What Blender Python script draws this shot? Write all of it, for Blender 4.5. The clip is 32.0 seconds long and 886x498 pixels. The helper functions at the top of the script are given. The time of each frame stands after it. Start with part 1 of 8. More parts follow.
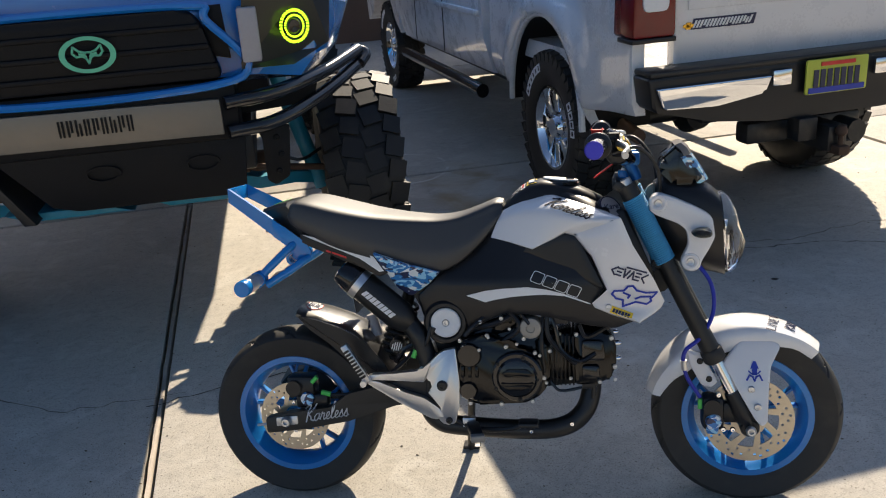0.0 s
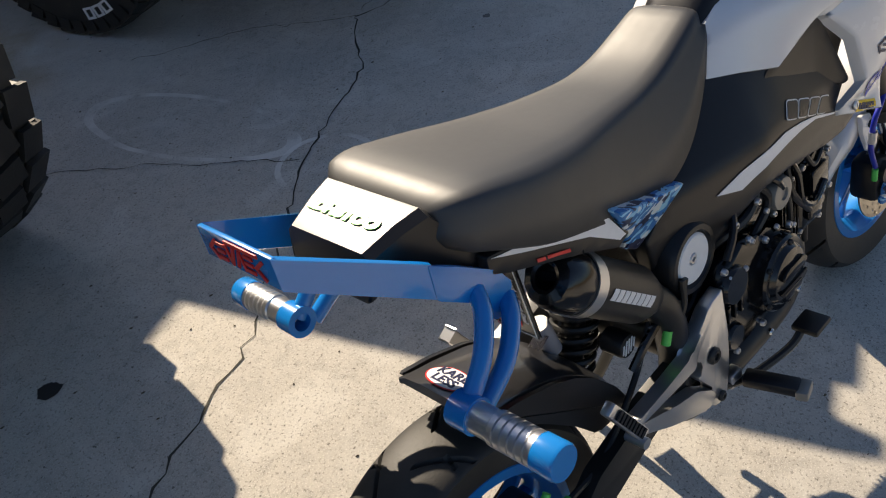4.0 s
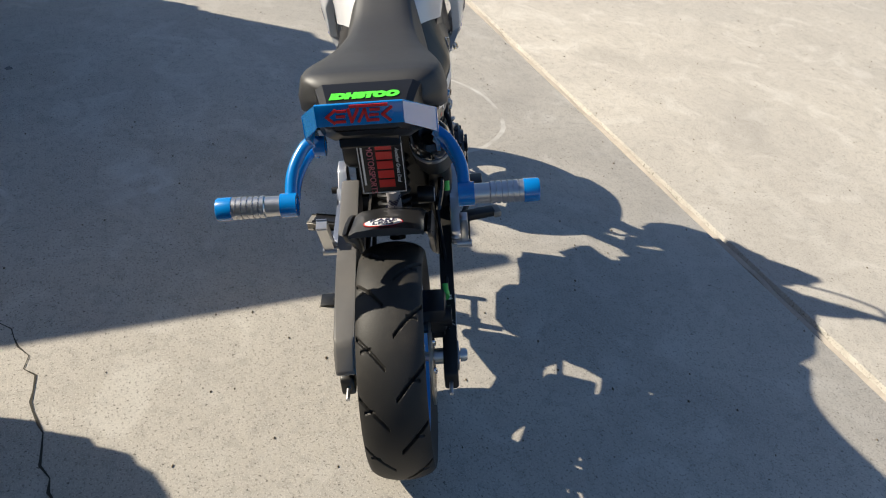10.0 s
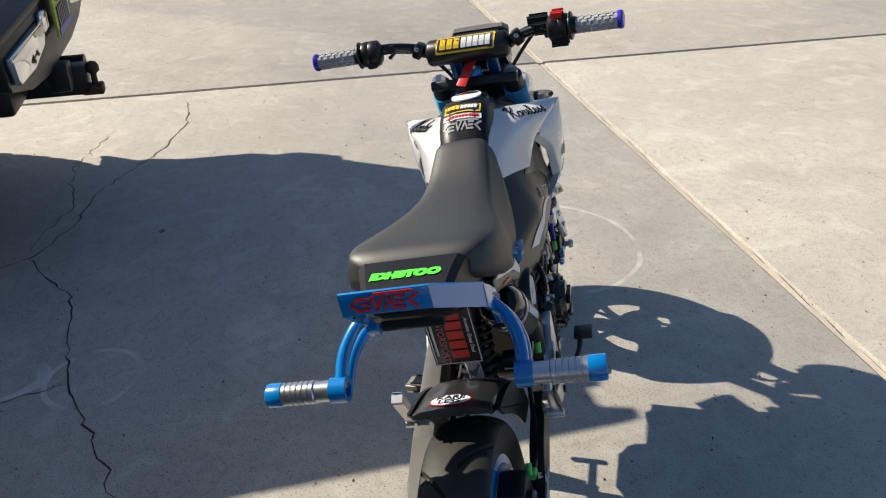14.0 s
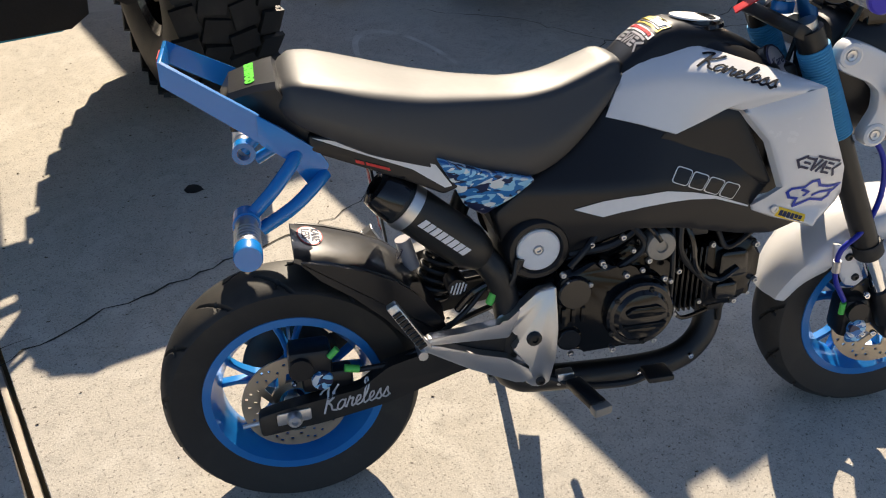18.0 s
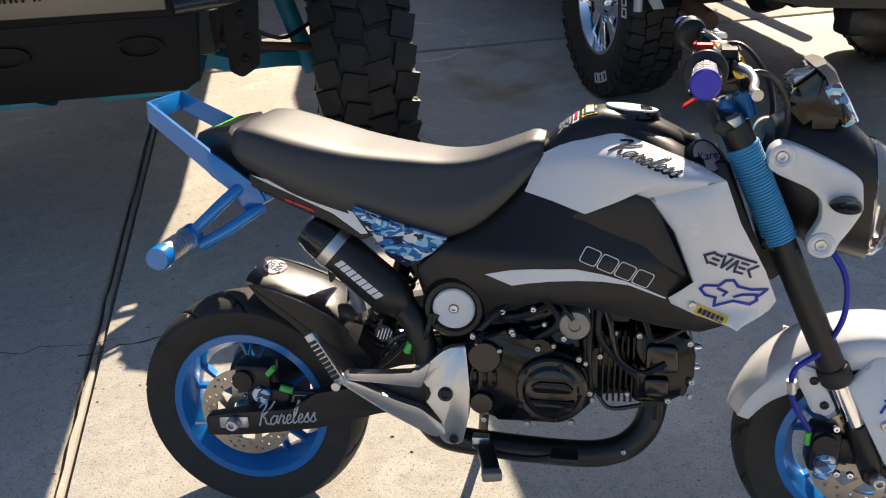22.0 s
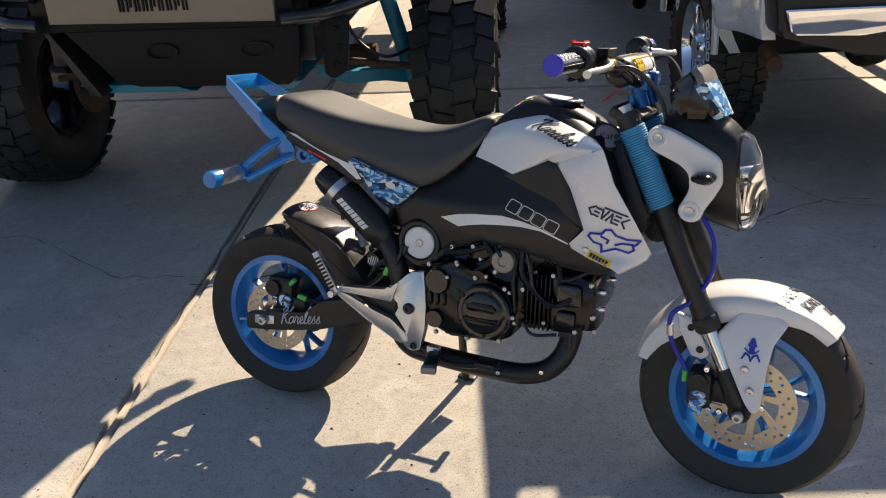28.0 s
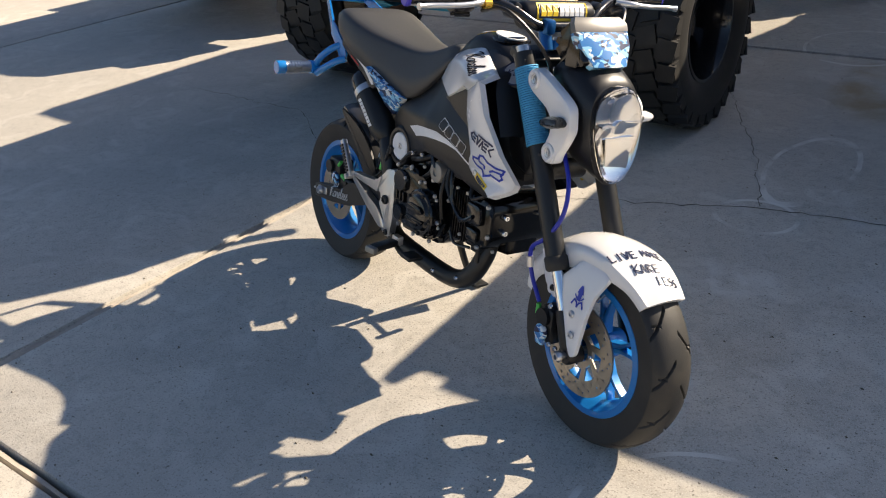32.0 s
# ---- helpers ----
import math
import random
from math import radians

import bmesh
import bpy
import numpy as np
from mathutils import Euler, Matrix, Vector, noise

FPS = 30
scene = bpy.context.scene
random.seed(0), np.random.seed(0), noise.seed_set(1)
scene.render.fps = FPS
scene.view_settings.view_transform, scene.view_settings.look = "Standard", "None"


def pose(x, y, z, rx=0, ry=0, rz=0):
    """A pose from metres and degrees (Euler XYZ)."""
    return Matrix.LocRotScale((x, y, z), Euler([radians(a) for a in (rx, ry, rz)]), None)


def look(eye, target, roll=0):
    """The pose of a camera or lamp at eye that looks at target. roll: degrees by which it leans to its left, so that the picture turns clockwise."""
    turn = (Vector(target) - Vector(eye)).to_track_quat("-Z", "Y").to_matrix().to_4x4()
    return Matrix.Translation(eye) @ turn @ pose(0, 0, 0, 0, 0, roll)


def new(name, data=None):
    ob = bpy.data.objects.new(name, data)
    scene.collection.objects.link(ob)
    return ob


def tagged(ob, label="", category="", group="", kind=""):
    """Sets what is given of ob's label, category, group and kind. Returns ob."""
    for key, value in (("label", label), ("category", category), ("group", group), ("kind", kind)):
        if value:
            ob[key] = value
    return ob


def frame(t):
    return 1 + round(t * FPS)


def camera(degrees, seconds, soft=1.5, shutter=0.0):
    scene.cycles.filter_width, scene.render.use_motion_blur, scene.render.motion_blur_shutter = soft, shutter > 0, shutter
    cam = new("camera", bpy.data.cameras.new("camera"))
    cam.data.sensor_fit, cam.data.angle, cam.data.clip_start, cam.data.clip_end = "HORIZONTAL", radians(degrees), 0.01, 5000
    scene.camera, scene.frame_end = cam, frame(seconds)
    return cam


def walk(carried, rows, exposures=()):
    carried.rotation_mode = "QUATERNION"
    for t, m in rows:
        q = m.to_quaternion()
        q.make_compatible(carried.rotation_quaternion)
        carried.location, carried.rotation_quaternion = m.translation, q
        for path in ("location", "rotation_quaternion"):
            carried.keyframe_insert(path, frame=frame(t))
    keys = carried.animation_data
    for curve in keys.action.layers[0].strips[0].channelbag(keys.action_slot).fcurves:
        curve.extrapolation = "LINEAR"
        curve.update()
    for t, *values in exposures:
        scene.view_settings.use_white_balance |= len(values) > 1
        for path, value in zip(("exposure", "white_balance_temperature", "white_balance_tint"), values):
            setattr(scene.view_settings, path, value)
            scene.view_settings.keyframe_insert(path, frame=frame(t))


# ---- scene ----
from mathutils.bvhtree import BVHTree
from mathutils.geometry import delaunay_2d_cdt

cam = camera(54.4, 32.0, soft=1.1)

PATH = [
    (0, (0.821, -1.965, 1.481), (0.473, -0.126, 0.777), -4.1),
    (0.5, (0.634, -1.876, 1.482), (0.402, -0.02, 0.773), -3.5),
    (1, (0.506, -1.687, 1.442), (0.339, 0.149, 0.665), -5.8),
    (1.5, (0.385, -1.46, 1.434), (0.286, 0.337, 0.561), -8.5),
    (2, (0.192, -1.305, 1.416), (0.31, 0.454, 0.471), -7.0),
    (2.5, (-0.008, -1.16, 1.421), (0.332, 0.538, 0.42), -5.6),
    (3, (-0.11, -0.952, 1.368), (0.297, 0.675, 0.279), -8.6),
    (3.5, (-0.242, -0.689, 1.356), (0.419, 0.757, 0.143), -8.4),
    (5.5, (-0.75, 0.053, 1.357), (0.702, 0.306, 0.005), 1.6),
    (6, (-0.797, 0.148, 1.363), (0.739, 0.232, 0.085), 6.7),
    (6.5, (-0.801, 0.187, 1.377), (0.826, 0.16, 0.214), 9.2),
    (7, (-0.82, 0.181, 1.425), (0.883, 0.119, 0.378), 9.6),
    (7.5, (-0.867, 0.123, 1.474), (0.898, 0.094, 0.533), 6.7),
    (8, (-1.027, 0.144, 1.479), (0.747, 0.039, 0.562), 6.1),
    (8.5, (-1.175, 0.066, 1.47), (0.577, -0.079, 0.516), 7.3),
    (9, (-1.276, 0.004, 1.447), (0.442, -0.054, 0.426), 6.4),
    (9.5, (-1.3, 0.044, 1.424), (0.364, -0.016, 0.316), 7.2),
    (10, (-1.302, 0.082, 1.408), (0.345, -0.024, 0.278), 8.8),
    (10.5, (-1.294, 0.109, 1.411), (0.379, -0.029, 0.324), 10.1),
    (11, (-1.29, 0.132, 1.432), (0.434, -0.007, 0.429), 9.5),
    (11.5, (-1.29, 0.144, 1.446), (0.492, 0.02, 0.547), 8.1),
    (12, (-1.282, 0.171, 1.474), (0.54, 0.094, 0.651), 5.6),
    (12.5, (-1.264, 0.174, 1.48), (0.575, 0.146, 0.695), 2.8),
    (13, (-1.252, 0.16, 1.476), (0.582, 0.14, 0.679), 1.4),
    (13.5, (-1.202, 0.081, 1.469), (0.609, 0.19, 0.627), -0.4),
    (14, (-1.117, -0.13, 1.447), (0.614, 0.236, 0.516), -1.7),
    (14.5, (-1.054, -0.28, 1.448), (0.577, 0.256, 0.423), -1.9),
    (15, (-0.938, -0.399, 1.428), (0.605, 0.337, 0.391), 0.5),
    (15.5, (-0.808, -0.551, 1.416), (0.584, 0.437, 0.374), -0.1),
    (17.5, (-0.112, -1.018, 1.432), (0.451, 0.442, 0.186), 2.7),
    (18, (0.052, -1.097, 1.425), (0.361, 0.449, 0.194), 1.7),
    (18.5, (0.138, -0.956, 1.455), (0.348, 0.556, 0.163), 3.6),
    (19, (0.388, -0.937, 1.385), (0.226, 0.643, 0.17), -0.1),
    (19.5, (0.545, -0.913, 1.346), (0.173, 0.684, 0.2), -2.4),
    (20, (0.562, -0.918, 1.353), (0.134, 0.667, 0.212), -3.5),
    (20.5, (0.575, -1.019, 1.354), (0.111, 0.582, 0.249), -3.3),
    (21, (0.599, -1.2, 1.373), (0.205, 0.441, 0.299), -2.0),
    (21.5, (0.643, -1.258, 1.38), (0.281, 0.423, 0.358), -2.2),
    (22, (0.708, -1.263, 1.393), (0.332, 0.431, 0.398), -2.6),
    (22.5, (0.76, -1.248, 1.391), (0.366, 0.449, 0.408), -3.0),
    (23, (0.789, -1.244, 1.392), (0.364, 0.453, 0.423), -3.4),
    (23.5, (0.805, -1.243, 1.391), (0.34, 0.451, 0.435), -4.0),
    (24, (0.787, -1.231, 1.382), (0.283, 0.451, 0.423), -4.3),
    (24.5, (0.676, -1.272, 1.388), (0.249, 0.443, 0.452), -2.8),
    (26.5, (0.825, -1.364, 1.386), (0.27, 0.335, 0.489), -3.0),
    (27, (0.973, -1.495, 1.399), (0.288, 0.136, 0.466), -2.7),
    (27.5, (1.123, -1.611, 1.403), (0.361, -0.013, 0.472), -2.6),
    (28, (1.322, -1.629, 1.394), (0.516, -0.016, 0.529), -2.9),
    (28.5, (1.519, -1.636, 1.4), (0.698, -0.024, 0.546), -2.2),
    (29, (1.623, -1.53, 1.384), (0.735, 0.049, 0.535), -2.5),
    (29.5, (1.679, -1.436, 1.394), (0.676, 0.082, 0.562), -3.4),
    (30, (1.772, -1.334, 1.388), (0.602, 0.063, 0.563), -4.3),
    (30.5, (1.916, -1.193, 1.376), (0.647, 0.115, 0.553), -4.0),
    (31, (2.102, -1.182, 1.357), (0.726, -0.005, 0.508), -3.3),
    (31.5, (2.28, -1.167, 1.369), (0.812, -0.142, 0.476), -2.5),
    (32, (2.473, -1.021, 1.368), (0.926, -0.149, 0.447), -4.2),
]
walk(cam, [(t, look(eye, target, roll)) for t, eye, target, roll in PATH], [(0.0, 0.7, 6400, 12), (1.0, 0.52, 6600, 13), (3.5, 0.66, 6550, 13), (6.5, 0.43, 6250, 10), (9.0, 0.43, 6000, 10), (14.0, 0.36, 6000, 10), (18.0, 0.82, 6500, 13), (20.5, 0.82, 6500, 13), (23.5, 1.05, 6500, 14), (24.5, 1.05, 6500, 14), (27.5, 0.76, 6800, 14), (28.5, 0.76, 6800, 14), (30.0, 1.02, 6700, 14), (31.0, 1.09, 6550, 14), (32.0, 0.82, 6550, 13)])

# ---- world and sun ----
SUN = Vector((0.155, 1.0, 0.694))
world = bpy.data.worlds.new("sky")
scene.world = world
world.use_nodes = True
wn = world.node_tree.nodes
sky = wn.new("ShaderNodeTexSky")
sky.sky_type, sky.sun_disc = "NISHITA", False
sky.sun_elevation = math.atan2(SUN.z, math.hypot(SUN.x, SUN.y))
sky.sun_rotation = math.atan2(SUN.x, SUN.y)
sky.ozone_density = 3.0
world.node_tree.links.new(sky.outputs[0], wn["Background"].inputs[0])
wn["Background"].inputs[1].default_value = 0.071
sun = new("sun", bpy.data.lights.new("sun", "SUN"))
sun.data.energy, sun.data.angle, sun.data.color = 5.8, radians(0.53), (1.0, 0.865, 0.655)
sun.matrix_world = look((0, 0, 20), Vector((0, 0, 20)) - SUN)


# ---- mesh helpers ----
def part(name, bm, material, parent=None, label="", angle=38, m=None):
    """One bmesh as one mesh object under a thing or a part."""
    me = bpy.data.meshes.new(name)
    bmesh.ops.recalc_face_normals(bm, faces=bm.faces)
    for f in bm.faces:
        f.smooth = True
    bm.to_mesh(me)
    bm.free()
    me.set_sharp_from_angle(angle=radians(angle))
    me.materials.append(material)
    ob = new(name, me)
    ob.parent = parent
    if m is not None:
        ob.matrix_basis = m
    if label:
        tagged(ob, label)
    return ob


def twin(ob, name, parent, m):
    """Another object on the same mesh."""
    o = new(name, ob.data)
    o.parent = parent
    o.matrix_basis = m
    return o


def root(name, m, label, category, group=""):
    e = new(name)
    e.empty_display_size = 0.1
    e.matrix_basis = m
    return tagged(e, label, category, group)


def xf(bm, verts, m):
    for v in verts:
        v.co = m @ v.co


def box(bm, x0, x1, y0, y1, z0, z1, bevel=0.0, m=None, seg=2):
    r = bmesh.ops.create_cube(bm, size=1)
    vs = r["verts"]
    for v in vs:
        v.co = Vector(((x0 + x1) / 2 + v.co.x * (x1 - x0), (y0 + y1) / 2 + v.co.y * (y1 - y0), (z0 + z1) / 2 + v.co.z * (z1 - z0)))
    if m is not None:
        xf(bm, vs, m)
    if bevel:
        bmesh.ops.bevel(bm, geom=list({e for v in vs for e in v.link_edges}), offset=bevel, segments=seg, affect="EDGES", profile=0.5)


def prism(bm, outline, y0, y1, bevel=0.0, m=None, seg=2):
    """A polygon in x and z, drawn out along y."""
    a = [bm.verts.new((x, y0, z)) for x, z in outline]
    b = [bm.verts.new((x, y1, z)) for x, z in outline]
    n = len(a)
    fs = [bm.faces.new(a), bm.faces.new(b[::-1])]
    for i in range(n):
        fs.append(bm.faces.new((a[i], b[i], b[(i + 1) % n], a[(i + 1) % n])))
    if m is not None:
        xf(bm, a + b, m)
    if bevel:
        es = list({e for f in fs[:2] for e in f.edges})
        bmesh.ops.bevel(bm, geom=es, offset=bevel, segments=seg, affect="EDGES", profile=0.5)


def curve(pts, n=24, closed=False):
    """A smooth line through the given points."""
    p = [np.array(q, float) for q in pts]
    p = [p[-1], *p, p[0], p[1]] if closed else [2 * p[0] - p[1], *p, 2 * p[-1] - p[-2]]
    out, k = [], len(p) - 3
    for i in range(k):
        steps = max(2, n // k)
        for j in range(steps):
            t = j / steps
            a, b, c, d = p[i : i + 4]
            out.append(0.5 * (2 * b + (c - a) * t + (2 * a - 5 * b + 4 * c - d) * t * t + (3 * b - a - 3 * c + d) * t**3))
    if not closed:
        out.append(p[-2])
    return [Vector(q) for q in out]


def tube(bm, pts, r, seg=10, caps=True, closed=False):
    """A round bar along points; r may be one radius or one for each point."""
    pts = [Vector(p) for p in pts]
    n = len(pts)
    rs = list(r) if isinstance(r, (list, tuple)) else [r] * n
    rings, up = [], None
    for i, p in enumerate(pts):
        d = (pts[(i + 1) % n] - pts[i - 1]) if closed or 0 < i < n - 1 else (pts[1] - pts[0] if i == 0 else pts[-1] - pts[-2])
        d.normalize()
        if up is None:
            up = d.orthogonal().normalized()
        up = (up - d * up.dot(d)).normalized()
        side = d.cross(up)
        rings.append([bm.verts.new(p + rs[i] * (math.cos(a) * up + math.sin(a) * side)) for a in (2 * math.pi * k / seg for k in range(seg))])
    for i in range(n if closed else n - 1):
        a, b = rings[i], rings[(i + 1) % n]
        for k in range(seg):
            bm.faces.new((a[k], a[(k + 1) % seg], b[(k + 1) % seg], b[k]))
    if caps and not closed:
        bm.faces.new(rings[0][::-1])
        bm.faces.new(rings[-1])


def rod(bm, a, b, r, seg=14, r2=None):
    tube(bm, [a, b], [r, r if r2 is None else r2], seg)


def lathe(bm, profile, m=None, seg=48, closed=False):
    """Pairs of radius and y, turned round the y axis."""
    rings = []
    for r, y in profile:
        rings.append([bm.verts.new((r * math.sin(a), y, r * math.cos(a))) for a in (2 * math.pi * k / seg for k in range(seg))])
    n = len(rings)
    for i in range(n if closed else n - 1):
        a, b = rings[i], rings[(i + 1) % n]
        for k in range(seg):
            bm.faces.new((a[k], a[(k + 1) % seg], b[(k + 1) % seg], b[k]))
    if not closed:
        for ring, (r, y) in ((rings[0], profile[0]), (rings[-1], profile[-1])):
            if r > 1e-4:
                bm.faces.new(ring)
    if m is not None:
        xf(bm, [v for ring in rings for v in ring], m)


def loft(bm, rings, closed=True, caps=True):
    vs = [[bm.verts.new(p) for p in ring] for ring in rings]
    n = len(vs[0])
    for a, b in zip(vs, vs[1:]):
        for k in range(n if closed else n - 1):
            bm.faces.new((a[k], a[(k + 1) % n], b[(k + 1) % n], b[k]))
    if caps and closed:
        bm.faces.new(vs[0][::-1])
        bm.faces.new(vs[-1])
    return vs


def inside(p, poly):
    hit, j = False, len(poly) - 1
    for i in range(len(poly)):
        (xi, zi), (xj, zj) = poly[i], poly[j]
        if (zi > p[1]) != (zj > p[1]) and p[0] < (xj - xi) * (p[1] - zi) / (zj - zi) + xi:
            hit = not hit
        j = i
    return hit


def round_poly(pts, r=0.012, k=3):
    """A polygon with its corners cut round."""
    out, n = [], len(pts)
    for i in range(n):
        p, a, b = (Vector(pts[j % n]) for j in (i, i - 1, i + 1))
        da, db = (a - p), (b - p)
        ra = min(r, da.length * 0.45)
        rb = min(r, db.length * 0.45)
        s, e = p + da.normalized() * ra, p + db.normalized() * rb
        for j in range(k + 1):
            t = j / k
            out.append(tuple((1 - t) ** 2 * s + 2 * t * (1 - t) * p + t * t * e))
    return out


def panel(bm, outline, depth, side=-1, rim=0.006, thick=0.012, step=0.012):
    """A moulded cover: an outline in x and z, bulging to depth(x, z) from the middle plane, with rolled edges."""
    poly = []
    n = len(outline)
    for i in range(n):
        a, b = Vector(outline[i]), Vector(outline[(i + 1) % n])
        cuts = max(1, int((b - a).length / step))
        poly += [tuple(a.lerp(b, j / cuts)) for j in range(cuts)]
    arr = np.array(poly)
    nxt = np.roll(arr, -1, 0)

    def edge(p):
        d = nxt - arr
        t = np.clip(((p - arr) * d).sum(1) / (d * d).sum(1), 0, 1)
        return float(np.min(np.hypot(*(arr + d * t[:, None] - p).T)))

    pts = list(poly)
    tang = np.roll(arr, -1, 0) - np.roll(arr, 1, 0)
    nor = np.stack([-tang[:, 1], tang[:, 0]], 1) / np.maximum(np.hypot(*tang.T), 1e-9)[:, None]
    for inset in (0.3, 1.0):
        for p, q in zip(arr, nor):
            for s in (1, -1):
                w = p + s * q * rim * inset
                if inside(w, poly) and edge(w) > rim * inset * 0.8:
                    pts.append(tuple(w))
    (x0, z0), (x1, z1) = arr.min(0), arr.max(0)
    for x in np.arange(x0 + step / 2, x1, step):
        for z in np.arange(z0 + step / 2, z1, step):
            if inside((x, z), poly) and edge(np.array((x, z))) > rim * 1.5:
                pts.append((x, z))
    m = len(poly)
    res = delaunay_2d_cdt([Vector(p) for p in pts], [(i, (i + 1) % m) for i in range(m)], [], 1, 1e-6)
    vs = []
    for p in res[0]:
        d = min(1.0, edge(np.array(p)) / rim)
        y = depth(p[0], p[1]) - rim * (1 - math.sqrt(max(0.0, 1 - (1 - d) ** 2)))
        vs.append(bm.verts.new((p[0], side * y, p[1])))
    fs = []
    for f in res[2]:
        try:
            fs.append(bm.faces.new([vs[i] for i in f]))
        except ValueError:
            pass
    es = [e for v in vs for e in v.link_edges]
    rimes = list({e for e in es if len(e.link_faces) == 1})
    new_es = bmesh.ops.extrude_edge_only(bm, edges=rimes)["geom"]
    for v in new_es:
        if isinstance(v, bmesh.types.BMVert):
            v.co.y -= side * thick


def bolt(bm, p, r=0.006, h=0.005, axis=(0, -1, 0)):
    q = Vector(axis).to_track_quat("Y", "Z").to_matrix().to_4x4()
    lathe(bm, [(r, 0), (r, h * 0.6), (r * 0.75, h), (r * 0.45, h), (r * 0.4, h * 0.5), (0.0001, h * 0.5)], Matrix.Translation(p) @ q, 12)


def lettering(name, body, size, m, material, parent, shear=0.0, stretch=1.0, onto=None, label="", depth=0.0006, bold=0.0):
    """Words in the built-in font, lying in the x-y plane of m, centred; onto: a mesh object they are laid on, along m's z axis."""
    cu = bpy.data.curves.new(name, "FONT")
    cu.body, cu.size, cu.shear, cu.align_x, cu.align_y, cu.extrude, cu.offset = body, size, shear, "CENTER", "CENTER", depth, bold
    cu.resolution_u = 3
    tmp = new(name, cu)
    bpy.context.view_layer.update()
    me = bpy.data.meshes.new_from_object(tmp.evaluated_get(bpy.context.evaluated_depsgraph_get()))
    bpy.data.objects.remove(tmp)
    return decal_mesh(name, me, m @ Matrix.Diagonal((stretch, 1, 1, 1)), material, parent, onto, label)


def decal_mesh(name, me, m, material, parent, onto=None, label=""):
    bm = bmesh.new()
    bm.from_mesh(me)
    if onto is not None:
        bmesh.ops.triangulate(bm, faces=bm.faces)
        long = [e for e in bm.edges if e.calc_length() > 0.012]
        if long:
            bmesh.ops.subdivide_edges(bm, edges=long, cuts=2)
    xf(bm, bm.verts, m)
    if onto is not None:
        if onto.name not in TREES:
            bt = bmesh.new()
            bt.from_mesh(onto.data)
            TREES[onto.name] = BVHTree.FromBMesh(bt)
            bt.free()
        mid = onto_mid(onto)
        tree, z = TREES[onto.name], (m.to_3x3() @ Vector((0, 0, 1))).normalized()
        for v in bm.verts:
            lift = (v.co - m.translation).dot(z)
            flat = v.co - z * lift
            hit = tree.ray_cast(flat + z * 0.3, -z)
            if hit[0] is None:
                far = (m.translation - mid).dot(z)
                near = tree.find_nearest(flat - z * far)
                v.co = flat + z * ((near[0] - flat).dot(z) + 0.001)
            else:
                v.co = hit[0] + z * (0.0012 + max(lift, 0))
    me2 = bpy.data.meshes.new(name)
    bm.to_mesh(me2)
    bm.free()
    me2.materials.append(material)
    ob = new(name, me2)
    ob.parent = parent
    if label:
        tagged(ob, label)
    return ob


TREES = {}


def onto_mid(ob):
    return sum((v.co for v in ob.data.vertices), Vector()) / len(ob.data.vertices)


def shapes(name, polys, m, material, parent, onto=None, label="", depth=0.0006):
    """Flat plain shapes: polygons in x and y of m."""
    bm = bmesh.new()
    for poly in polys:
        a = [bm.verts.new((x, y, depth)) for x, y in poly]
        b = [bm.verts.new((x, y, -depth)) for x, y in poly]
        bm.faces.new(a)
        for i in range(len(a)):
            bm.faces.new((a[i], b[i], b[(i + 1) % len(a)], a[(i + 1) % len(a)]))
    me = bpy.data.meshes.new(name)
    bm.to_mesh(me)
    bm.free()
    o = decal_mesh(name, me, m, material, parent, onto, label)
    return tagged(o, kind="stuff") if len(polys) > 2 else o


def bolts(name, places, material, parent, r=0.006, h=0.005, axis=(0, -1, 0)):
    """Alike bolts, each an object on one mesh."""
    bm = bmesh.new()
    bolt(bm, (0, 0, 0), r, h, axis)
    first = part(name, bm, material, parent, m=Matrix.Translation(places[0]))
    for p in places[1:]:
        twin(first, name, parent, Matrix.Translation(p))


def rect(x0, x1, y0, y1, s=0.0):
    return [(x0 + s * y0, y0), (x1 + s * y0, y0), (x1 + s * y1, y1), (x0 + s * y1, y1)]


def ellipse(cx, cy, rx, ry, n=32, a0=0.0, a1=2 * math.pi):
    return [(cx + rx * math.cos(a0 + (a1 - a0) * i / n), cy + ry * math.sin(a0 + (a1 - a0) * i / n)) for i in range(n + (a1 - a0 < 6.28))]


def stroke(pts, w):
    """A polyline as quads of width w."""
    out = []
    for a, b in zip(pts, pts[1:]):
        a, b = Vector(a), Vector(b)
        d = (b - a).normalized()
        q = Vector((-d.y, d.x)) * w / 2
        e = d * w * 0.35
        out.append([tuple(a - q - e), tuple(b - q + e), tuple(b + q + e), tuple(a + q - e)])
    return out


def glyph_bars(n, w, h, s=0.0, seed=1, t=0.2):
    """A plain row of marks: solid slanted blocks when t is large, else blocks of stacked bars."""
    rnd = random.Random(seed)
    out, step = [], w / n
    for i in range(n):
        x, g = -w / 2 + i * step, step * 0.82
        if t > 0.235:
            out.append(rect(x, x + g, -h / 2, h / 2, s))
            continue
        for k in range(2):
            lift = h * rnd.choice((0, 0, 0.22))
            out.append(rect(x + k * step * 0.5, x + k * step * 0.5 + step * 0.3, -h / 2 + lift * k, h / 2 - lift * (1 - k), s + 0.25))
    return out


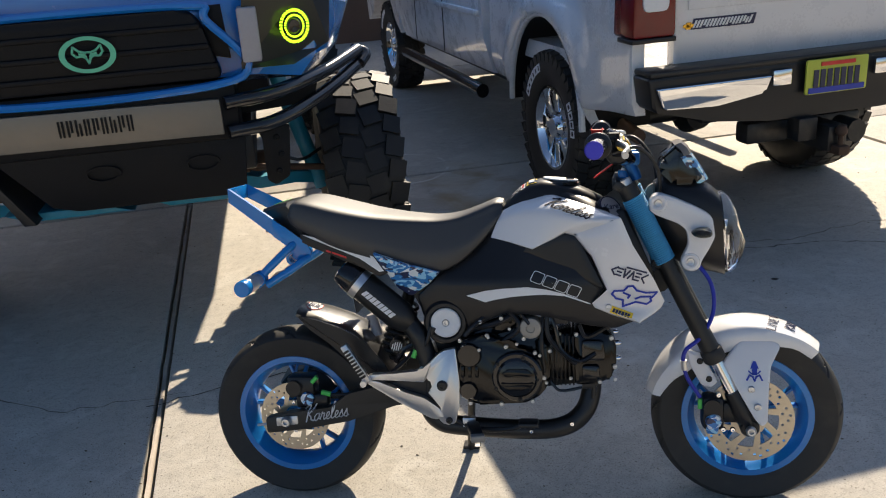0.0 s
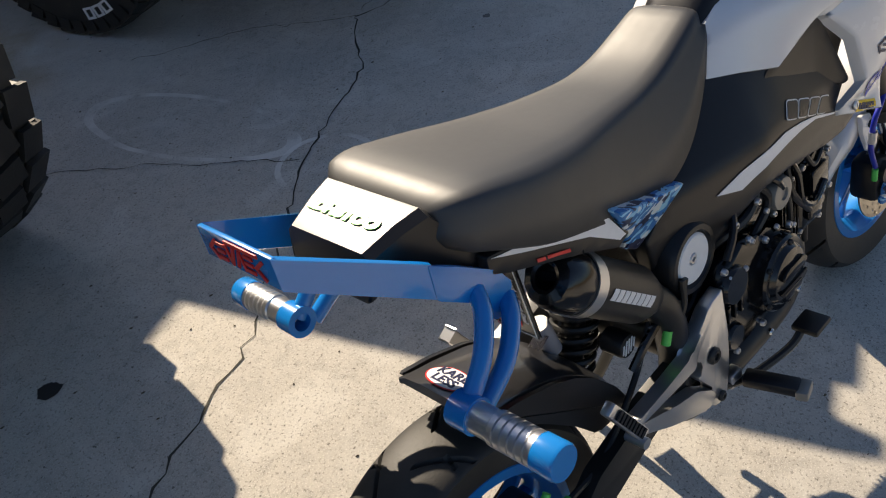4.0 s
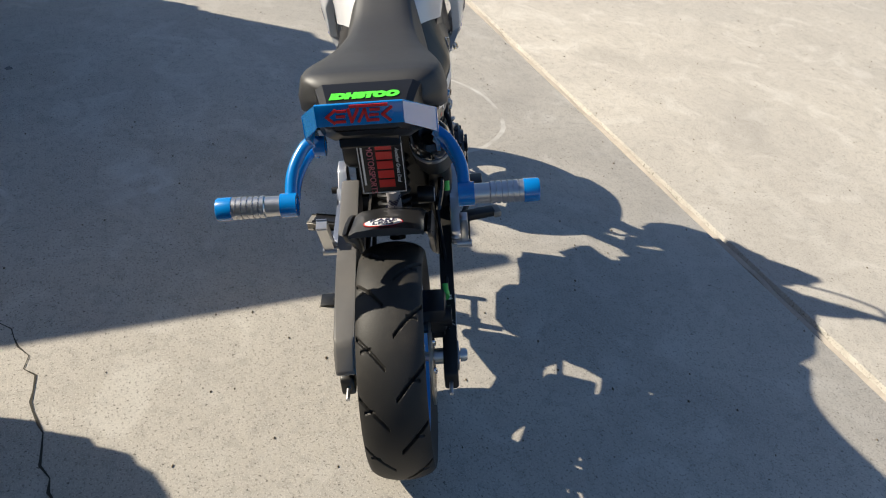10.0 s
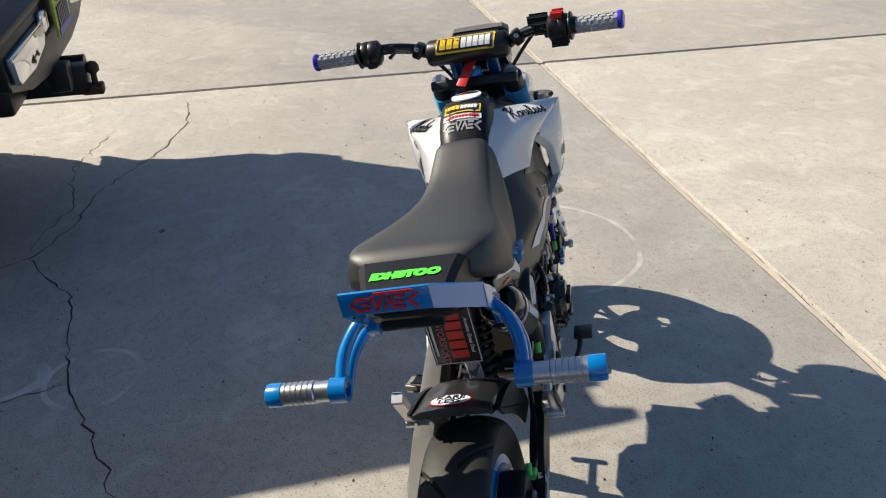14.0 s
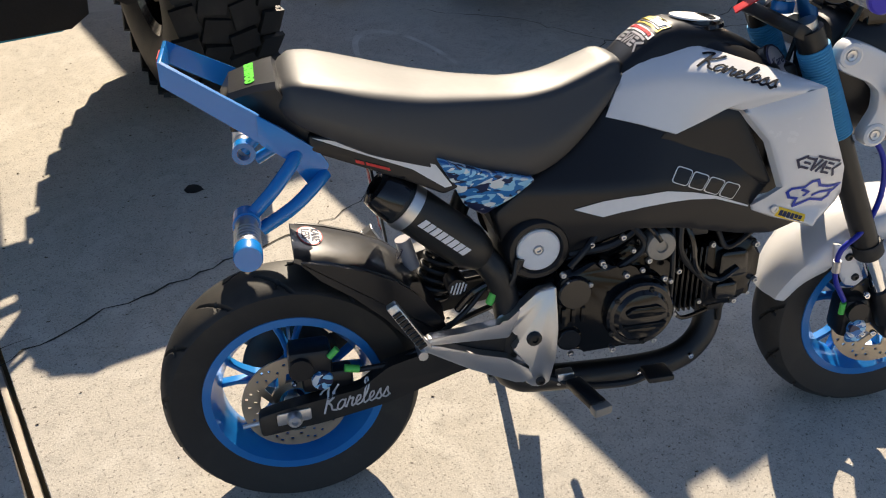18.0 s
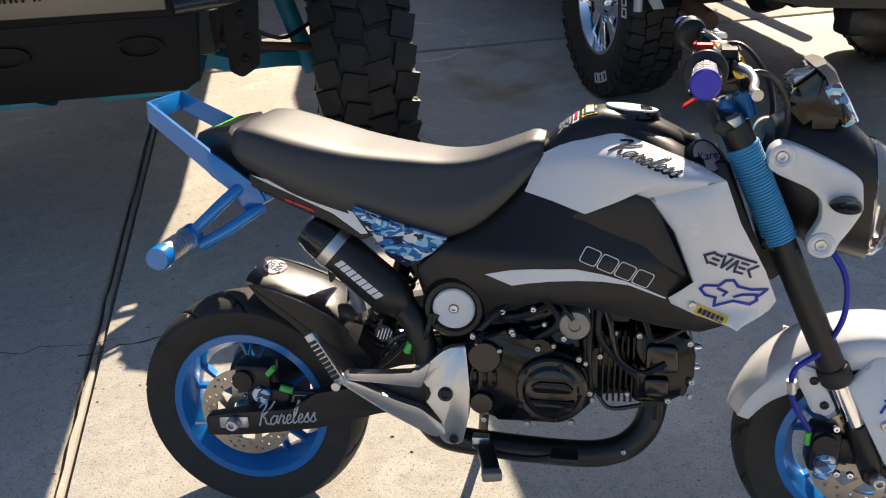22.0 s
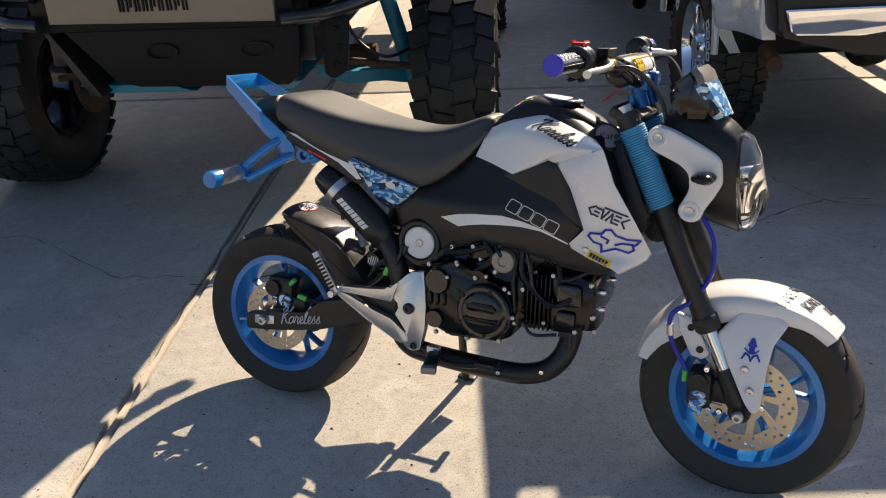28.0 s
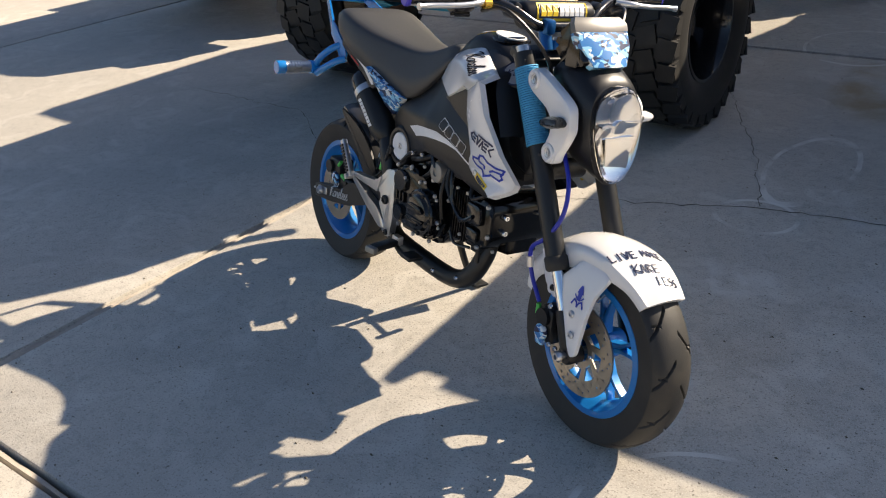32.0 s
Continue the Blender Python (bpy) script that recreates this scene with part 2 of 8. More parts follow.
SCRIPT = {"K": (1.2, [[(-0.4, 1.7), (-0.15, 2.0), (0.35, 2.15), (0.2, 1.2), (0.05, 0.0)], [(1.25, 2.25), (0.85, 1.6), (0.2, 1.0)], [(0.25, 1.05), (0.6, 0.75), (0.8, 0.2), (1.2, 0.05)]]),
          "a": (0.95, [[(0.78, 0.85), (0.45, 1.0), (0.12, 0.65), (0.1, 0.18), (0.36, 0.0), (0.68, 0.35), (0.82, 0.98), (0.76, 0.3), (0.98, 0.08)]]),
          "r": (0.8, [[(0.0, 0.1), (0.2, 0.85), (0.28, 1.12), (0.36, 0.88), (0.62, 0.9), (0.52, 0.35), (0.6, 0.02), (0.84, 0.12)]]),
          "e": (0.72, [[(0.0, 0.15), (0.48, 0.55), (0.5, 0.95), (0.26, 0.95), (0.12, 0.4), (0.32, 0.0), (0.74, 0.16)]]),
          "l": (0.6, [[(0.0, 0.16), (0.44, 1.3), (0.46, 2.1), (0.26, 2.0), (0.16, 0.6), (0.28, 0.0), (0.62, 0.16)]]),
          "s": (0.72, [[(0.0, 0.15), (0.4, 1.05), (0.46, 0.6), (0.6, 0.25), (0.4, 0.0), (0.1, 0.12)], [(0.6, 0.2), (0.74, 0.18)]])}


def script(word, size, lean=0.32, pen=0.13):
    """A joined hand in strokes, centred; size: the height of a small letter."""
    out, x = [], 0.0
    wide = sum(SCRIPT[c][0] for c in word)
    for c in word:
        for line in SCRIPT[c][1]:
            pts = [(p.x, p.y) for p in curve([(q[0], q[1], 0) for q in line], 5 * len(line))]
            out += stroke([((x + u + lean * v - wide / 2) * size, (v - 0.9) * size) for u, v in pts], pen * size * (1.5 if c == "K" else 1.25))
        x += SCRIPT[c][0]
    return out


def angular(w, h, pen):
    """A plain row of slanted chevrons and bars under one long bar."""
    out = []
    for k, kind in enumerate("<=v^=<"):
        x = -w / 2 + w * k / 6
        g = w / 7.2
        lines = {"<": [[(1, 0.95), (0.1, 0.45), (1, -0.05)]], "=": [[(0.9, 0.85), (0, 0.85)], [(0.8, 0.45), (0, 0.45)], [(0.9, 0.05), (0, 0.05)]], "v": [[(0, 0.95), (0.45, 0.0), (1, 0.95)]], "^": [[(0, 0.0), (0.55, 0.9), (1.0, 0.0)]]}[kind]
        for line in lines:
            out += stroke([(x + u * g + 0.15 * h * (v - 0.5), (v - 0.5) * h) for u, v in line], pen)
    return out + stroke([(-0.12 * w, 0.68 * h), (0.42 * w, 0.68 * h)], pen)


# ---- materials ----
def mat(name, col, rough=0.5, metal=0.0, var=0.12, scale=9.0, bump=0.0, bscale=120.0, coat=0.0, rvar=0.08, spec=0.5, dirt=0.0):
    m = bpy.data.materials.new(name)
    m.use_nodes = True
    nt = m.node_tree
    nd, ln = nt.nodes, nt.links.new
    b = nd["Principled BSDF"]
    b.inputs["Metallic"].default_value = metal
    b.inputs["Specular IOR Level"].default_value = spec
    b.inputs["Coat Weight"].default_value = coat
    b.inputs["Coat Roughness"].default_value = 0.05
    tc = nd.new("ShaderNodeTexCoord")
    n1 = nd.new("ShaderNodeTexNoise")
    n1.inputs["Scale"].default_value, n1.inputs["Detail"].default_value = scale, 5
    n2 = nd.new("ShaderNodeTexNoise")
    n2.inputs["Scale"].default_value, n2.inputs["Detail"].default_value = scale * 9, 4
    ln(tc.outputs["Object"], n1.inputs["Vector"])
    ln(tc.outputs["Object"], n2.inputs["Vector"])
    mx = nd.new("ShaderNodeMix")
    mx.data_type = "RGBA"
    mx.inputs[6].default_value = (*[c * (1 - var) for c in col], 1)
    mx.inputs[7].default_value = (*[min(1, c * (1 + var)) for c in col], 1)
    ad = nd.new("ShaderNodeMath")
    ad.operation = "MULTIPLY_ADD"
    ad.inputs[1].default_value, ad.inputs[2].default_value = 0.4, 0.0
    ln(n2.outputs["Fac"], ad.inputs[0])
    a2 = nd.new("ShaderNodeMath")
    a2.operation = "MULTIPLY_ADD"
    a2.inputs[1].default_value = 0.6
    ln(n1.outputs["Fac"], a2.inputs[0])
    ln(ad.outputs[0], a2.inputs[2])
    ln(a2.outputs[0], mx.inputs[0])
    out = mx.outputs[2]
    if dirt:
        rp = nd.new("ShaderNodeValToRGB")
        rp.color_ramp.elements[0].position, rp.color_ramp.elements[1].position = 0.52, 0.75
        ln(n1.outputs["Fac"], rp.inputs[0])
        dm = nd.new("ShaderNodeMix")
        dm.data_type = "RGBA"
        dm.inputs[7].default_value = (0.25, 0.2, 0.14, 1)
        mu = nd.new("ShaderNodeMath")
        mu.operation = "MULTIPLY"
        mu.inputs[1].default_value = dirt
        ln(rp.outputs[0], mu.inputs[0])
        ln(mu.outputs[0], dm.inputs[0])
        ln(out, dm.inputs[6])
        out = dm.outputs[2]
    ln(out, b.inputs["Base Color"])
    mr = nd.new("ShaderNodeMapRange")
    mr.inputs[3].default_value, mr.inputs[4].default_value = max(0.02, rough - rvar), min(1, rough + rvar)
    ln(a2.outputs[0], mr.inputs[0])
    ln(mr.outputs[0], b.inputs["Roughness"])
    if bump:
        n3 = nd.new("ShaderNodeTexNoise")
        n3.inputs["Scale"].default_value, n3.inputs["Detail"].default_value = bscale, 3
        ln(tc.outputs["Object"], n3.inputs["Vector"])
        bp = nd.new("ShaderNodeBump")
        bp.inputs["Strength"].default_value, bp.inputs["Distance"].default_value = bump, 0.002
        ln(n3.outputs["Fac"], bp.inputs["Height"])
        ln(bp.outputs[0], b.inputs["Normal"])
    return m


def camo(name):
    m = mat(name, (0.3, 0.5, 0.8), 0.35, coat=0.3)
    nt = m.node_tree
    nd, ln = nt.nodes, nt.links.new
    tc = nd.new("ShaderNodeTexCoord")
    mp = nd.new("ShaderNodeMapping")
    mp.inputs["Scale"].default_value = (1.0, 1.0, 1.7)
    mp.inputs["Rotation"].default_value = (0, 0.5, 0)
    ln(tc.outputs["Object"], mp.inputs[0])
    last = None
    for i, (col, off, lo) in enumerate((((0.02, 0.18, 0.5), 0, 0), ((0.3, 0.62, 0.85), 3.1, 0.53), ((0.012, 0.02, 0.07), 7.7, 0.56), ((0.75, 0.8, 0.82), 11.3, 0.6))):
        c = nd.new("ShaderNodeRGB")
        c.outputs[0].default_value = (*col, 1)
        if last is None:
            last = c.outputs[0]
            continue
        o = nd.new("ShaderNodeVectorMath")
        o.inputs[1].default_value = (off, off * 0.7, off * 1.3)
        ln(mp.outputs[0], o.inputs[0])
        n = nd.new("ShaderNodeTexNoise")
        n.inputs["Scale"].default_value, n.inputs["Detail"].default_value, n.inputs["Distortion"].default_value = 30, 1.2, 1.2
        ln(o.outputs[0], n.inputs["Vector"])
        g = nd.new("ShaderNodeMath")
        g.operation = "GREATER_THAN"
        g.inputs[1].default_value = lo
        ln(n.outputs["Fac"], g.inputs[0])
        x = nd.new("ShaderNodeMix")
        x.data_type = "RGBA"
        ln(g.outputs[0], x.inputs[0])
        ln(last, x.inputs[6])
        ln(c.outputs[0], x.inputs[7])
        last = x.outputs[2]
    ln(last, nd["Principled BSDF"].inputs["Base Color"])
    return m


def glass(name, col=(1, 1, 1), rough=0.02):
    m = bpy.data.materials.new(name)
    m.use_nodes = True
    b = m.node_tree.nodes["Principled BSDF"]
    b.inputs["Base Color"].default_value = (*col, 1)
    b.inputs["Roughness"].default_value = rough
    b.inputs["Transmission Weight"].default_value = 1.0
    b.inputs["IOR"].default_value = 1.45
    return m


def glow(name, col, power):
    m = mat(name, col, 0.4)
    b = m.node_tree.nodes["Principled BSDF"]
    b.inputs["Emission Color"].default_value = (*col, 1)
    b.inputs["Emission Strength"].default_value = power
    return m


M_RUBBER = mat("rubber", (0.02, 0.0188, 0.0172), 0.6, var=0.3, scale=14, bump=0.15, bscale=300, dirt=0.08)
M_BLUE = mat("blue_powder_coat", (0.006, 0.2, 0.58), 0.25, 0.0, var=0.06, coat=0.6)
M_RIM = mat("blue_wheel_paint", (0.008, 0.19, 0.55), 0.32, 0.1, var=0.1, coat=0.4, dirt=0.08)
M_BLACK = mat("black_plastic", (0.011, 0.011, 0.0125), 0.36, var=0.15, spec=0.4, bump=0.02, bscale=500)
M_MATTE = mat("matte_black_paint", (0.01, 0.01, 0.01), 0.42, var=0.2, bump=0.05, bscale=300, dirt=0.05)
M_GLOSS = mat("gloss_black_metal", (0.008, 0.008, 0.009), 0.15, var=0.2, spec=0.4, coat=0.3, bump=0.08, bscale=60)
M_VINYL = mat("seat_vinyl", (0.017, 0.017, 0.018), 0.56, var=0.1, spec=1.0, bump=0.02, bscale=700)
M_WHITE = mat("white_paint", (0.74, 0.74, 0.75), 0.25, var=0.03, coat=0.6)
M_SILVER = mat("cast_aluminium", (0.6, 0.6, 0.61), 0.33, 0.95, var=0.08, bump=0.03, bscale=90)
M_DULL = mat("dull_cast_zinc", (0.3, 0.28, 0.25), 0.5, 0.5, var=0.15)
M_CHROME = mat("chrome", (0.85, 0.85, 0.86), 0.08, 1.0, var=0.03, rvar=0.04)
M_DISC = mat("brake_steel", (0.5, 0.44, 0.35), 0.32, 0.9, var=0.12, scale=30)
M_ENGINE = mat("engine_black", (0.004, 0.004, 0.0045), 0.13, var=0.3, spec=0.3, coat=0.1, bump=0.06, bscale=60)
M_DARK = mat("dark_steel", (0.03, 0.03, 0.03), 0.4, 0.5, var=0.3, dirt=0.2)
M_GRIP = mat("grey_grip_rubber", (0.42, 0.42, 0.43), 0.6, var=0.15)
M_PURPLE = mat("violet_blue_anodised", (0.06, 0.05, 0.5), 0.3, 0.3)
M_RED = mat("red_plastic", (0.62, 0.02, 0.02), 0.4)
M_YELLOW = mat("yellow_sticker", (0.8, 0.55, 0.02), 0.4)
M_GREEN = mat("lime_sticker", (0.12, 0.85, 0.05), 0.4)
M_STICKER = mat("white_sticker", (0.8, 0.8, 0.8), 0.4)
M_NAVY = mat("navy_sticker", (0.01, 0.015, 0.06), 0.4)
M_SCRIPT = mat("matte_dark_vinyl", (0.008, 0.009, 0.016), 0.75, var=0.1, spec=0.12)
M_INK = mat("blue_sticker", (0.012, 0.04, 0.4), 0.4)
M_GREYST = mat("grey_sticker", (0.35, 0.34, 0.36), 0.45)
M_CORD = mat("blue_cord", (0.05, 0.3, 0.55), 0.7, var=0.25, scale=60)
M_HOSE = mat("blue_hose", (0.01, 0.02, 0.35), 0.35)
M_GOLD = mat("gold_anodised", (0.7, 0.42, 0.06), 0.25, 0.9)
M_NEON = mat("neon_green_cap", (0.1, 0.6, 0.1), 0.4)
M_CAMO = camo("blue_camouflage_wrap")
M_LENS = glass("clear_lens")
M_SMOKE = glass("smoked_lens", (0.35, 0.33, 0.3), 0.08)
M_GUARD = mat("worn_grey_plastic", (0.13, 0.125, 0.12), 0.35, var=0.12, bump=0.05, bscale=300, dirt=0.1)
M_HUG = mat("satin_black_fender", (0.02, 0.02, 0.022), 0.33, var=0.15, spec=1.0, coat=0.35, bump=0.03, bscale=300, dirt=0.05)
M_GLASSY = mat("dark_display_glass", (0.02, 0.024, 0.03), 0.06, coat=0.6)


def concrete():
    m = mat("weathered_concrete", (0.48, 0.445, 0.39), 0.85, var=0.1, scale=0.7, rvar=0.08, spec=0.3)
    nt = m.node_tree
    nd, ln = nt.nodes, nt.links.new
    b = nd["Principled BSDF"]
    tc = nd.new("ShaderNodeTexCoord")
    base = b.inputs["Base Color"].links[0].from_socket

    def noise_of(scale, detail=5, dist=0.0):
        n = nd.new("ShaderNodeTexNoise")
        n.inputs["Scale"].default_value, n.inputs["Detail"].default_value, n.inputs["Distortion"].default_value = scale, detail, dist
        ln(tc.outputs["Object"], n.inputs["Vector"])
        return n.outputs["Fac"]

    def ramp(fac, lo, hi):
        r = nd.new("ShaderNodeMapRange")
        r.inputs[1].default_value, r.inputs[2].default_value = lo, hi
        ln(fac, r.inputs[0])
        return r.outputs[0]

    def times(a, k):
        q = nd.new("ShaderNodeMath")
        q.operation = "MULTIPLY"
        ln(a, q.inputs[0])
        if isinstance(k, float):
            q.inputs[1].default_value = k
        else:
            ln(k, q.inputs[1])
        return q.outputs[0]

    def over(fac, col):
        nonlocal base
        x = nd.new("ShaderNodeMix")
        x.data_type = "RGBA"
        ln(fac, x.inputs[0])
        ln(base, x.inputs[6])
        x.inputs[7].default_value = (*col, 1)
        base = x.outputs[2]

    def away(cx, cy, sx=1.0, sy=1.0):
        mp = nd.new("ShaderNodeMapping")
        mp.inputs["Location"].default_value = (-cx * sx, -cy * sy, 0)
        mp.inputs["Scale"].default_value = (sx, sy, 0)
        ln(tc.outputs["Object"], mp.inputs[0])
        v = nd.new("ShaderNodeVectorMath")
        v.operation = "LENGTH"
        ln(mp.outputs[0], v.inputs[0])
        return v.outputs["Value"]

    over(times(ramp(noise_of(2.6, 6, 0.6), 0.48, 0.68), 0.6), (0.55, 0.51, 0.44))
    over(times(ramp(noise_of(1.3, 6, 1.0), 0.55, 0.75), 0.5), (0.3, 0.28, 0.25))
    over(times(ramp(noise_of(11, 6, 0.3), 0.56, 0.7), 0.35), (0.33, 0.31, 0.28))
    over(times(ramp(noise_of(34, 6, 0.4), 0.5, 0.66), 0.4), (0.3, 0.28, 0.25))
    over(times(ramp(noise_of(5.5, 7, 1.2), 0.53, 0.66), 0.4), (0.66, 0.63, 0.57))
    over(times(ramp(noise_of(160, 3), 0.54, 0.7), 0.8), (0.2, 0.185, 0.165))
    over(times(ramp(noise_of(330, 2), 0.54, 0.68), 0.75), (0.66, 0.62, 0.56))
    over(times(ramp(noise_of(0.55, 4, 0.8), 0.45, 0.7), 0.45), (0.33, 0.315, 0.29))
    over(times(ramp(noise_of(95, 2), 0.67, 0.72), 0.8), (0.11, 0.1, 0.085))
    # a rusty patch and scuffed tyre rings
    blot = nd.new("ShaderNodeMath")
    blot.operation = "SUBTRACT"
    blot.inputs[0].default_value = 1.0
    ln(away(1.25, 2.65, 2.8, 1.4), blot.inputs[1])
    film = nd.new("ShaderNodeMath")
    film.operation = "SUBTRACT"
    film.inputs[0].default_value = 1.0
    ln(away(1.5, 2.6, 1.9, 1.05), film.inputs[1])
    over(times(times(ramp(film.outputs[0], 0.0, 0.12), ramp(noise_of(2.0, 5, 0.8), 0.3, 0.6)), 0.5), (0.66, 0.64, 0.56))
    over(times(times(ramp(blot.outputs[0], 0.0, 0.3), ramp(noise_of(3.2, 6, 0.4), 0.4, 0.64)), 0.75), (0.33, 0.23, 0.11))
    pale = nd.new("ShaderNodeMath")
    pale.operation = "SUBTRACT"
    pale.inputs[0].default_value = 1.0
    ln(away(1.15, 0.45, 5.0, 7.0), pale.inputs[1])
    over(times(times(ramp(pale.outputs[0], 0.0, 0.7), ramp(noise_of(9, 6, 1.0), 0.42, 0.62)), 0.6), (0.66, 0.64, 0.6))
    for cx, cy, r, sy in ((1.14, 1.44, 0.15, 0.42), (1.09, 0.93, 0.14, 1.1), (1.55, -0.6, 0.34, 1.2), (0.9, 3.3, 0.3, 0.8)):
        d = nd.new("ShaderNodeMath")
        d.operation = "COMPARE"
        d.inputs[1].default_value, d.inputs[2].default_value = r + 0.03, 0.009
        dd = nd.new("ShaderNodeMath")
        dd.operation = "MULTIPLY_ADD"
        dd.inputs[1].default_value = 0.06
        ln(noise_of(2.3, 3), dd.inputs[0])
        ln(away(cx, cy, 1.0, sy), dd.inputs[2])
        ln(dd.outputs[0], d.inputs[0])
        over(times(times(d.outputs[0], ramp(noise_of(5, 4), 0.42, 0.58)), 0.7), (0.72, 0.7, 0.65))
    ln(base, b.inputs["Base Color"])
    bp = nd.new("ShaderNodeBump")
    bp.inputs["Strength"].default_value, bp.inputs["Distance"].default_value = 0.35, 0.002
    sm = nd.new("ShaderNodeMath")
    sm.operation = "ADD"
    ln(noise_of(230, 4), sm.inputs[0])
    ln(times(noise_of(60, 4), 0.5), sm.inputs[1])
    ln(sm.outputs[0], bp.inputs["Height"])
    ln(bp.outputs[0], b.inputs["Normal"])
    return m


M_CONC = concrete()
M_SOIL = mat("dry_lawn_soil", (0.24, 0.175, 0.085), 0.95, var=0.4, scale=3, bump=0.8, bscale=40)
M_CRACK = mat("crack_dirt", (0.05, 0.045, 0.035), 0.95, var=0.3, scale=30)
M_STRIP = mat("joint_filler", (0.4, 0.355, 0.3), 0.9, var=0.45, scale=12, bump=0.6, bscale=60)
M_GRASS = mat("lawn_grass", (0.15, 0.14, 0.045), 0.7, var=0.5, scale=2.0)
M_STRAW = mat("dry_grass", (0.45, 0.32, 0.14), 0.8, var=0.4, scale=2.0)

# ---- ground: lawn sheet, concrete slabs with open joints ----
bm = bmesh.new()
bmesh.ops.create_grid(bm, x_segments=8, y_segments=8, size=900)
for v in bm.verts:
    v.co.z = -0.04
tagged(part("ground", bm, M_SOIL), "dry lawn soil with straw coloured grass", "ground", kind="structure")

DRIVE = pose(0, 0, 0, 0, 0, 22.4)
drive = tagged(new("pavement"), "weathered light grey concrete driveway slabs with open joints", "driveway", kind="structure")
drive.matrix_basis = DRIVE
GAP = 0.02


def slab(outline, name="slab"):
    bm = bmesh.new()
    a = [bm.verts.new((p, q, 0)) for p, q in outline]
    b = [bm.verts.new((p, q, -0.12)) for p, q in outline]
    n = len(a)
    top = bm.faces.new(a)
    bm.faces.new(b[::-1])
    for i in range(n):
        bm.faces.new((a[i], b[i], b[(i + 1) % n], a[(i + 1) % n]))
    bmesh.ops.bevel(bm, geom=list(top.edges), offset=0.006, segments=2, affect="EDGES", profile=0.5)
    part(name, bm, M_CONC, drive)


PJ, QJ = (-12.0, -8.4, -4.42, -0.452, 3.86), (-6.15, -1.24, 3.1, 7.3, 12.0)
for i in range(len(PJ) - 1):
    for j in range(len(QJ) - 1):
        slab([(PJ[i] + GAP, QJ[j] + GAP), (PJ[i + 1] - GAP, QJ[j] + GAP), (PJ[i + 1] - GAP, QJ[j + 1] - GAP), (PJ[i] + GAP, QJ[j + 1] - GAP)])
# the far row ends in a bow against the lawn
bow = [(7.45 + 0.02 * (q - 1.2) ** 2, q) for q in np.linspace(3.1, 0.2, 12)] + [(7.5, -0.4), (7.54, -1.2)]
slab([(3.86 + GAP, 3.1), (3.86 + GAP, -1.24 + GAP)] + [(7.56, -1.24 + GAP)] + bow[::-1][1:])
slab([(3.86 + GAP, 7.0), (3.86 + GAP, 3.1 + GAP), (7.5, 3.1 + GAP), (7.75, 5.0), (8.1, 7.0)])
slab([(3.86 + GAP, -6.15), (7.56, -6.15), (7.56, -1.24 - GAP), (3.86 + GAP, -1.24 - GAP)])
slab([(7.59, -6.15), (30, -6.15), (30, -3.4), (11, -3.3), (9.2, -2.6), (8.3, -1.8), (7.59, -1.2)])
# filler strips low in the joints
for a, b, w in (((-12, -1.24), (7.4, -1.24), 0.022), ((-0.452, -6.1), (-0.452, 12), 0.02), ((3.86, -6.1), (3.86, 7), 0.028), ((-4.42, -6.1), (-4.42, 12), 0.028), ((-12, 3.1), (7.1, 3.1), 0.028)):
    bm = bmesh.new()
    along_p = abs(b[0] - a[0]) > 1
    n = int(max(b[0] - a[0], b[1] - a[1]) / 0.09)
    rnd = random.Random(3)
    rows = []
    for i in range(n + 1):
        t = i / n
        p, q = a[0] + (b[0] - a[0]) * t, a[1] + (b[1] - a[1]) * t
        z = -0.006 - 0.01 * rnd.random()
        z += 0.004 * (rnd.random() > 0.7)
        o = 0.5 * w
        lip = 0.022
        rows.append([bm.verts.new((p + (0 if along_p else s * o), q + (s * o if along_p else 0), z)) for s in (-1, -0.62, 0.62, 1)])
        rows[-1][0].co.z -= lip
        rows[-1][3].co.z -= lip
        rows[-1][1].co.z += 0.006 * rnd.random()
        rows[-1][2].co.z -= 0.006 * rnd.random()
    for r0, r1 in zip(rows, rows[1:]):
        for k in range(3):
            bm.faces.new((r0[k], r0[k + 1], r1[k + 1], r1[k]))
    part("joint_filler", bm, M_STRIP, drive)


def crack(name, pts, w, seed, jag=0.02):
    """A jagged crack as a narrow dark ribbon in the concrete."""
    rnd = random.Random(seed)
    line = []
    for a, b in zip(pts, pts[1:]):
        a, b = Vector(a), Vector(b)
        n = max(2, int((b - a).length / 0.035))
        for i in range(n):
            line.append(a.lerp(b, i / n) + Vector((rnd.gauss(0, jag * 0.35), rnd.gauss(0, jag * 0.35))))
    line.append(Vector(pts[-1]))
    bm = bmesh.new()
    rows = []
    for i, p in enumerate(line):
        d = (line[min(i + 1, len(line) - 1)] - line[max(i - 1, 0)]).normalized()
        q = Vector((-d.y, d.x)) * w * rnd.uniform(0.25, 1.0) / 2
        rows.append([bm.verts.new((*(p + q), 0.0016)), bm.verts.new((*(p - q), 0.0016))])
    for r0, r1 in zip(rows, rows[1:]):
        bm.faces.new((r0[0], r0[1], r1[1], r1[0]))
    o = part(name, bm, M_CRACK, drive, m=DRIVE.inverted())


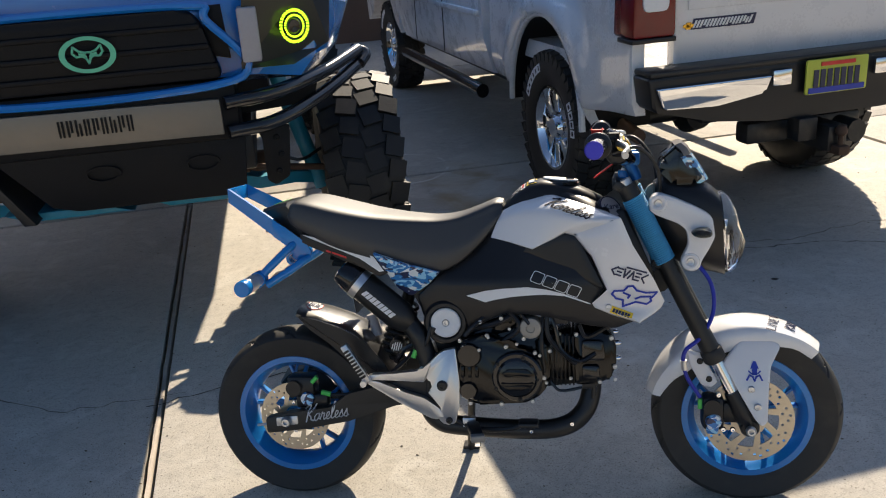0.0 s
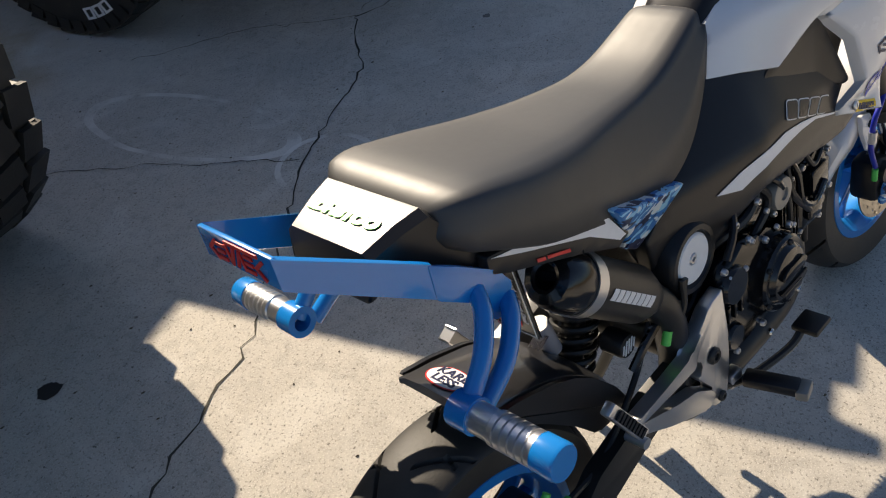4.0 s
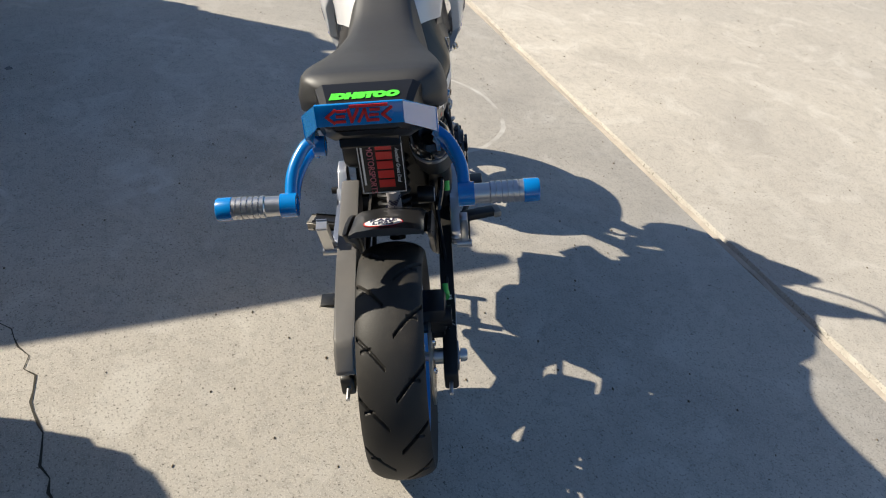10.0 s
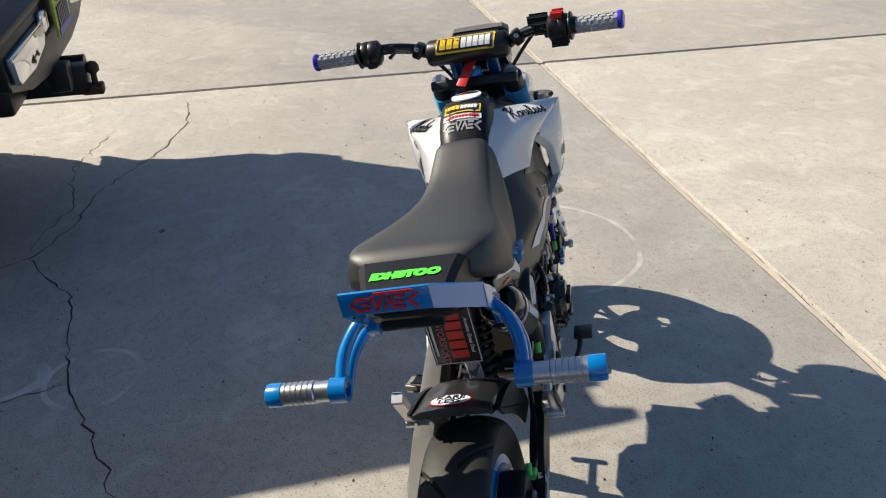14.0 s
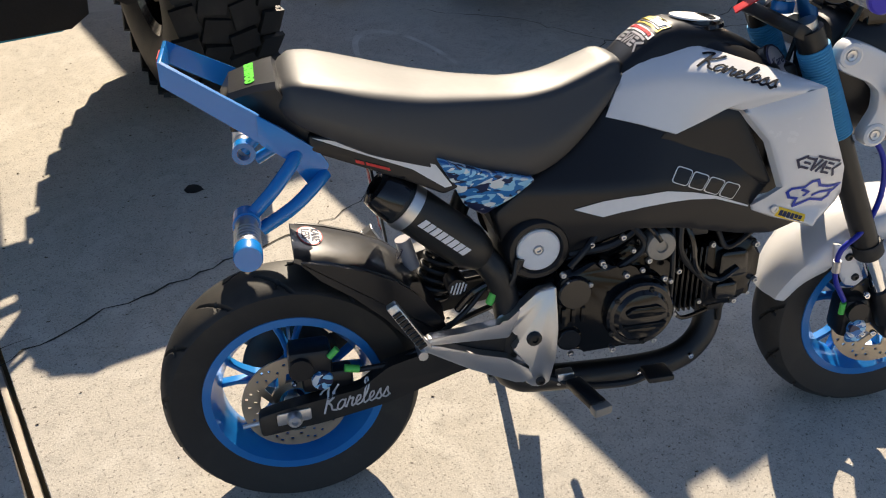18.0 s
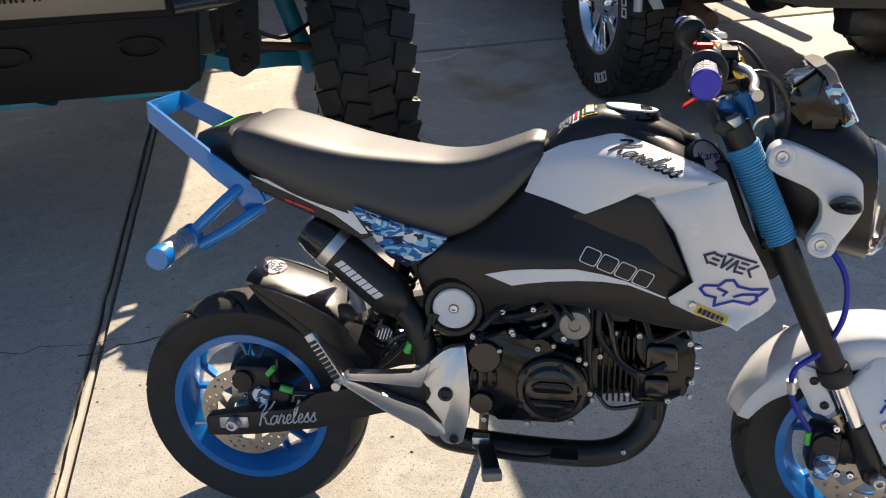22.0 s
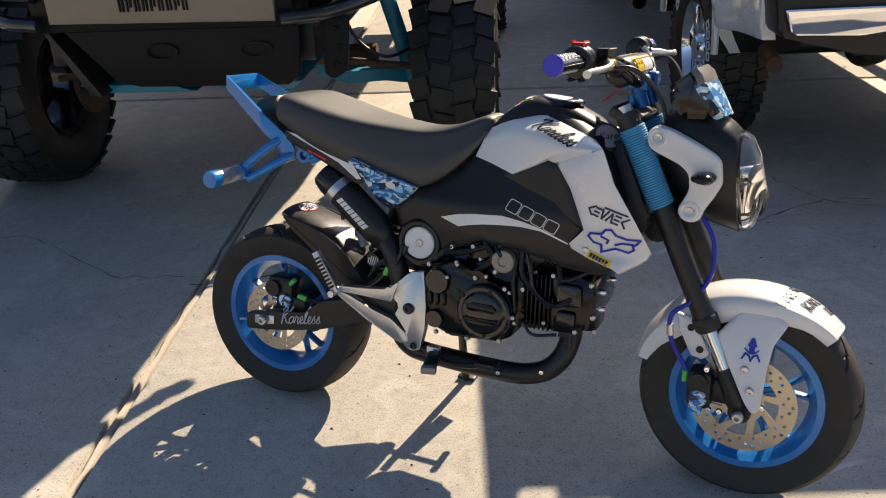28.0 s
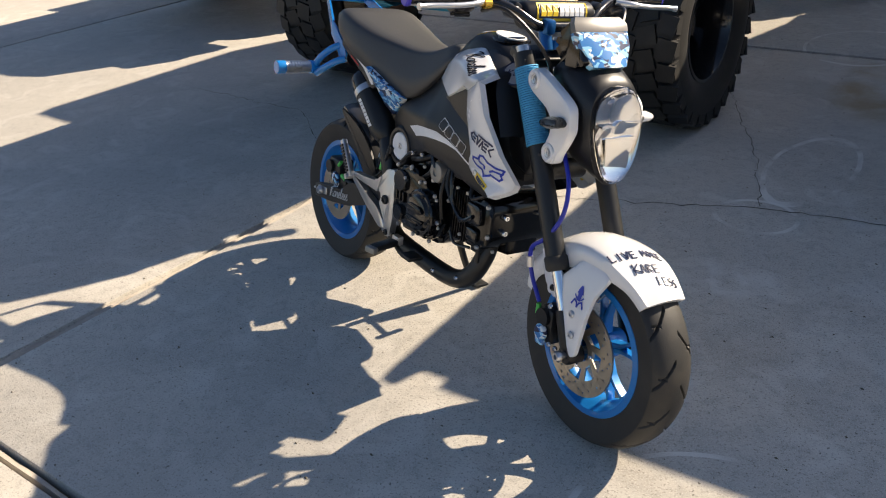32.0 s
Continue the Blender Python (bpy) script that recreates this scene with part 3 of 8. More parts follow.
crack("crack", [(3.05, 2.15), (2.75, 2.0), (2.39, 1.95), (1.85, 1.98), (1.55, 1.9), (1.28, 1.91), (1.03, 1.58), (0.8, 1.45), (0.585, 1.31), (0.4, 1.12), (0.19, 0.93), (-0.09, 0.75), (-0.4, 0.6), (-0.7, 0.4)], 0.0075, 1)
crack("crack", [(1.28, 1.91), (1.0, 2.15), (0.6, 2.3)], 0.004, 2)
crack("crack", [(0.61, 1.34), (0.3, 1.7), (-0.4, 2.3)], 0.004, 3)
crack("crack", [(-0.6, 0.5), (-1.0, 0.35), (-1.6, 0.5), (-2.4, 0.2)], 0.004, 4)
crack("crack", [(1.33, 1.95), (1.72, 2.01), (2.1, 2.25), (2.5, 2.3)], 0.005, 6)
crack("crack", [(0.2, 4.2), (0.9, 4.4), (1.6, 4.35)], 0.006, 5)

# oil spots and grit on the concrete
bm = bmesh.new()
rnd = random.Random(8)
for x, y, r in [(-0.26, 1.08, 0.03), (1.56, 1.53, 0.016)]:
    ring = [bm.verts.new((x + r * rnd.uniform(0.75, 1.2) * math.cos(a), y + r * 0.8 * rnd.uniform(0.7, 1.2) * math.sin(a), 0.0018)) for a in np.linspace(0, 2 * math.pi, 18)[:-1]]
    bm.faces.new(ring)
part("oil_spot", bm, mat("oil_stain", (0.035, 0.032, 0.03), 0.35, var=0.3), drive, m=DRIVE.inverted())
bm = bmesh.new()
for i in range(2800):
    x, y = rnd.uniform(-1.5, 8.5), rnd.uniform(-4.0, 3.5)
    r = rnd.uniform(0.0012, 0.0055) * (1 + 0.12 * max(0, x - 1))
    a = rnd.uniform(0, 6)
    ring = [bm.verts.new((x + r * rnd.uniform(0.8, 1.3) * math.cos(a + k), y + r * 0.55 * math.sin(a + k), 0.001 + (k % 2 > 1) * 0.001)) for k in (0, 1.2, 2.4, 3.6, 4.9)]
    top = bm.verts.new((x, y, 0.002 + r * 0.35))
    for k in range(5):
        bm.faces.new((ring[k], ring[(k + 1) % 5], top))
tagged(part("debris", bm, mat("leaf_litter", (0.11, 0.085, 0.055), 0.9, var=0.6, scale=4)), "small dark leaf bits and grit on concrete", "debris", kind="stuff")


def grass(name, areas, mt, n, h, seed, label):
    rnd = random.Random(seed)
    vs, fs = [], []
    for (p0, p1, q0, q1) in areas:
        k = int(n * (p1 - p0) * (q1 - q0))
        for i in range(k):
            p, q = rnd.uniform(p0, p1), rnd.uniform(q0, q1)
            a, hh, w = rnd.uniform(0, 6.28), h * rnd.uniform(0.4, 1.2), rnd.uniform(0.004, 0.009)
            if q > -1.3 and p < 7.5 + 0.02 * (q - 1.2) ** 2 + 0.03:
                continue
            o = len(vs)
            vs += [(p - w * math.cos(a), q - w * math.sin(a), -0.04), (p + w * math.cos(a), q + w * math.sin(a), -0.04), (p + hh * 0.6 * math.cos(a + 1), q + hh * 0.6 * math.sin(a + 1), -0.04 + hh)]
            fs.append((o, o + 1, o + 2))
    me = bpy.data.meshes.new(name)
    me.from_pydata(vs, [], fs)
    me.materials.append(mt)
    o = new(name, me)
    o.matrix_basis = DRIVE
    return tagged(o, label, "grass", kind="stuff")


grass("lawn", [(7.4, 9.9, -1.2, 4.5), (8.0, 10.5, -2.2, 0.0)], M_GRASS, 1100, 0.045, 4, "short patchy green lawn grass beside the driveway")
grass("dry_grass", [(5.0, 14, -9.0, -6.2), (7.6, 10, 3.0, 6.5)], M_STRAW, 420, 0.06, 5, "dry straw coloured grass beside the driveway")
grass("tall_grass", [(8.5, 9.6, -1.5, -0.35)], M_GRASS, 700, 0.26, 6, "tall green grass clumps behind the lawn edge")

M_ROCK = mat("dark_bark_rock", (0.07, 0.045, 0.03), 0.9, var=0.5, scale=6, bump=1.0, bscale=25)
M_PALE = mat("pale_flagstone", (0.34, 0.32, 0.29), 0.9, var=0.3, scale=6, bump=0.5, bscale=30)


def rock(name, p, q, r, mt, seed, label, cat):
    bm = bmesh.new()
    bmesh.ops.create_icosphere(bm, subdivisions=3, radius=1)
    off = Vector((seed * 3.1, seed * 1.7, 0))
    for v in bm.verts:
        d = 1 + 0.35 * noise.noise(v.co * 1.6 + off) + 0.12 * noise.noise(v.co * 5 + off)
        v.co = Vector((v.co.x * r[0] * d, v.co.y * r[1] * d, max(-0.3, v.co.z) * r[2] * d))
    o = part(name, bm, mt)
    o.matrix_basis = DRIVE @ pose(p, q, -0.04 + 0.28 * r[2])
    return tagged(o, label, cat)


rock("stump", 8.75, 0.5, (0.5, 0.68, 0.5), M_ROCK, 1, "dark weathered tree stump standing on the lawn", "stump")
rock("stump", 9.6, -1.75, (0.2, 0.2, 0.5), M_ROCK, 2, "small dark brown stump on the lawn", "stump")
for i, (p, q) in enumerate(((8.2, 1.12), (8.02, 0.86), (7.96, 0.58))):
    rock("flagstone", p, q, (0.13, 0.22, 0.06), M_PALE, 5 + i, "pale flat edging stone on the lawn", "stone")

# a low dark wall closes the driveway behind the trucks
M_WALL = mat("dark_brown_block", (0.1, 0.065, 0.05), 0.85, var=0.25, scale=3, bump=0.5, bscale=40)
bm = bmesh.new()
box(bm, -9.0, 14.0, 10.3, 10.5, -0.1, 2.85, 0.01)
wall = tagged(part("wall_north", bm, M_WALL, None, m=pose(0, 0, 0, 0, 0, 21)), "dark brown garden wall in shade behind the trucks", "wall", kind="structure")
bm = bmesh.new()
box(bm, -9.03, 14.03, 10.26, 10.54, 2.85, 2.92, 0.01)
part("coping", bm, M_WALL, wall)
M_LEAF = mat("shrub_leaf", (0.08, 0.14, 0.02), 0.6, var=0.5, scale=5)
shrub = root("shrub", pose(0, 0, 0, 0, 0, 21) @ pose(2.75, 9.7, 0), "small bright green shrub at the foot of the wall", "shrub")
rnd = random.Random(12)
bm = bmesh.new()
for i in range(7):
    a = rnd.uniform(0, 6.28)
    rod(bm, (0, 0, -0.05), (0.16 * math.cos(a), 0.16 * math.sin(a), rnd.uniform(0.2, 0.34)), 0.008, 6, 0.003)
tagged(part("stem", bm, M_SOIL, shrub), kind="stuff")
bm = bmesh.new()
for i in range(420):
    d = Vector((rnd.gauss(0, 1), rnd.gauss(0, 1), rnd.gauss(0, 1))).normalized() * rnd.uniform(0.5, 1.0)
    c = Vector((d.x * 0.34, d.y * 0.22, 0.28 + d.z * 0.22))
    e1 = Vector((rnd.gauss(0, 1), rnd.gauss(0, 1), rnd.gauss(0, 1))).normalized() * 0.028
    e2 = e1.orthogonal().normalized() * 0.014
    bm.faces.new([bm.verts.new(c + q) for q in (-e1, e2, e1, -e2)])
tagged(part("leaf", bm, M_LEAF, shrub), kind="stuff")

# ---- the two parked pickup trucks ----
M_TBLUE = mat("blue_car_paint", (0.008, 0.17, 0.55), 0.25, 0.0, var=0.05, coat=1.0)
M_TWHITE = mat("white_car_paint", (0.7, 0.7, 0.71), 0.28, var=0.02, coat=0.8, dirt=0.012)
M_GLASS = mat("dark_window_glass", (0.01, 0.012, 0.014), 0.05, coat=0.5)
M_BUMP = mat("textured_black_steel", (0.007, 0.007, 0.008), 0.5, var=0.3, bump=0.3, bscale=150, spec=0.2)
M_TUBE = mat("gloss_black_tube", (0.012, 0.013, 0.016), 0.2, var=0.2, coat=0.4)
M_PLATE = mat("satin_grey_plate", (0.21, 0.185, 0.15), 0.38, 0.35, var=0.15, scale=5)
M_LAMPBLACK = mat("smoked_lamp_glass", (0.01, 0.012, 0.01), 0.3, var=0.2, coat=0.1)
M_TURQ = mat("turquoise_suspension_paint", (0.01, 0.22, 0.33), 0.45, var=0.25, dirt=0.25)
M_MINT = mat("mint_green_emblem", (0.12, 0.55, 0.35), 0.4)
M_HALO = glow("led_halo", (0.55, 1.0, 0.02), 1.3)
M_TAIL = mat("red_tail_lens", (0.16, 0.004, 0.005), 0.22, var=0.1, coat=0.1)
M_TYRE = mat("truck_tyre_rubber", (0.012, 0.0115, 0.011), 0.6, var=0.35, scale=10, bump=0.3, bscale=120, dirt=0.1)
M_TAN = mat("tan_brake_dust_metal", (0.5, 0.42, 0.3), 0.5, 0.3, var=0.2)
M_RUST = mat("rusty_steel", (0.09, 0.05, 0.03), 0.7, 0.3, var=0.5, scale=18)
TR = pose(0, 0, 0, 0, 0, 21)


def truck_tyre(name, parent, m, r, w, rim_r, lugs, rim_mat, deep, label, rim_label, white_marks=False, spokes=8):
    """A truck wheel: a tyre with sidewall and tread blocks, a rim with a dish, spokes and lug nuts. Its axle lies along y, its face at -y."""
    bm = bmesh.new()
    h = w / 2
    prof = [(rim_r, -h * 0.72), (rim_r + 0.02, -h * 0.86), (r * 0.72, -h), (r * 0.86, -h * 0.98), (r * 0.945, -h * 0.9), (r * 0.972, -h * 0.7), (r * 0.98, 0)]
    prof += [(a, -b) for a, b in prof[-2::-1]]
    lathe(bm, prof, None, 64, True)
    tyre = part("wheel", bm, M_TYRE, parent, label, m=m)
    n = lugs
    bmj = bmesh.new()
    for i in range(n):
        a = 360 * i / n
        for row, (yy, ww, hh, da) in enumerate(((-0.78, 0.42, 1.0, 0), (-0.27, 0.46, 0.8, 0.5), (0.27, 0.46, 0.8, 0.1), (0.78, 0.42, 1.0, 0.6))):
            big = 2 * math.pi * r / n
            mm = pose(0, 0, 0, 0, a + da * 360 / n, 0) @ Matrix.Translation((0, yy * h, r * (0.976 if abs(yy) > 0.5 else 0.987))) @ pose(0, 0, 0, -16 * yy if abs(yy) > 0.5 else 0, 0, (13 if row % 2 else -13)) @ Matrix.Diagonal((big * (0.76 + 0.08 * ((i + row) % 2)), ww * h * (1.02 + 0.1 * (i % 2)), r * 0.034, 1))
            box(bmj, -0.5, 0.5, -0.5, 0.5, -0.5, 0.5, 0, m=mm)
        mm = pose(0, 0, 0, 0, a, 0) @ Matrix.Translation((0, -h * 0.95, r * 0.905)) @ Matrix.Diagonal((2 * math.pi * r / n * 0.7, 0.014, r * 0.1, 1))
        box(bmj, -0.5, 0.5, -0.5, 0.5, -0.5, 0.5, 0, m=mm)
    tagged(part("tread", bmj, M_TYRE, tyre, angle=25), kind="stuff")
    bm = bmesh.new()
    lathe(bm, [(rim_r * 1.04, -h * 0.8), (rim_r * 1.06, -h * 0.86), (rim_r * 1.0, -h * 0.86), (rim_r * 0.93, -h * 0.6), (rim_r * 0.9, -h * deep + 0.02), (rim_r * 0.9, h * 0.7), (rim_r * 1.04, h * 0.8)], None, 56, True)
    part("rim", bm, rim_mat, tyre, rim_label)
    bm = bmesh.new()
    yd = -h * deep
    lathe(bm, [(0.0001, yd - 0.035), (0.05, yd - 0.035), (0.062, yd - 0.02), (0.07, yd), (rim_r * 0.5, yd + 0.01), (rim_r * 0.52, yd + 0.03), (0.0001, yd + 0.03)], None, 32)
    hub = part("hub", bm, rim_mat, tyre)
    bm = bmesh.new()
    k = rim_r
    prism(bm, [(-0.022, k * 0.4), (0.022, k * 0.4), (0.04, k * 0.93), (-0.04, k * 0.93)], yd - 0.012, yd + 0.02, 0.006)
    sp = part("spoke", bm, rim_mat, tyre)
    for i in range(1, spokes):
        twin(sp, "spoke", tyre, pose(0, 0, 0, 0, 360 * i / spokes, 0))
    bm = bmesh.new()
    lathe(bm, [(0.011, yd - 0.03), (0.012, yd), (0.0001, yd)], Matrix.Translation((0, 0, 0.055)), 8)
    nut = part("lug_nut", bm, M_CHROME, tyre)
    for i in range(1, 6):
        twin(nut, "lug_nut", tyre, pose(0, 0, 0, 0, 60 * i, 0))
    if white_marks:
        for i, a in enumerate((-62, -54, -46, -38, -30, -22, 60, 68, 76, 84, 150, 158, 166)):
            shapes("sidewall_letter", [q for q in (rect(-0.02, -0.012, -0.022, 0.022), rect(0.012, 0.02, -0.022, 0.022), rect(-0.012, 0.012, 0.014, 0.022), rect(-0.012, 0.012, -0.022, -0.014))], pose(0, 0, 0, 0, a, 0) @ Matrix.Translation((0, -h * 1.005, r * 0.79)) @ pose(0, 0, 0, 90, 0, 0), M_STICKER, tyre, depth=0.002)
    return tyre


def side_loop(profile, u_half):
    """Cross sections of a car body from rows of v and pairs of (half width, z)."""
    rings = []
    for v, pts in profile:
        ring = [Vector((w, v, z)) for w, z in pts]
        rings.append(ring + [Vector((-w, v, z)) for w, z in pts[::-1]])
    return rings


def body_shell(name, rows, mt, parent, label=""):
    bm = bmesh.new()
    loft(bm, side_loop(rows, 0))
    return part(name, bm, mt, parent, label, angle=28)


# blue lifted truck; its own x runs across, y backwards from its nose
blue_truck = root("pickup_truck", TR @ pose(-0.5, 0.15, 0), "blue lifted pickup truck with black steel bumper and mud tyres", "pickup truck")
B = blue_truck
rows = [(0.66, [(0.52, 1.06), (0.56, 1.1), (0.55, 1.3), (0.5, 1.36)]), (0.74, [(0.66, 1.03), (0.72, 1.1), (0.71, 1.3), (0.6, 1.4)]), (0.98, [(0.74, 1.03), (0.81, 1.1), (0.86, 1.24), (0.66, 1.38)]),
        (1.15, [(0.76, 1.05), (0.82, 1.1), (0.89, 1.25), (0.64, 1.39)]), (2.1, [(0.78, 1.05), (0.84, 1.1), (0.9, 1.27), (0.62, 1.42)])]
body_shell("front_body", rows, M_TBLUE, B, "blue painted nose and fenders")
bm = bmesh.new()
loft(bm, side_loop([(2.1, [(0.8, 0.98), (0.85, 1.02), (0.93, 1.28), (0.74, 1.42)]), (2.7, [(0.87, 0.98), (0.92, 1.02), (1.0, 1.3), (0.8, 1.5)]), (4.6, [(0.9, 0.98), (0.95, 1.02), (1.02, 1.3), (0.8, 1.46)])], 0))
part("cab_body", bm, M_TBLUE, B, angle=28)
bm = bmesh.new()
loft(bm, side_loop([(2.15, [(0.7, 1.4), (0.68, 1.42)]), (2.75, [(0.76, 1.48), (0.66, 2.04)]), (2.9, [(0.76, 1.48), (0.66, 2.08)]), (4.2, [(0.76, 1.46), (0.66, 2.08)]), (4.5, [(0.74, 1.46), (0.66, 1.56)])], 0))
part("cab_roof", bm, M_TBLUE, B, angle=28)
bm = bmesh.new()
box(bm, -0.99, 0.99, 4.6, 6.0, 1.05, 1.42, 0.03)
part("cargo_bed", bm, M_TBLUE, B)
# grille
bm = bmesh.new()
prism(bm, round_poly([(-0.44, 1.065), (0.41, 1.065), (0.36, 1.25), (0.32, 1.285), (-0.32, 1.285), (-0.36, 1.25)], 0.03), 0.6, 0.68, 0.01)
grille = part("grille", bm, M_BUMP, B, "black grille insert")
for k in range(3):
    bm = bmesh.new()
    box(bm, -0.4 + 0.02 * k, 0.4 - 0.02 * k, 0.588, 0.61, 1.1 + 0.062 * k, 1.118 + 0.062 * k, 0.006)
    part("grille_bar", bm, M_BUMP, grille)
bm = bmesh.new()
tube(bm, curve([(-0.46, 0.6, 1.055), (0.44, 0.6, 1.055), (0.38, 0.61, 1.25), (0.32, 0.62, 1.295), (-0.32, 0.62, 1.295), (-0.38, 0.61, 1.25)], 60, True), 0.014, 8, closed=True)
part("grille_surround", bm, M_TBLUE, grille, "blue painted grille surround")
bm = bmesh.new()
lathe(bm, [(0.068, 0), (0.082, 0), (0.084, -0.008), (0.066, -0.008)], None, 40, True)
emb = part("emblem", bm, M_MINT, grille, "mint green oval ring emblem", m=Matrix.Translation((0.02, 0.575, 1.18)) @ Matrix.Diagonal((1, 1, 0.66, 1)))
FOX = [[(-0.9, 0.75), (-0.55, 0.35), (-0.2, 0.2), (0, 0.22), (0.2, 0.2), (0.55, 0.35), (0.9, 0.75)], [(-0.9, 0.75), (-1.0, 0.2), (-0.75, -0.15), (-0.35, -0.1), (-0.15, -0.3), (0, -0.75)],
       [(0.9, 0.75), (1.0, 0.2), (0.75, -0.15), (0.35, -0.1), (0.15, -0.3), (0, -0.75)], [(-0.55, 0.1), (-0.2, 0.0), (-0.15, -0.15)], [(0.55, 0.1), (0.2, 0.0), (0.15, -0.15)]]
shapes("emblem_mark", [q for line in FOX for q in stroke([(x * 0.045, y * 0.034) for x, y in line], 0.006)], pose(0.02, 0.57, 1.18, 90, 0, 0), M_MINT, grille, label="plain mint green angular mark", depth=0.003)
# lamps
for s in (1, -1):
    mirror = Matrix.Diagonal((s, 1, 1, 1))
    bm = bmesh.new()
    loft(bm, [[Vector((x, y, z)) for x, y, z in ((0.47, 0.585, 1.09), (0.5, 0.585, 1.31), (0.71, 0.675, 1.33), (0.79, 0.8, 1.29), (0.77, 0.78, 1.13), (0.64, 0.66, 1.08))], [Vector((x, y + 0.2, z)) for x, y, z in ((0.47, 0.7, 1.09), (0.5, 0.7, 1.29), (0.74, 0.84, 1.31), (0.84, 1.0, 1.25), (0.8, 0.96, 1.11), (0.64, 0.8, 1.07))]])
    xf(bm, bm.verts, mirror)
    lamp = part("headlight", bm, M_LAMPBLACK, B, "blacked out headlight with glowing green ring", angle=20)
    face = mirror @ Matrix.Translation((0.655, 0.632, 1.205)) @ pose(0, 0, 0, 0, 0, 28)
    for rr, tw in ((0.05, 0.005), (0.034, 0.0035)):
        bm = bmesh.new()
        n = 30
        for i in range(n):
            a, b2 = 2 * math.pi * i / n, 2 * math.pi * (i + 0.62) / n
            rod(bm, (rr * math.cos(a), 0, rr * math.sin(a)), (rr * math.cos(b2), 0, rr * math.sin(b2)), tw, 6)
        part("halo_ring", bm, M_HALO, lamp, "lime green led ring", m=face)
    bm = bmesh.new()
    lathe(bm, [(0.0001, 0.0), (0.02, -0.002), (0.03, 0.006), (0.034, 0.02)], face, 24)
    part("projector", bm, M_GLOSS, lamp)
    bm = bmesh.new()
    box(bm, 0.478, 0.54, 0.572, 0.66, 1.11, 1.28, 0.008, m=mirror)
    part("turn_lens", bm, M_GREYST, lamp, "grey clear turn lens")
    bm = bmesh.new()
    prism(bm, [(0.36, 1.14), (0.44, 1.12), (0.43, 1.29), (0.38, 1.29)], 0.64, 0.672, 0.004, m=mirror)
    part("side_vent", bm, M_BUMP, B)
# bumper
bm = bmesh.new()
prism(bm, [(-0.32, 0.895), (0.43, 0.885), (0.43, 1.0), (-0.32, 1.01)], 0.595, 0.62, 0.003, m=Matrix.Translation((-0.045, 0, 0)))
bpl = part("bumper_plate", bm, M_PLATE, B, "satin grey bumper face plate")
tw = []
for i in range(9):
    x0 = -0.118 + i * 0.0262
    tw += [rect(x0, x0 + 0.0055, -0.026, 0.026), rect(x0 + 0.0115, x0 + 0.017, -0.026 + 0.014 * (i % 3 == 1), 0.026 - 0.012 * (i % 4 == 2))]
shapes("plate_cutout", tw, pose(0.0, 0.591, 0.955, 90, 0, 0), M_BUMP, bpl, label="row of narrow cut-out marks", depth=0.0025)
bm = bmesh.new()
box(bm, -0.44, 0.44, 0.62, 0.85, 0.86, 1.06, 0.015)
part("bumper_beam", bm, M_BUMP, B)
bm = bmesh.new()
prism(bm, [(-0.36, 0.875), (0.45, 0.875), (0.43, 0.69), (0.39, 0.665), (-0.12, 0.67), (-0.2, 0.69)], 0.64, 0.68, 0.006)
sk = part("skid_plate", bm, M_BUMP, B, "black steel skid plate with oval openings")
for x in (-0.02, 0.3):
    bm = bmesh.new()
    lathe(bm, [(0.045, 0), (0.052, 0), (0.052, -0.008), (0.045, -0.008)], None, 24, True)
    part("skid_opening", bm, M_BUMP, sk, m=Matrix.Translation((x, 0.635, 0.79)) @ Matrix.Diagonal((1.1, 1, 0.5, 1)))
bm = bmesh.new()
prism(bm, [(-0.42, 0.86), (-0.4, 0.86), (-0.26, 0.64), (-0.3, 0.64)], 0.64, 0.9, 0.004)
part("skid_brace", bm, M_DARK, B)
bm = bmesh.new()
prism(bm, round_poly([(0.5, 0.87), (0.6, 0.87), (0.58, 0.69), (0.53, 0.66), (0.5, 0.68)], 0.01), 0.72, 0.735, 0.002)
for x, z in ((0.55, 0.83), (0.56, 0.77), (0.545, 0.71)):
    bolt(bm, (x, 0.72, z), 0.011, 0.008)
part("frame_bracket", bm, M_BUMP, B)
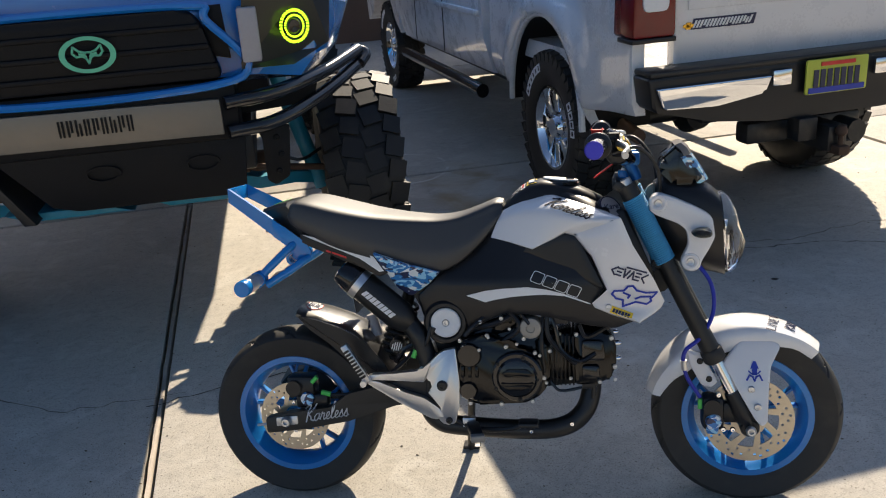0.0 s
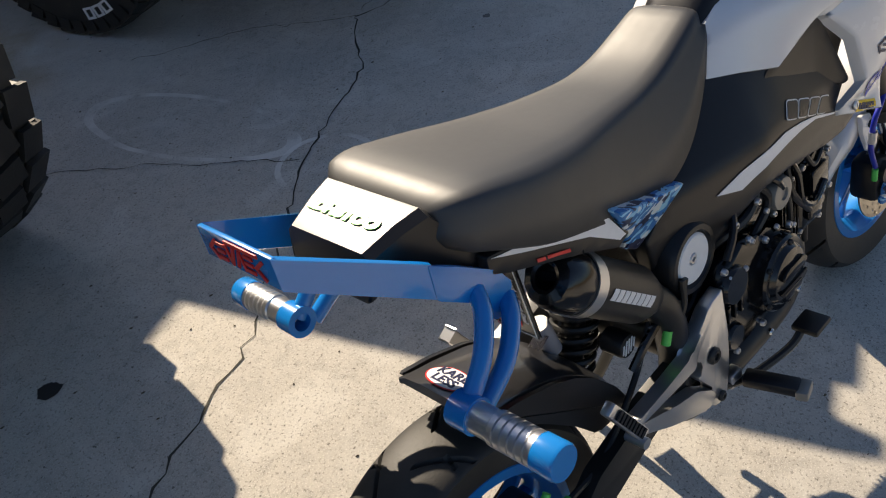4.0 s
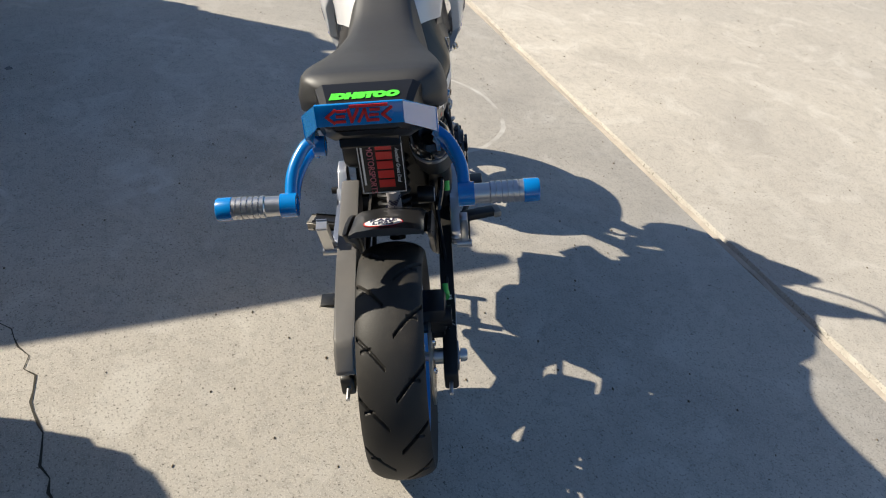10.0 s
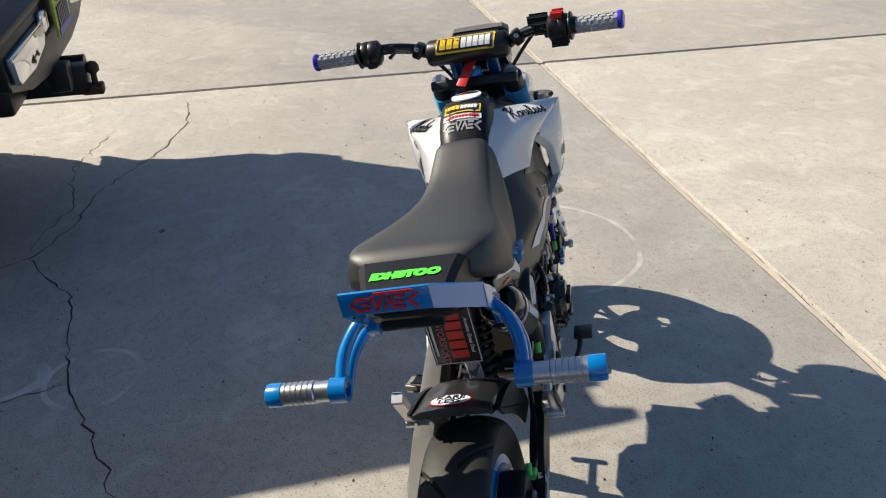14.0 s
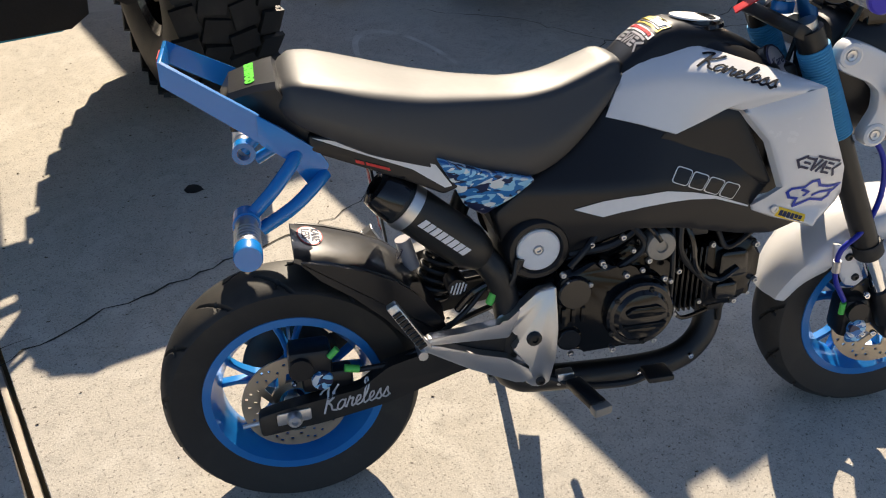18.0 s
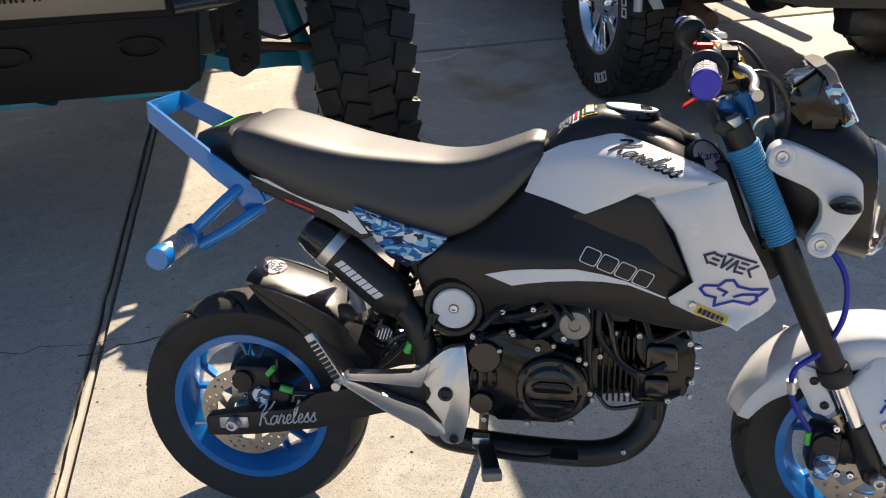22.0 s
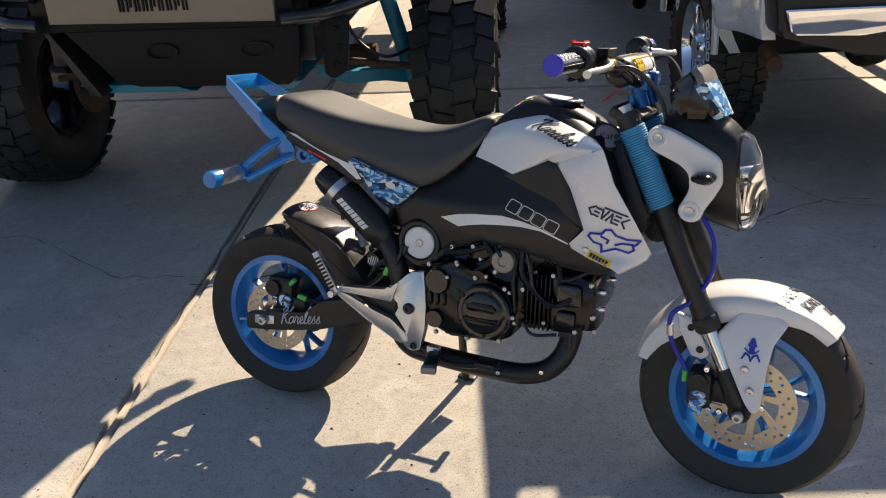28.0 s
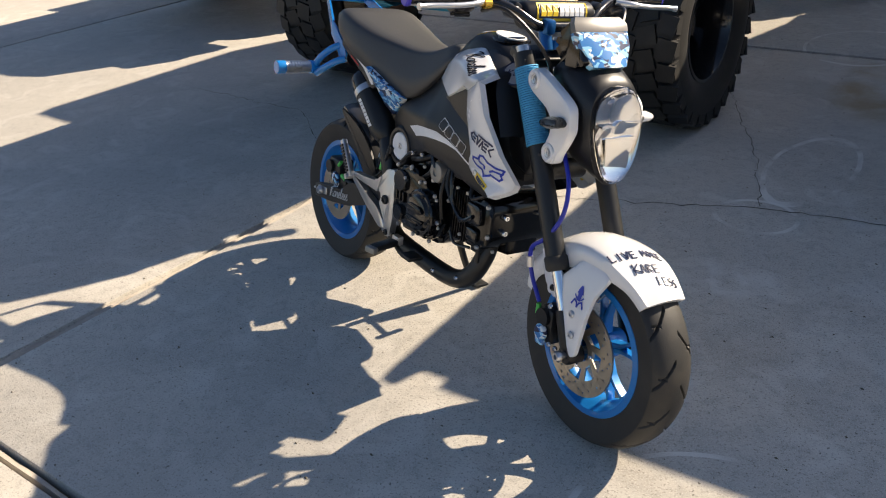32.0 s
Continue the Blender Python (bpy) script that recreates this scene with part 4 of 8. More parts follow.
for s in (1, -1):
    mir = lambda q: [(s * x, y, z) for x, y, z in q]
    for z0, z1, z2 in ((0.985, 0.995, 1.05), (0.89, 0.9, 1.0)):
        bm = bmesh.new()
        tube(bm, curve(mir([(0.4, 0.6, z0), (0.56, 0.66, z1), (0.74, 0.88, (z1 + z2) / 2 - 0.01), (0.9, 1.12, z2)]), 24), 0.024, 12)
        part("bumper_tube", bm, M_TUBE, B, "gloss black bent bumper tube")
    bm = bmesh.new()
    prism(bm, [(s * 0.42, 0.9), (s * 0.7, 0.92), (s * 0.72, 1.0), (s * 0.42, 0.98)], 0.84, 0.85)
    part("bumper_wing", bm, M_BUMP, B)
    bm = bmesh.new()
    tube(bm, curve(mir([(0.88, 1.13, 1.05), (0.93, 1.15, 1.03), (0.9, 1.1, 1.0)]), 10), 0.024, 10)
    part("tube_end", bm, M_TUBE, B)
    # suspension
    bm = bmesh.new()
    loft(bm, [[Vector((s * x, y + dy, z + dz)) for dy, dz in ((-0.05, -0.025), (0.05, -0.025), (0.05, 0.025), (-0.05, 0.025))] for x, y, z in ((0.3, 1.5, 0.52), (0.45, 1.42, 0.5), (0.6, 1.45, 0.5), (0.7, 1.55, 0.46), (0.8, 1.6, 0.42))])
    part("control_arm", bm, M_TURQ, B, "turquoise painted lower control arm")
    bm = bmesh.new()
    rod(bm, (s * 0.25, 1.36, 0.6), (s * 0.82, 1.4, 0.52), 0.014)
    rod(bm, (s * 0.25, 1.36, 0.6), (s * 0.42, 1.365, 0.58), 0.028)
    part("tie_rod", bm, M_RUST, B)
    bm = bmesh.new()
    rod(bm, (s * 0.72, 1.5, 0.42), (s * 0.56, 1.5, 1.0), 0.034)
    part("shock_absorber", bm, M_TURQ, B, "turquoise shock absorber")
    bm = bmesh.new()
    tube(bm, curve(mir([(0.45, 1.3, 0.9), (0.5, 1.28, 0.7), (0.62, 1.3, 0.6), (0.74, 1.4, 0.62)]), 16), 0.007, 8)
    part("brake_hose", bm, M_BLACK, B)
    bm = bmesh.new()
    lathe(bm, [(0.12, -0.02), (0.15, 0), (0.15, 0.02), (0.0001, 0.03)], pose(s * 0.8, 1.62, 0.46, 0, 0, 90 * s), 24)
    part("brake_drum", bm, M_RUST, B)
bm = bmesh.new()
box(bm, -0.3, 0.3, 1.35, 1.65, 0.56, 0.7, 0.04)
rod(bm, (-0.55, 1.55, 0.55), (0.55, 1.55, 0.55), 0.05)
part("differential", bm, M_RUST, B)
bm = bmesh.new()
prism(bm, [(-0.38, 0.66), (-0.06, 0.66), (0.04, 0.63), (-0.3, 0.63)], 0.72, 1.3, 0.005)
prism(bm, [(0.1, 0.655), (0.42, 0.66), (0.38, 0.63), (0.16, 0.63)], 0.72, 1.3, 0.005)
part("cross_member", bm, M_TURQ, B, "turquoise painted cross member")
bm = bmesh.new()
for s in (1, -1):
    box(bm, s * 0.42 - 0.05, s * 0.42 + 0.05, 0.75, 5.9, 0.72, 0.86, 0.01)
box(bm, -0.3, 0.3, 1.7, 3.4, 0.6, 0.85, 0.05)
part("chassis", bm, M_DARK, B)
bm = bmesh.new()
box(bm, -0.55, 0.55, 0.8, 2.0, 0.95, 1.3, 0.02)
part("engine_bay", bm, M_BUMP, B)
for s in (1, -1):
    for y in (1.62, 4.75):
        truck_tyre("wheel", B, pose(0.895 if s > 0 else -1.06, y, 0.44, 0, 0, 90 * s), 0.44, 0.335, 0.228, 28, M_GLOSS, 0.1, "aggressive black mud terrain tyre", "black wheel rim", spokes=6)

# white truck, tail towards the motorcycle
white_truck = root("pickup_truck", TR @ pose(2.335, 0.075, 0) @ pose(-0.8, 2.18, 0, 0, 0, 3.6) @ pose(0.8, -2.18, 0) @ Matrix.Diagonal((0.93, 1, 1, 1)), "white pickup truck with chrome rear bumper, parked tail first", "pickup truck")
W = white_truck


def bed_side(s):
    arch = [(2.18 + 0.5 * math.cos(a), 0.5 + 0.52 * math.sin(a)) for a in np.linspace(math.pi, 0, 16)]
    out = [(1.2, 0.66), (1.62, 0.62)] + [(1.66, 0.62)] + arch + [(2.72, 0.58), (3.1, 0.58), (3.1, 1.45), (2.3, 1.45), (1.2, 1.405)]
    bm = bmesh.new()
    n = len(out)
    rot = Matrix(((0, 1, 0, 0), (1, 0, 0, 0), (0, 0, 1, 0), (0, 0, 0, 1)))

    def wide(v, z):
        bulge = 0.05 * math.exp(-((math.hypot(v - 2.18, z - 0.5) - 0.56) / 0.1) ** 2) if z > 0.45 else 0
        return 0.93 + bulge - 0.05 * max(0, (z - 1.15) / 0.23) ** 2 - 0.05 * max(0, (0.75 - z) / 0.2) ** 2

    panel(bm, out, wide, 1, 0.012, 0.05, 0.05)
    for v in bm.verts:
        v.co = Vector((s * v.co.y, v.co.x, v.co.z))
    return part("bed_side", bm, M_TWHITE, W, "white painted bed side with wheel arch", angle=30)


for s in (-1, 1):
    bs = bed_side(s)
    bm = bmesh.new()
    n = 18
    tube(bm, [(s * 0.945, 2.18 + 0.5 * math.cos(math.pi * i / n), 0.5 + 0.52 * math.sin(math.pi * i / n)) for i in range(n + 1)], 0.018, 8)
    part("arch_lip", bm, M_TWHITE, bs)
    bm = bmesh.new()
    n = 16
    rg = []
    for xx in (0.55, 0.93):
        rg.append([Vector((s * xx, 2.18 + 0.49 * math.cos(math.pi * i / n), 0.5 + 0.51 * math.sin(math.pi * i / n))) for i in range(n + 1)])
    loft(bm, rg, closed=False, caps=False)
    part("wheel_well", bm, M_BUMP, bs)
    # lower body and cab
    bm = bmesh.new()
    loft(bm, [[Vector((s * x, v, z)) for x, z in ((0.8, 0.56), (0.9, 0.58), (0.96, 0.8), (0.97, 1.05), (0.93, 1.38), (0.8, 1.38))] for v in (3.14, 3.5, 5.3, 5.6)])
    part("door_side", bm, M_TWHITE, W, "white painted cab doors", angle=25)
    for v0 in (4.05, 4.9):
        bm = bmesh.new()
        box(bm, s * 0.972 - 0.003, s * 0.972 + 0.003, v0, v0 + 0.008, 0.62, 1.36)
        part("door_gap", bm, M_BLACK, W)
    bm = bmesh.new()
    box(bm, s * 0.975 - 0.012, s * 0.975 + 0.012, 3.2, 5.25, 0.93, 0.965, 0.006)
    part("side_moulding", bm, M_TWHITE, W)
    bm = bmesh.new()
    rod(bm, (s * 0.98, 3.15, 0.47), (s * 0.98, 5.3, 0.47), 0.045, 14)
    part("step_bar", bm, M_GLOSS, W, "dark tube side step")
    # front fender
    bm = bmesh.new()
    loft(bm, [[Vector((s * x, v, z)) for x, z in ((0.6, zb), (0.95, zb), (0.97, 1.0), (0.92, 1.3), (0.7, 1.36))] for v, zb in ((5.6, 0.6), (5.8, 0.7), (6.0, 0.95), (6.3, 1.0), (6.6, 0.95), (6.82, 0.7), (7.1, 0.6))])
    part("front_fender", bm, M_TWHITE, W, angle=30)
    # tail lamp
    bm = bmesh.new()
    prism(bm, round_poly([(0.735, 0.985), (0.945, 0.985), (0.935, 1.31), (0.735, 1.31)], 0.02), 1.165, 1.35, 0.012, m=Matrix.Diagonal((s, 1, 1, 1)))
    tl = part("tail_light", bm, M_TAIL, W, "red tail light with clear reverse lens")
    bm = bmesh.new()
    prism(bm, round_poly([(0.775, 1.09), (0.9, 1.09), (0.9, 1.19), (0.775, 1.19)], 0.03), 1.155, 1.17, 0.004, m=Matrix.Diagonal((s, 1, 1, 1)))
    part("reverse_lens", bm, M_STICKER, tl, "clear white reverse lens")
    bm = bmesh.new()
    box(bm, min(s * 0.735, s * 0.95), max(s * 0.735, s * 0.95), 1.16, 1.3, 0.965, 0.985, 0.004)
    part("lamp_trim", bm, M_BLACK, tl)
    for v in (2.18, 6.3):
        truck_tyre("wheel", W, pose(s * 0.785, v, 0.415, 0, 0, 90 * s), 0.415, 0.27, 0.215, 40, M_CHROME, 0.55, "black all terrain tyre with raised white sidewall marks", "polished aluminium wheel rim", True)
bm = bmesh.new()
loft(bm, side_loop([(3.12, [(0.86, 1.36), (0.84, 1.4), (0.7, 1.5)]), (3.3, [(0.86, 1.38), (0.74, 1.86), (0.66, 1.9)]), (4.9, [(0.86, 1.38), (0.74, 1.88), (0.66, 1.92)]), (5.3, [(0.88, 1.36), (0.78, 1.7), (0.7, 1.72)]), (5.7, [(0.88, 1.34), (0.84, 1.4), (0.8, 1.41)])], 0))
part("cab_roof", bm, M_TWHITE, W, angle=28)
bm = bmesh.new()
box(bm, -0.6, 0.6, 5.6, 7.1, 0.75, 1.33, 0.06)
box(bm, -0.92, 0.92, 5.6, 7.12, 1.05, 1.34, 0.06)
part("hood", bm, M_TWHITE, W)
bm = bmesh.new()
box(bm, -0.88, 0.88, 1.27, 3.12, 0.75, 0.85)
box(bm, -0.9, -0.8, 1.25, 3.1, 1.2, 1.3, 0.01)
box(bm, 0.8, 0.9, 1.25, 3.1, 1.2, 1.3, 0.01)
part("bed_floor", bm, M_TWHITE, W)
bm = bmesh.new()
prism(bm, round_poly([(-0.725, 0.845), (0.725, 0.845), (0.725, 1.375), (-0.725, 1.375)], 0.02), 1.2, 1.26, 0.012)
tg = part("tailgate", bm, M_TWHITE, W, "white painted tailgate")
bm = bmesh.new()
box(bm, -0.66, 0.66, 1.192, 1.2, 1.08, 1.21, 0.004)
part("gate_pressing", bm, M_TWHITE, tg)
shapes("gold_badge", [rect(-0.025, 0.025, -0.007, 0.007, 0.3), rect(-0.012, 0.012, -0.014, 0.014, 0.2)], pose(-0.655, 1.197, 1.015, 90, 0, 0), M_GOLD, tg, label="small gold badge shape", depth=0.003)
shapes("model_badge", [rect(-0.16, 0.16, -0.022, 0.022, 0.3)], pose(-0.475, 1.198, 1.02, 90, 0, 0), M_NAVY, tg, label="dark badge strip with silver marks", depth=0.002)
shapes("badge_mark", glyph_bars(9, 0.3, 0.03, 0.3, 4, 0.2), pose(-0.478, 1.195, 1.02, 90, 0, 0), M_STICKER, tg, depth=0.002)
lettering("drive_badge", "4X4", 0.09, pose(-0.942, 1.53, 1.24, 90, 0, -90), M_GREYST, W, 0.2, 1.2, depth=0.002, bold=0.002, label="grey 4X4 sticker on the bed side")
# rear bumper
bm = bmesh.new()
prism(bm, round_poly([(-0.93, 0.84), (-0.2, 0.845), (0.2, 0.845), (0.93, 0.84), (0.9, 0.7), (0.6, 0.63), (0.3, 0.6), (-0.3, 0.6), (-0.6, 0.63), (-0.9, 0.7)], 0.02), 1.06, 1.2, 0.012)
bp = part("rear_bumper", bm, M_BLACK, W, "black rear bumper with step pad")
for s in (-1, 1):
    bm = bmesh.new()
    prism(bm, round_poly([(s * 0.86, 0.71), (s * 0.9, 0.8), (s * 0.32, 0.8), (s * 0.36, 0.73), (s * 0.6, 0.7)], 0.015), 1.035, 1.06, 0.008)
    part("chrome_face", bm, M_CHROME, bp, "chrome bumper face")
    bm = bmesh.new()
    box(bm, s * 0.27 - 0.05, s * 0.27 + 0.05, 1.035, 1.06, 0.75, 0.82, 0.01)
    part("chrome_end", bm, M_CHROME, bp)
bm = bmesh.new()
box(bm, -0.92, 0.92, 1.05, 1.2, 0.84, 0.865, 0.008)
part("step_pad", bm, M_MATTE, bp)
bm = bmesh.new()
prism(bm, round_poly([(-0.162, 0.7), (0.162, 0.7), (0.162, 0.845), (-0.162, 0.845)], 0.01), 1.02, 1.03, 0.001)
np_ = part("number_plate", bm, mat("plate_green_yellow", (0.5, 0.55, 0.06), 0.4, var=0.15, scale=6), bp, "yellow green number plate with dark bars")
shapes("plate_bar", [rect(-0.125 + i * 0.036, -0.1 + i * 0.036, -0.038, 0.038) for i in range(7)], pose(0.0, 1.017, 0.765, 90, 0, 0), M_NAVY, np_, depth=0.002)
shapes("plate_top_bar", [rect(-0.09, 0.09, -0.008, 0.008)], pose(0.0, 1.017, 0.825, 90, 0, 0), M_RED, np_, depth=0.002)
shapes("plate_base", [rect(-0.148, 0.148, -0.012, 0.012)], pose(0.0, 1.017, 0.716, 90, 0, 0), M_INK, np_, depth=0.0015)
bm = bmesh.new()
box(bm, -0.05, 0.05, 0.98, 1.4, 0.45, 0.56, 0.006)
box(bm, -0.32, 0.32, 1.2, 1.3, 0.46, 0.56, 0.02)
rod(bm, (0.12, 1.0, 0.52), (0.12, 1.12, 0.52), 0.05)
box(bm, -0.18, -0.08, 1.02, 1.1, 0.5, 0.6, 0.006)
part("hitch_receiver", bm, M_DARK, W)
bm = bmesh.new()
box(bm, -0.025, 0.025, 0.99, 1.1, 0.48, 0.53, 0.004)
box(bm, -0.03, 0.03, 0.93, 1.01, 0.44, 0.48, 0.006)
rod(bm, (0, 0.96, 0.47), (0, 0.96, 0.52), 0.012)
lathe(bm, [(0.0001, 0.03), (0.018, 0.024), (0.026, 0.01), (0.026, -0.008), (0.014, -0.02)], pose(0, 0.96, 0.54, 90, 0, 0), 20)
part("tow_ball", bm, M_RUST, W, "rusty ball mount with tow ball")
bm = bmesh.new()
for s in (1, -1):
    box(bm, s * 0.45 - 0.05, s * 0.45 + 0.05, 1.3, 6.9, 0.56, 0.7, 0.01)
rod(bm, (-0.7, 2.18, 0.415), (0.7, 2.18, 0.415), 0.05)
lathe(bm, [(0.0001, -0.12), (0.09, -0.1), (0.13, 0), (0.09, 0.1), (0.0001, 0.12)], pose(0, 2.18, 0.415), 20)
# plain unseen slabs added under the floor to keep sun off the ground
box(bm, -0.78, 0.78, 2.75, 6.9, 0.5, 0.6, 0.02)
box(bm, -0.5, 0.5, 1.35, 2.75, 0.62, 0.74, 0.02)
part("chassis", bm, M_DARK, W)
bm = bmesh.new()
rod(bm, (-0.55, 2.6, 0.52), (-0.75, 1.45, 0.5), 0.035)
part("exhaust_pipe", bm, M_RUST, W)

# a third parked vehicle, seen only by its front corner
third = root("pickup_truck", TR @ pose(-3.42, 2.03, 0), "white pickup truck with a chrome front bumper, parked", "pickup truck")
Q = third
bm = bmesh.new()
loft(bm, side_loop([(0.12, [(0.82, 0.78), (0.9, 0.84), (0.88, 1.1), (0.7, 1.18)]), (0.35, [(0.92, 0.72), (0.97, 0.84), (0.94, 1.14), (0.8, 1.24)]), (1.7, [(0.92, 0.66), (0.97, 0.84), (0.95, 1.18), (0.84, 1.3)]), (5.4, [(0.92, 0.66), (0.97, 0.84), (0.95, 1.2), (0.84, 1.34)])], 0))
part("body", bm, M_TWHITE, Q, angle=28)
bm = bmesh.new()
loft(bm, side_loop([(1.6, [(0.84, 1.28), (0.8, 1.3)]), (2.2, [(0.82, 1.3), (0.68, 1.8)]), (3.8, [(0.82, 1.3), (0.68, 1.82)]), (4.0, [(0.82, 1.3), (0.78, 1.36)])], 0))
part("cab_roof", bm, M_TWHITE, Q, angle=28)
bm = bmesh.new()
prism(bm, round_poly([(-0.97, 0.5), (0.97, 0.5), (0.98, 0.74), (-0.98, 0.74)], 0.03), 0.0, 0.14, 0.025, seg=3)
fb = part("front_bumper", bm, M_CHROME, Q, "chrome front bumper")
bm = bmesh.new()
prism(bm, round_poly([(-0.6, 0.54), (0.6, 0.54), (0.55, 0.68), (-0.55, 0.68)], 0.03), -0.008, 0.02, 0.006)
part("bumper_inset", bm, M_CHROME, fb)
bm = bmesh.new()
prism(bm, round_poly([(-0.9, 0.34), (0.9, 0.34), (0.95, 0.5), (-0.95, 0.5)], 0.03), 0.06, 0.2, 0.02)
part("air_dam", bm, M_BLACK, Q, "black plastic air dam")
bm = bmesh.new()
box(bm, -0.55, 0.55, 0.09, 0.14, 0.82, 1.08, 0.01)
part("grille", bm, M_BLACK, Q)
for s in (-1, 1):
    bm = bmesh.new()
    box(bm, s * 0.73 - 0.13, s * 0.73 + 0.13, 0.1, 0.3, 0.9, 1.08, 0.02)
    part("headlight", bm, M_CHROME, Q)
    for v in (0.95, 4.5):
        truck_tyre("wheel", Q, pose(s * 0.82, v, 0.38, 0, 0, 90 * s), 0.38, 0.25, 0.2, 40, M_SILVER, 0.5, "black road tyre", "silver wheel rim")

# ---- the motorcycle: its own x runs forward, y to its left, z up; it leans on its side stand ----
BIKE = pose(0, 0.004, 0, 0, 0, 2.2) @ pose(0, 0, 0, -11, 0, 0)
bike = root("motorcycle", BIKE, "small white and black motorcycle with blue wheels leaning on its stand", "motorcycle")
K = bike
# the fork and bars are turned a little
AX = Vector((0.265, 0, -0.615)).normalized()
STEER = Matrix.Translation((0.935, 0, 0.85)) @ Matrix.Rotation(radians(3.5), 4, AX) @ Matrix.Translation((-0.935, 0, -0.85))


def moto_tyre(name, parent, r, w, rim_r, label):
    """A street tyre with a round crown and cut grooves."""
    na, nc = 600, 110
    bm = bmesh.new()
    rings = []
    for i in range(na):
        a = 2 * math.pi * i / na
        ring = []
        for j in range(nc + 1):
            t = -1 + 2 * j / nc
            ang = t * 1.75
            y = w / 2 * math.sin(max(-math.pi / 2, min(math.pi / 2, ang * 0.93))) * (1 if abs(ang * 0.93) < math.pi / 2 else 1)
            crown = r - (r - rim_r - 0.05) * (1 - math.cos(min(abs(ang) * 0.9, 1.57))) * 1.0
            if abs(t) > 0.8:
                f = (abs(t) - 0.8) / 0.2
                crown = crown + (rim_r - crown) * f
                y *= 1 - 0.28 * f
            q = abs(t) / 0.76
            if 0.06 < q < 1.0:
                side = 0 if t > 0 else 0.5
                ph = (i / na * 13 - 0.8 * q * (1.25 - 0.45 * q) + side) % 1.0
                cut = max(0.0, 1 - min(ph, 1 - ph) / 0.042)
                crown -= 0.0065 * min(1.0, cut * 2.2) * (0.1 < q < 0.97)
                ph2 = (i / na * 13 + q * 0.12 + side + 0.52) % 1.0
                cut = max(0.0, 1 - min(ph2, 1 - ph2) / 0.03)
                crown -= 0.004 * min(1.0, cut * 1.8) * (0.42 < q < 0.75)
            ring.append(Vector((crown * math.sin(a), y, crown * math.cos(a))))
        rings.append(ring)
    vs = [[bm.verts.new(p) for p in ring] for ring in rings]
    for i in range(na):
        a, b = vs[i], vs[(i + 1) % na]
        for j in range(nc):
            bm.faces.new((a[j], a[j + 1], b[j + 1], b[j]))
    return part(name, bm, M_RUBBER, parent, label, angle=30)


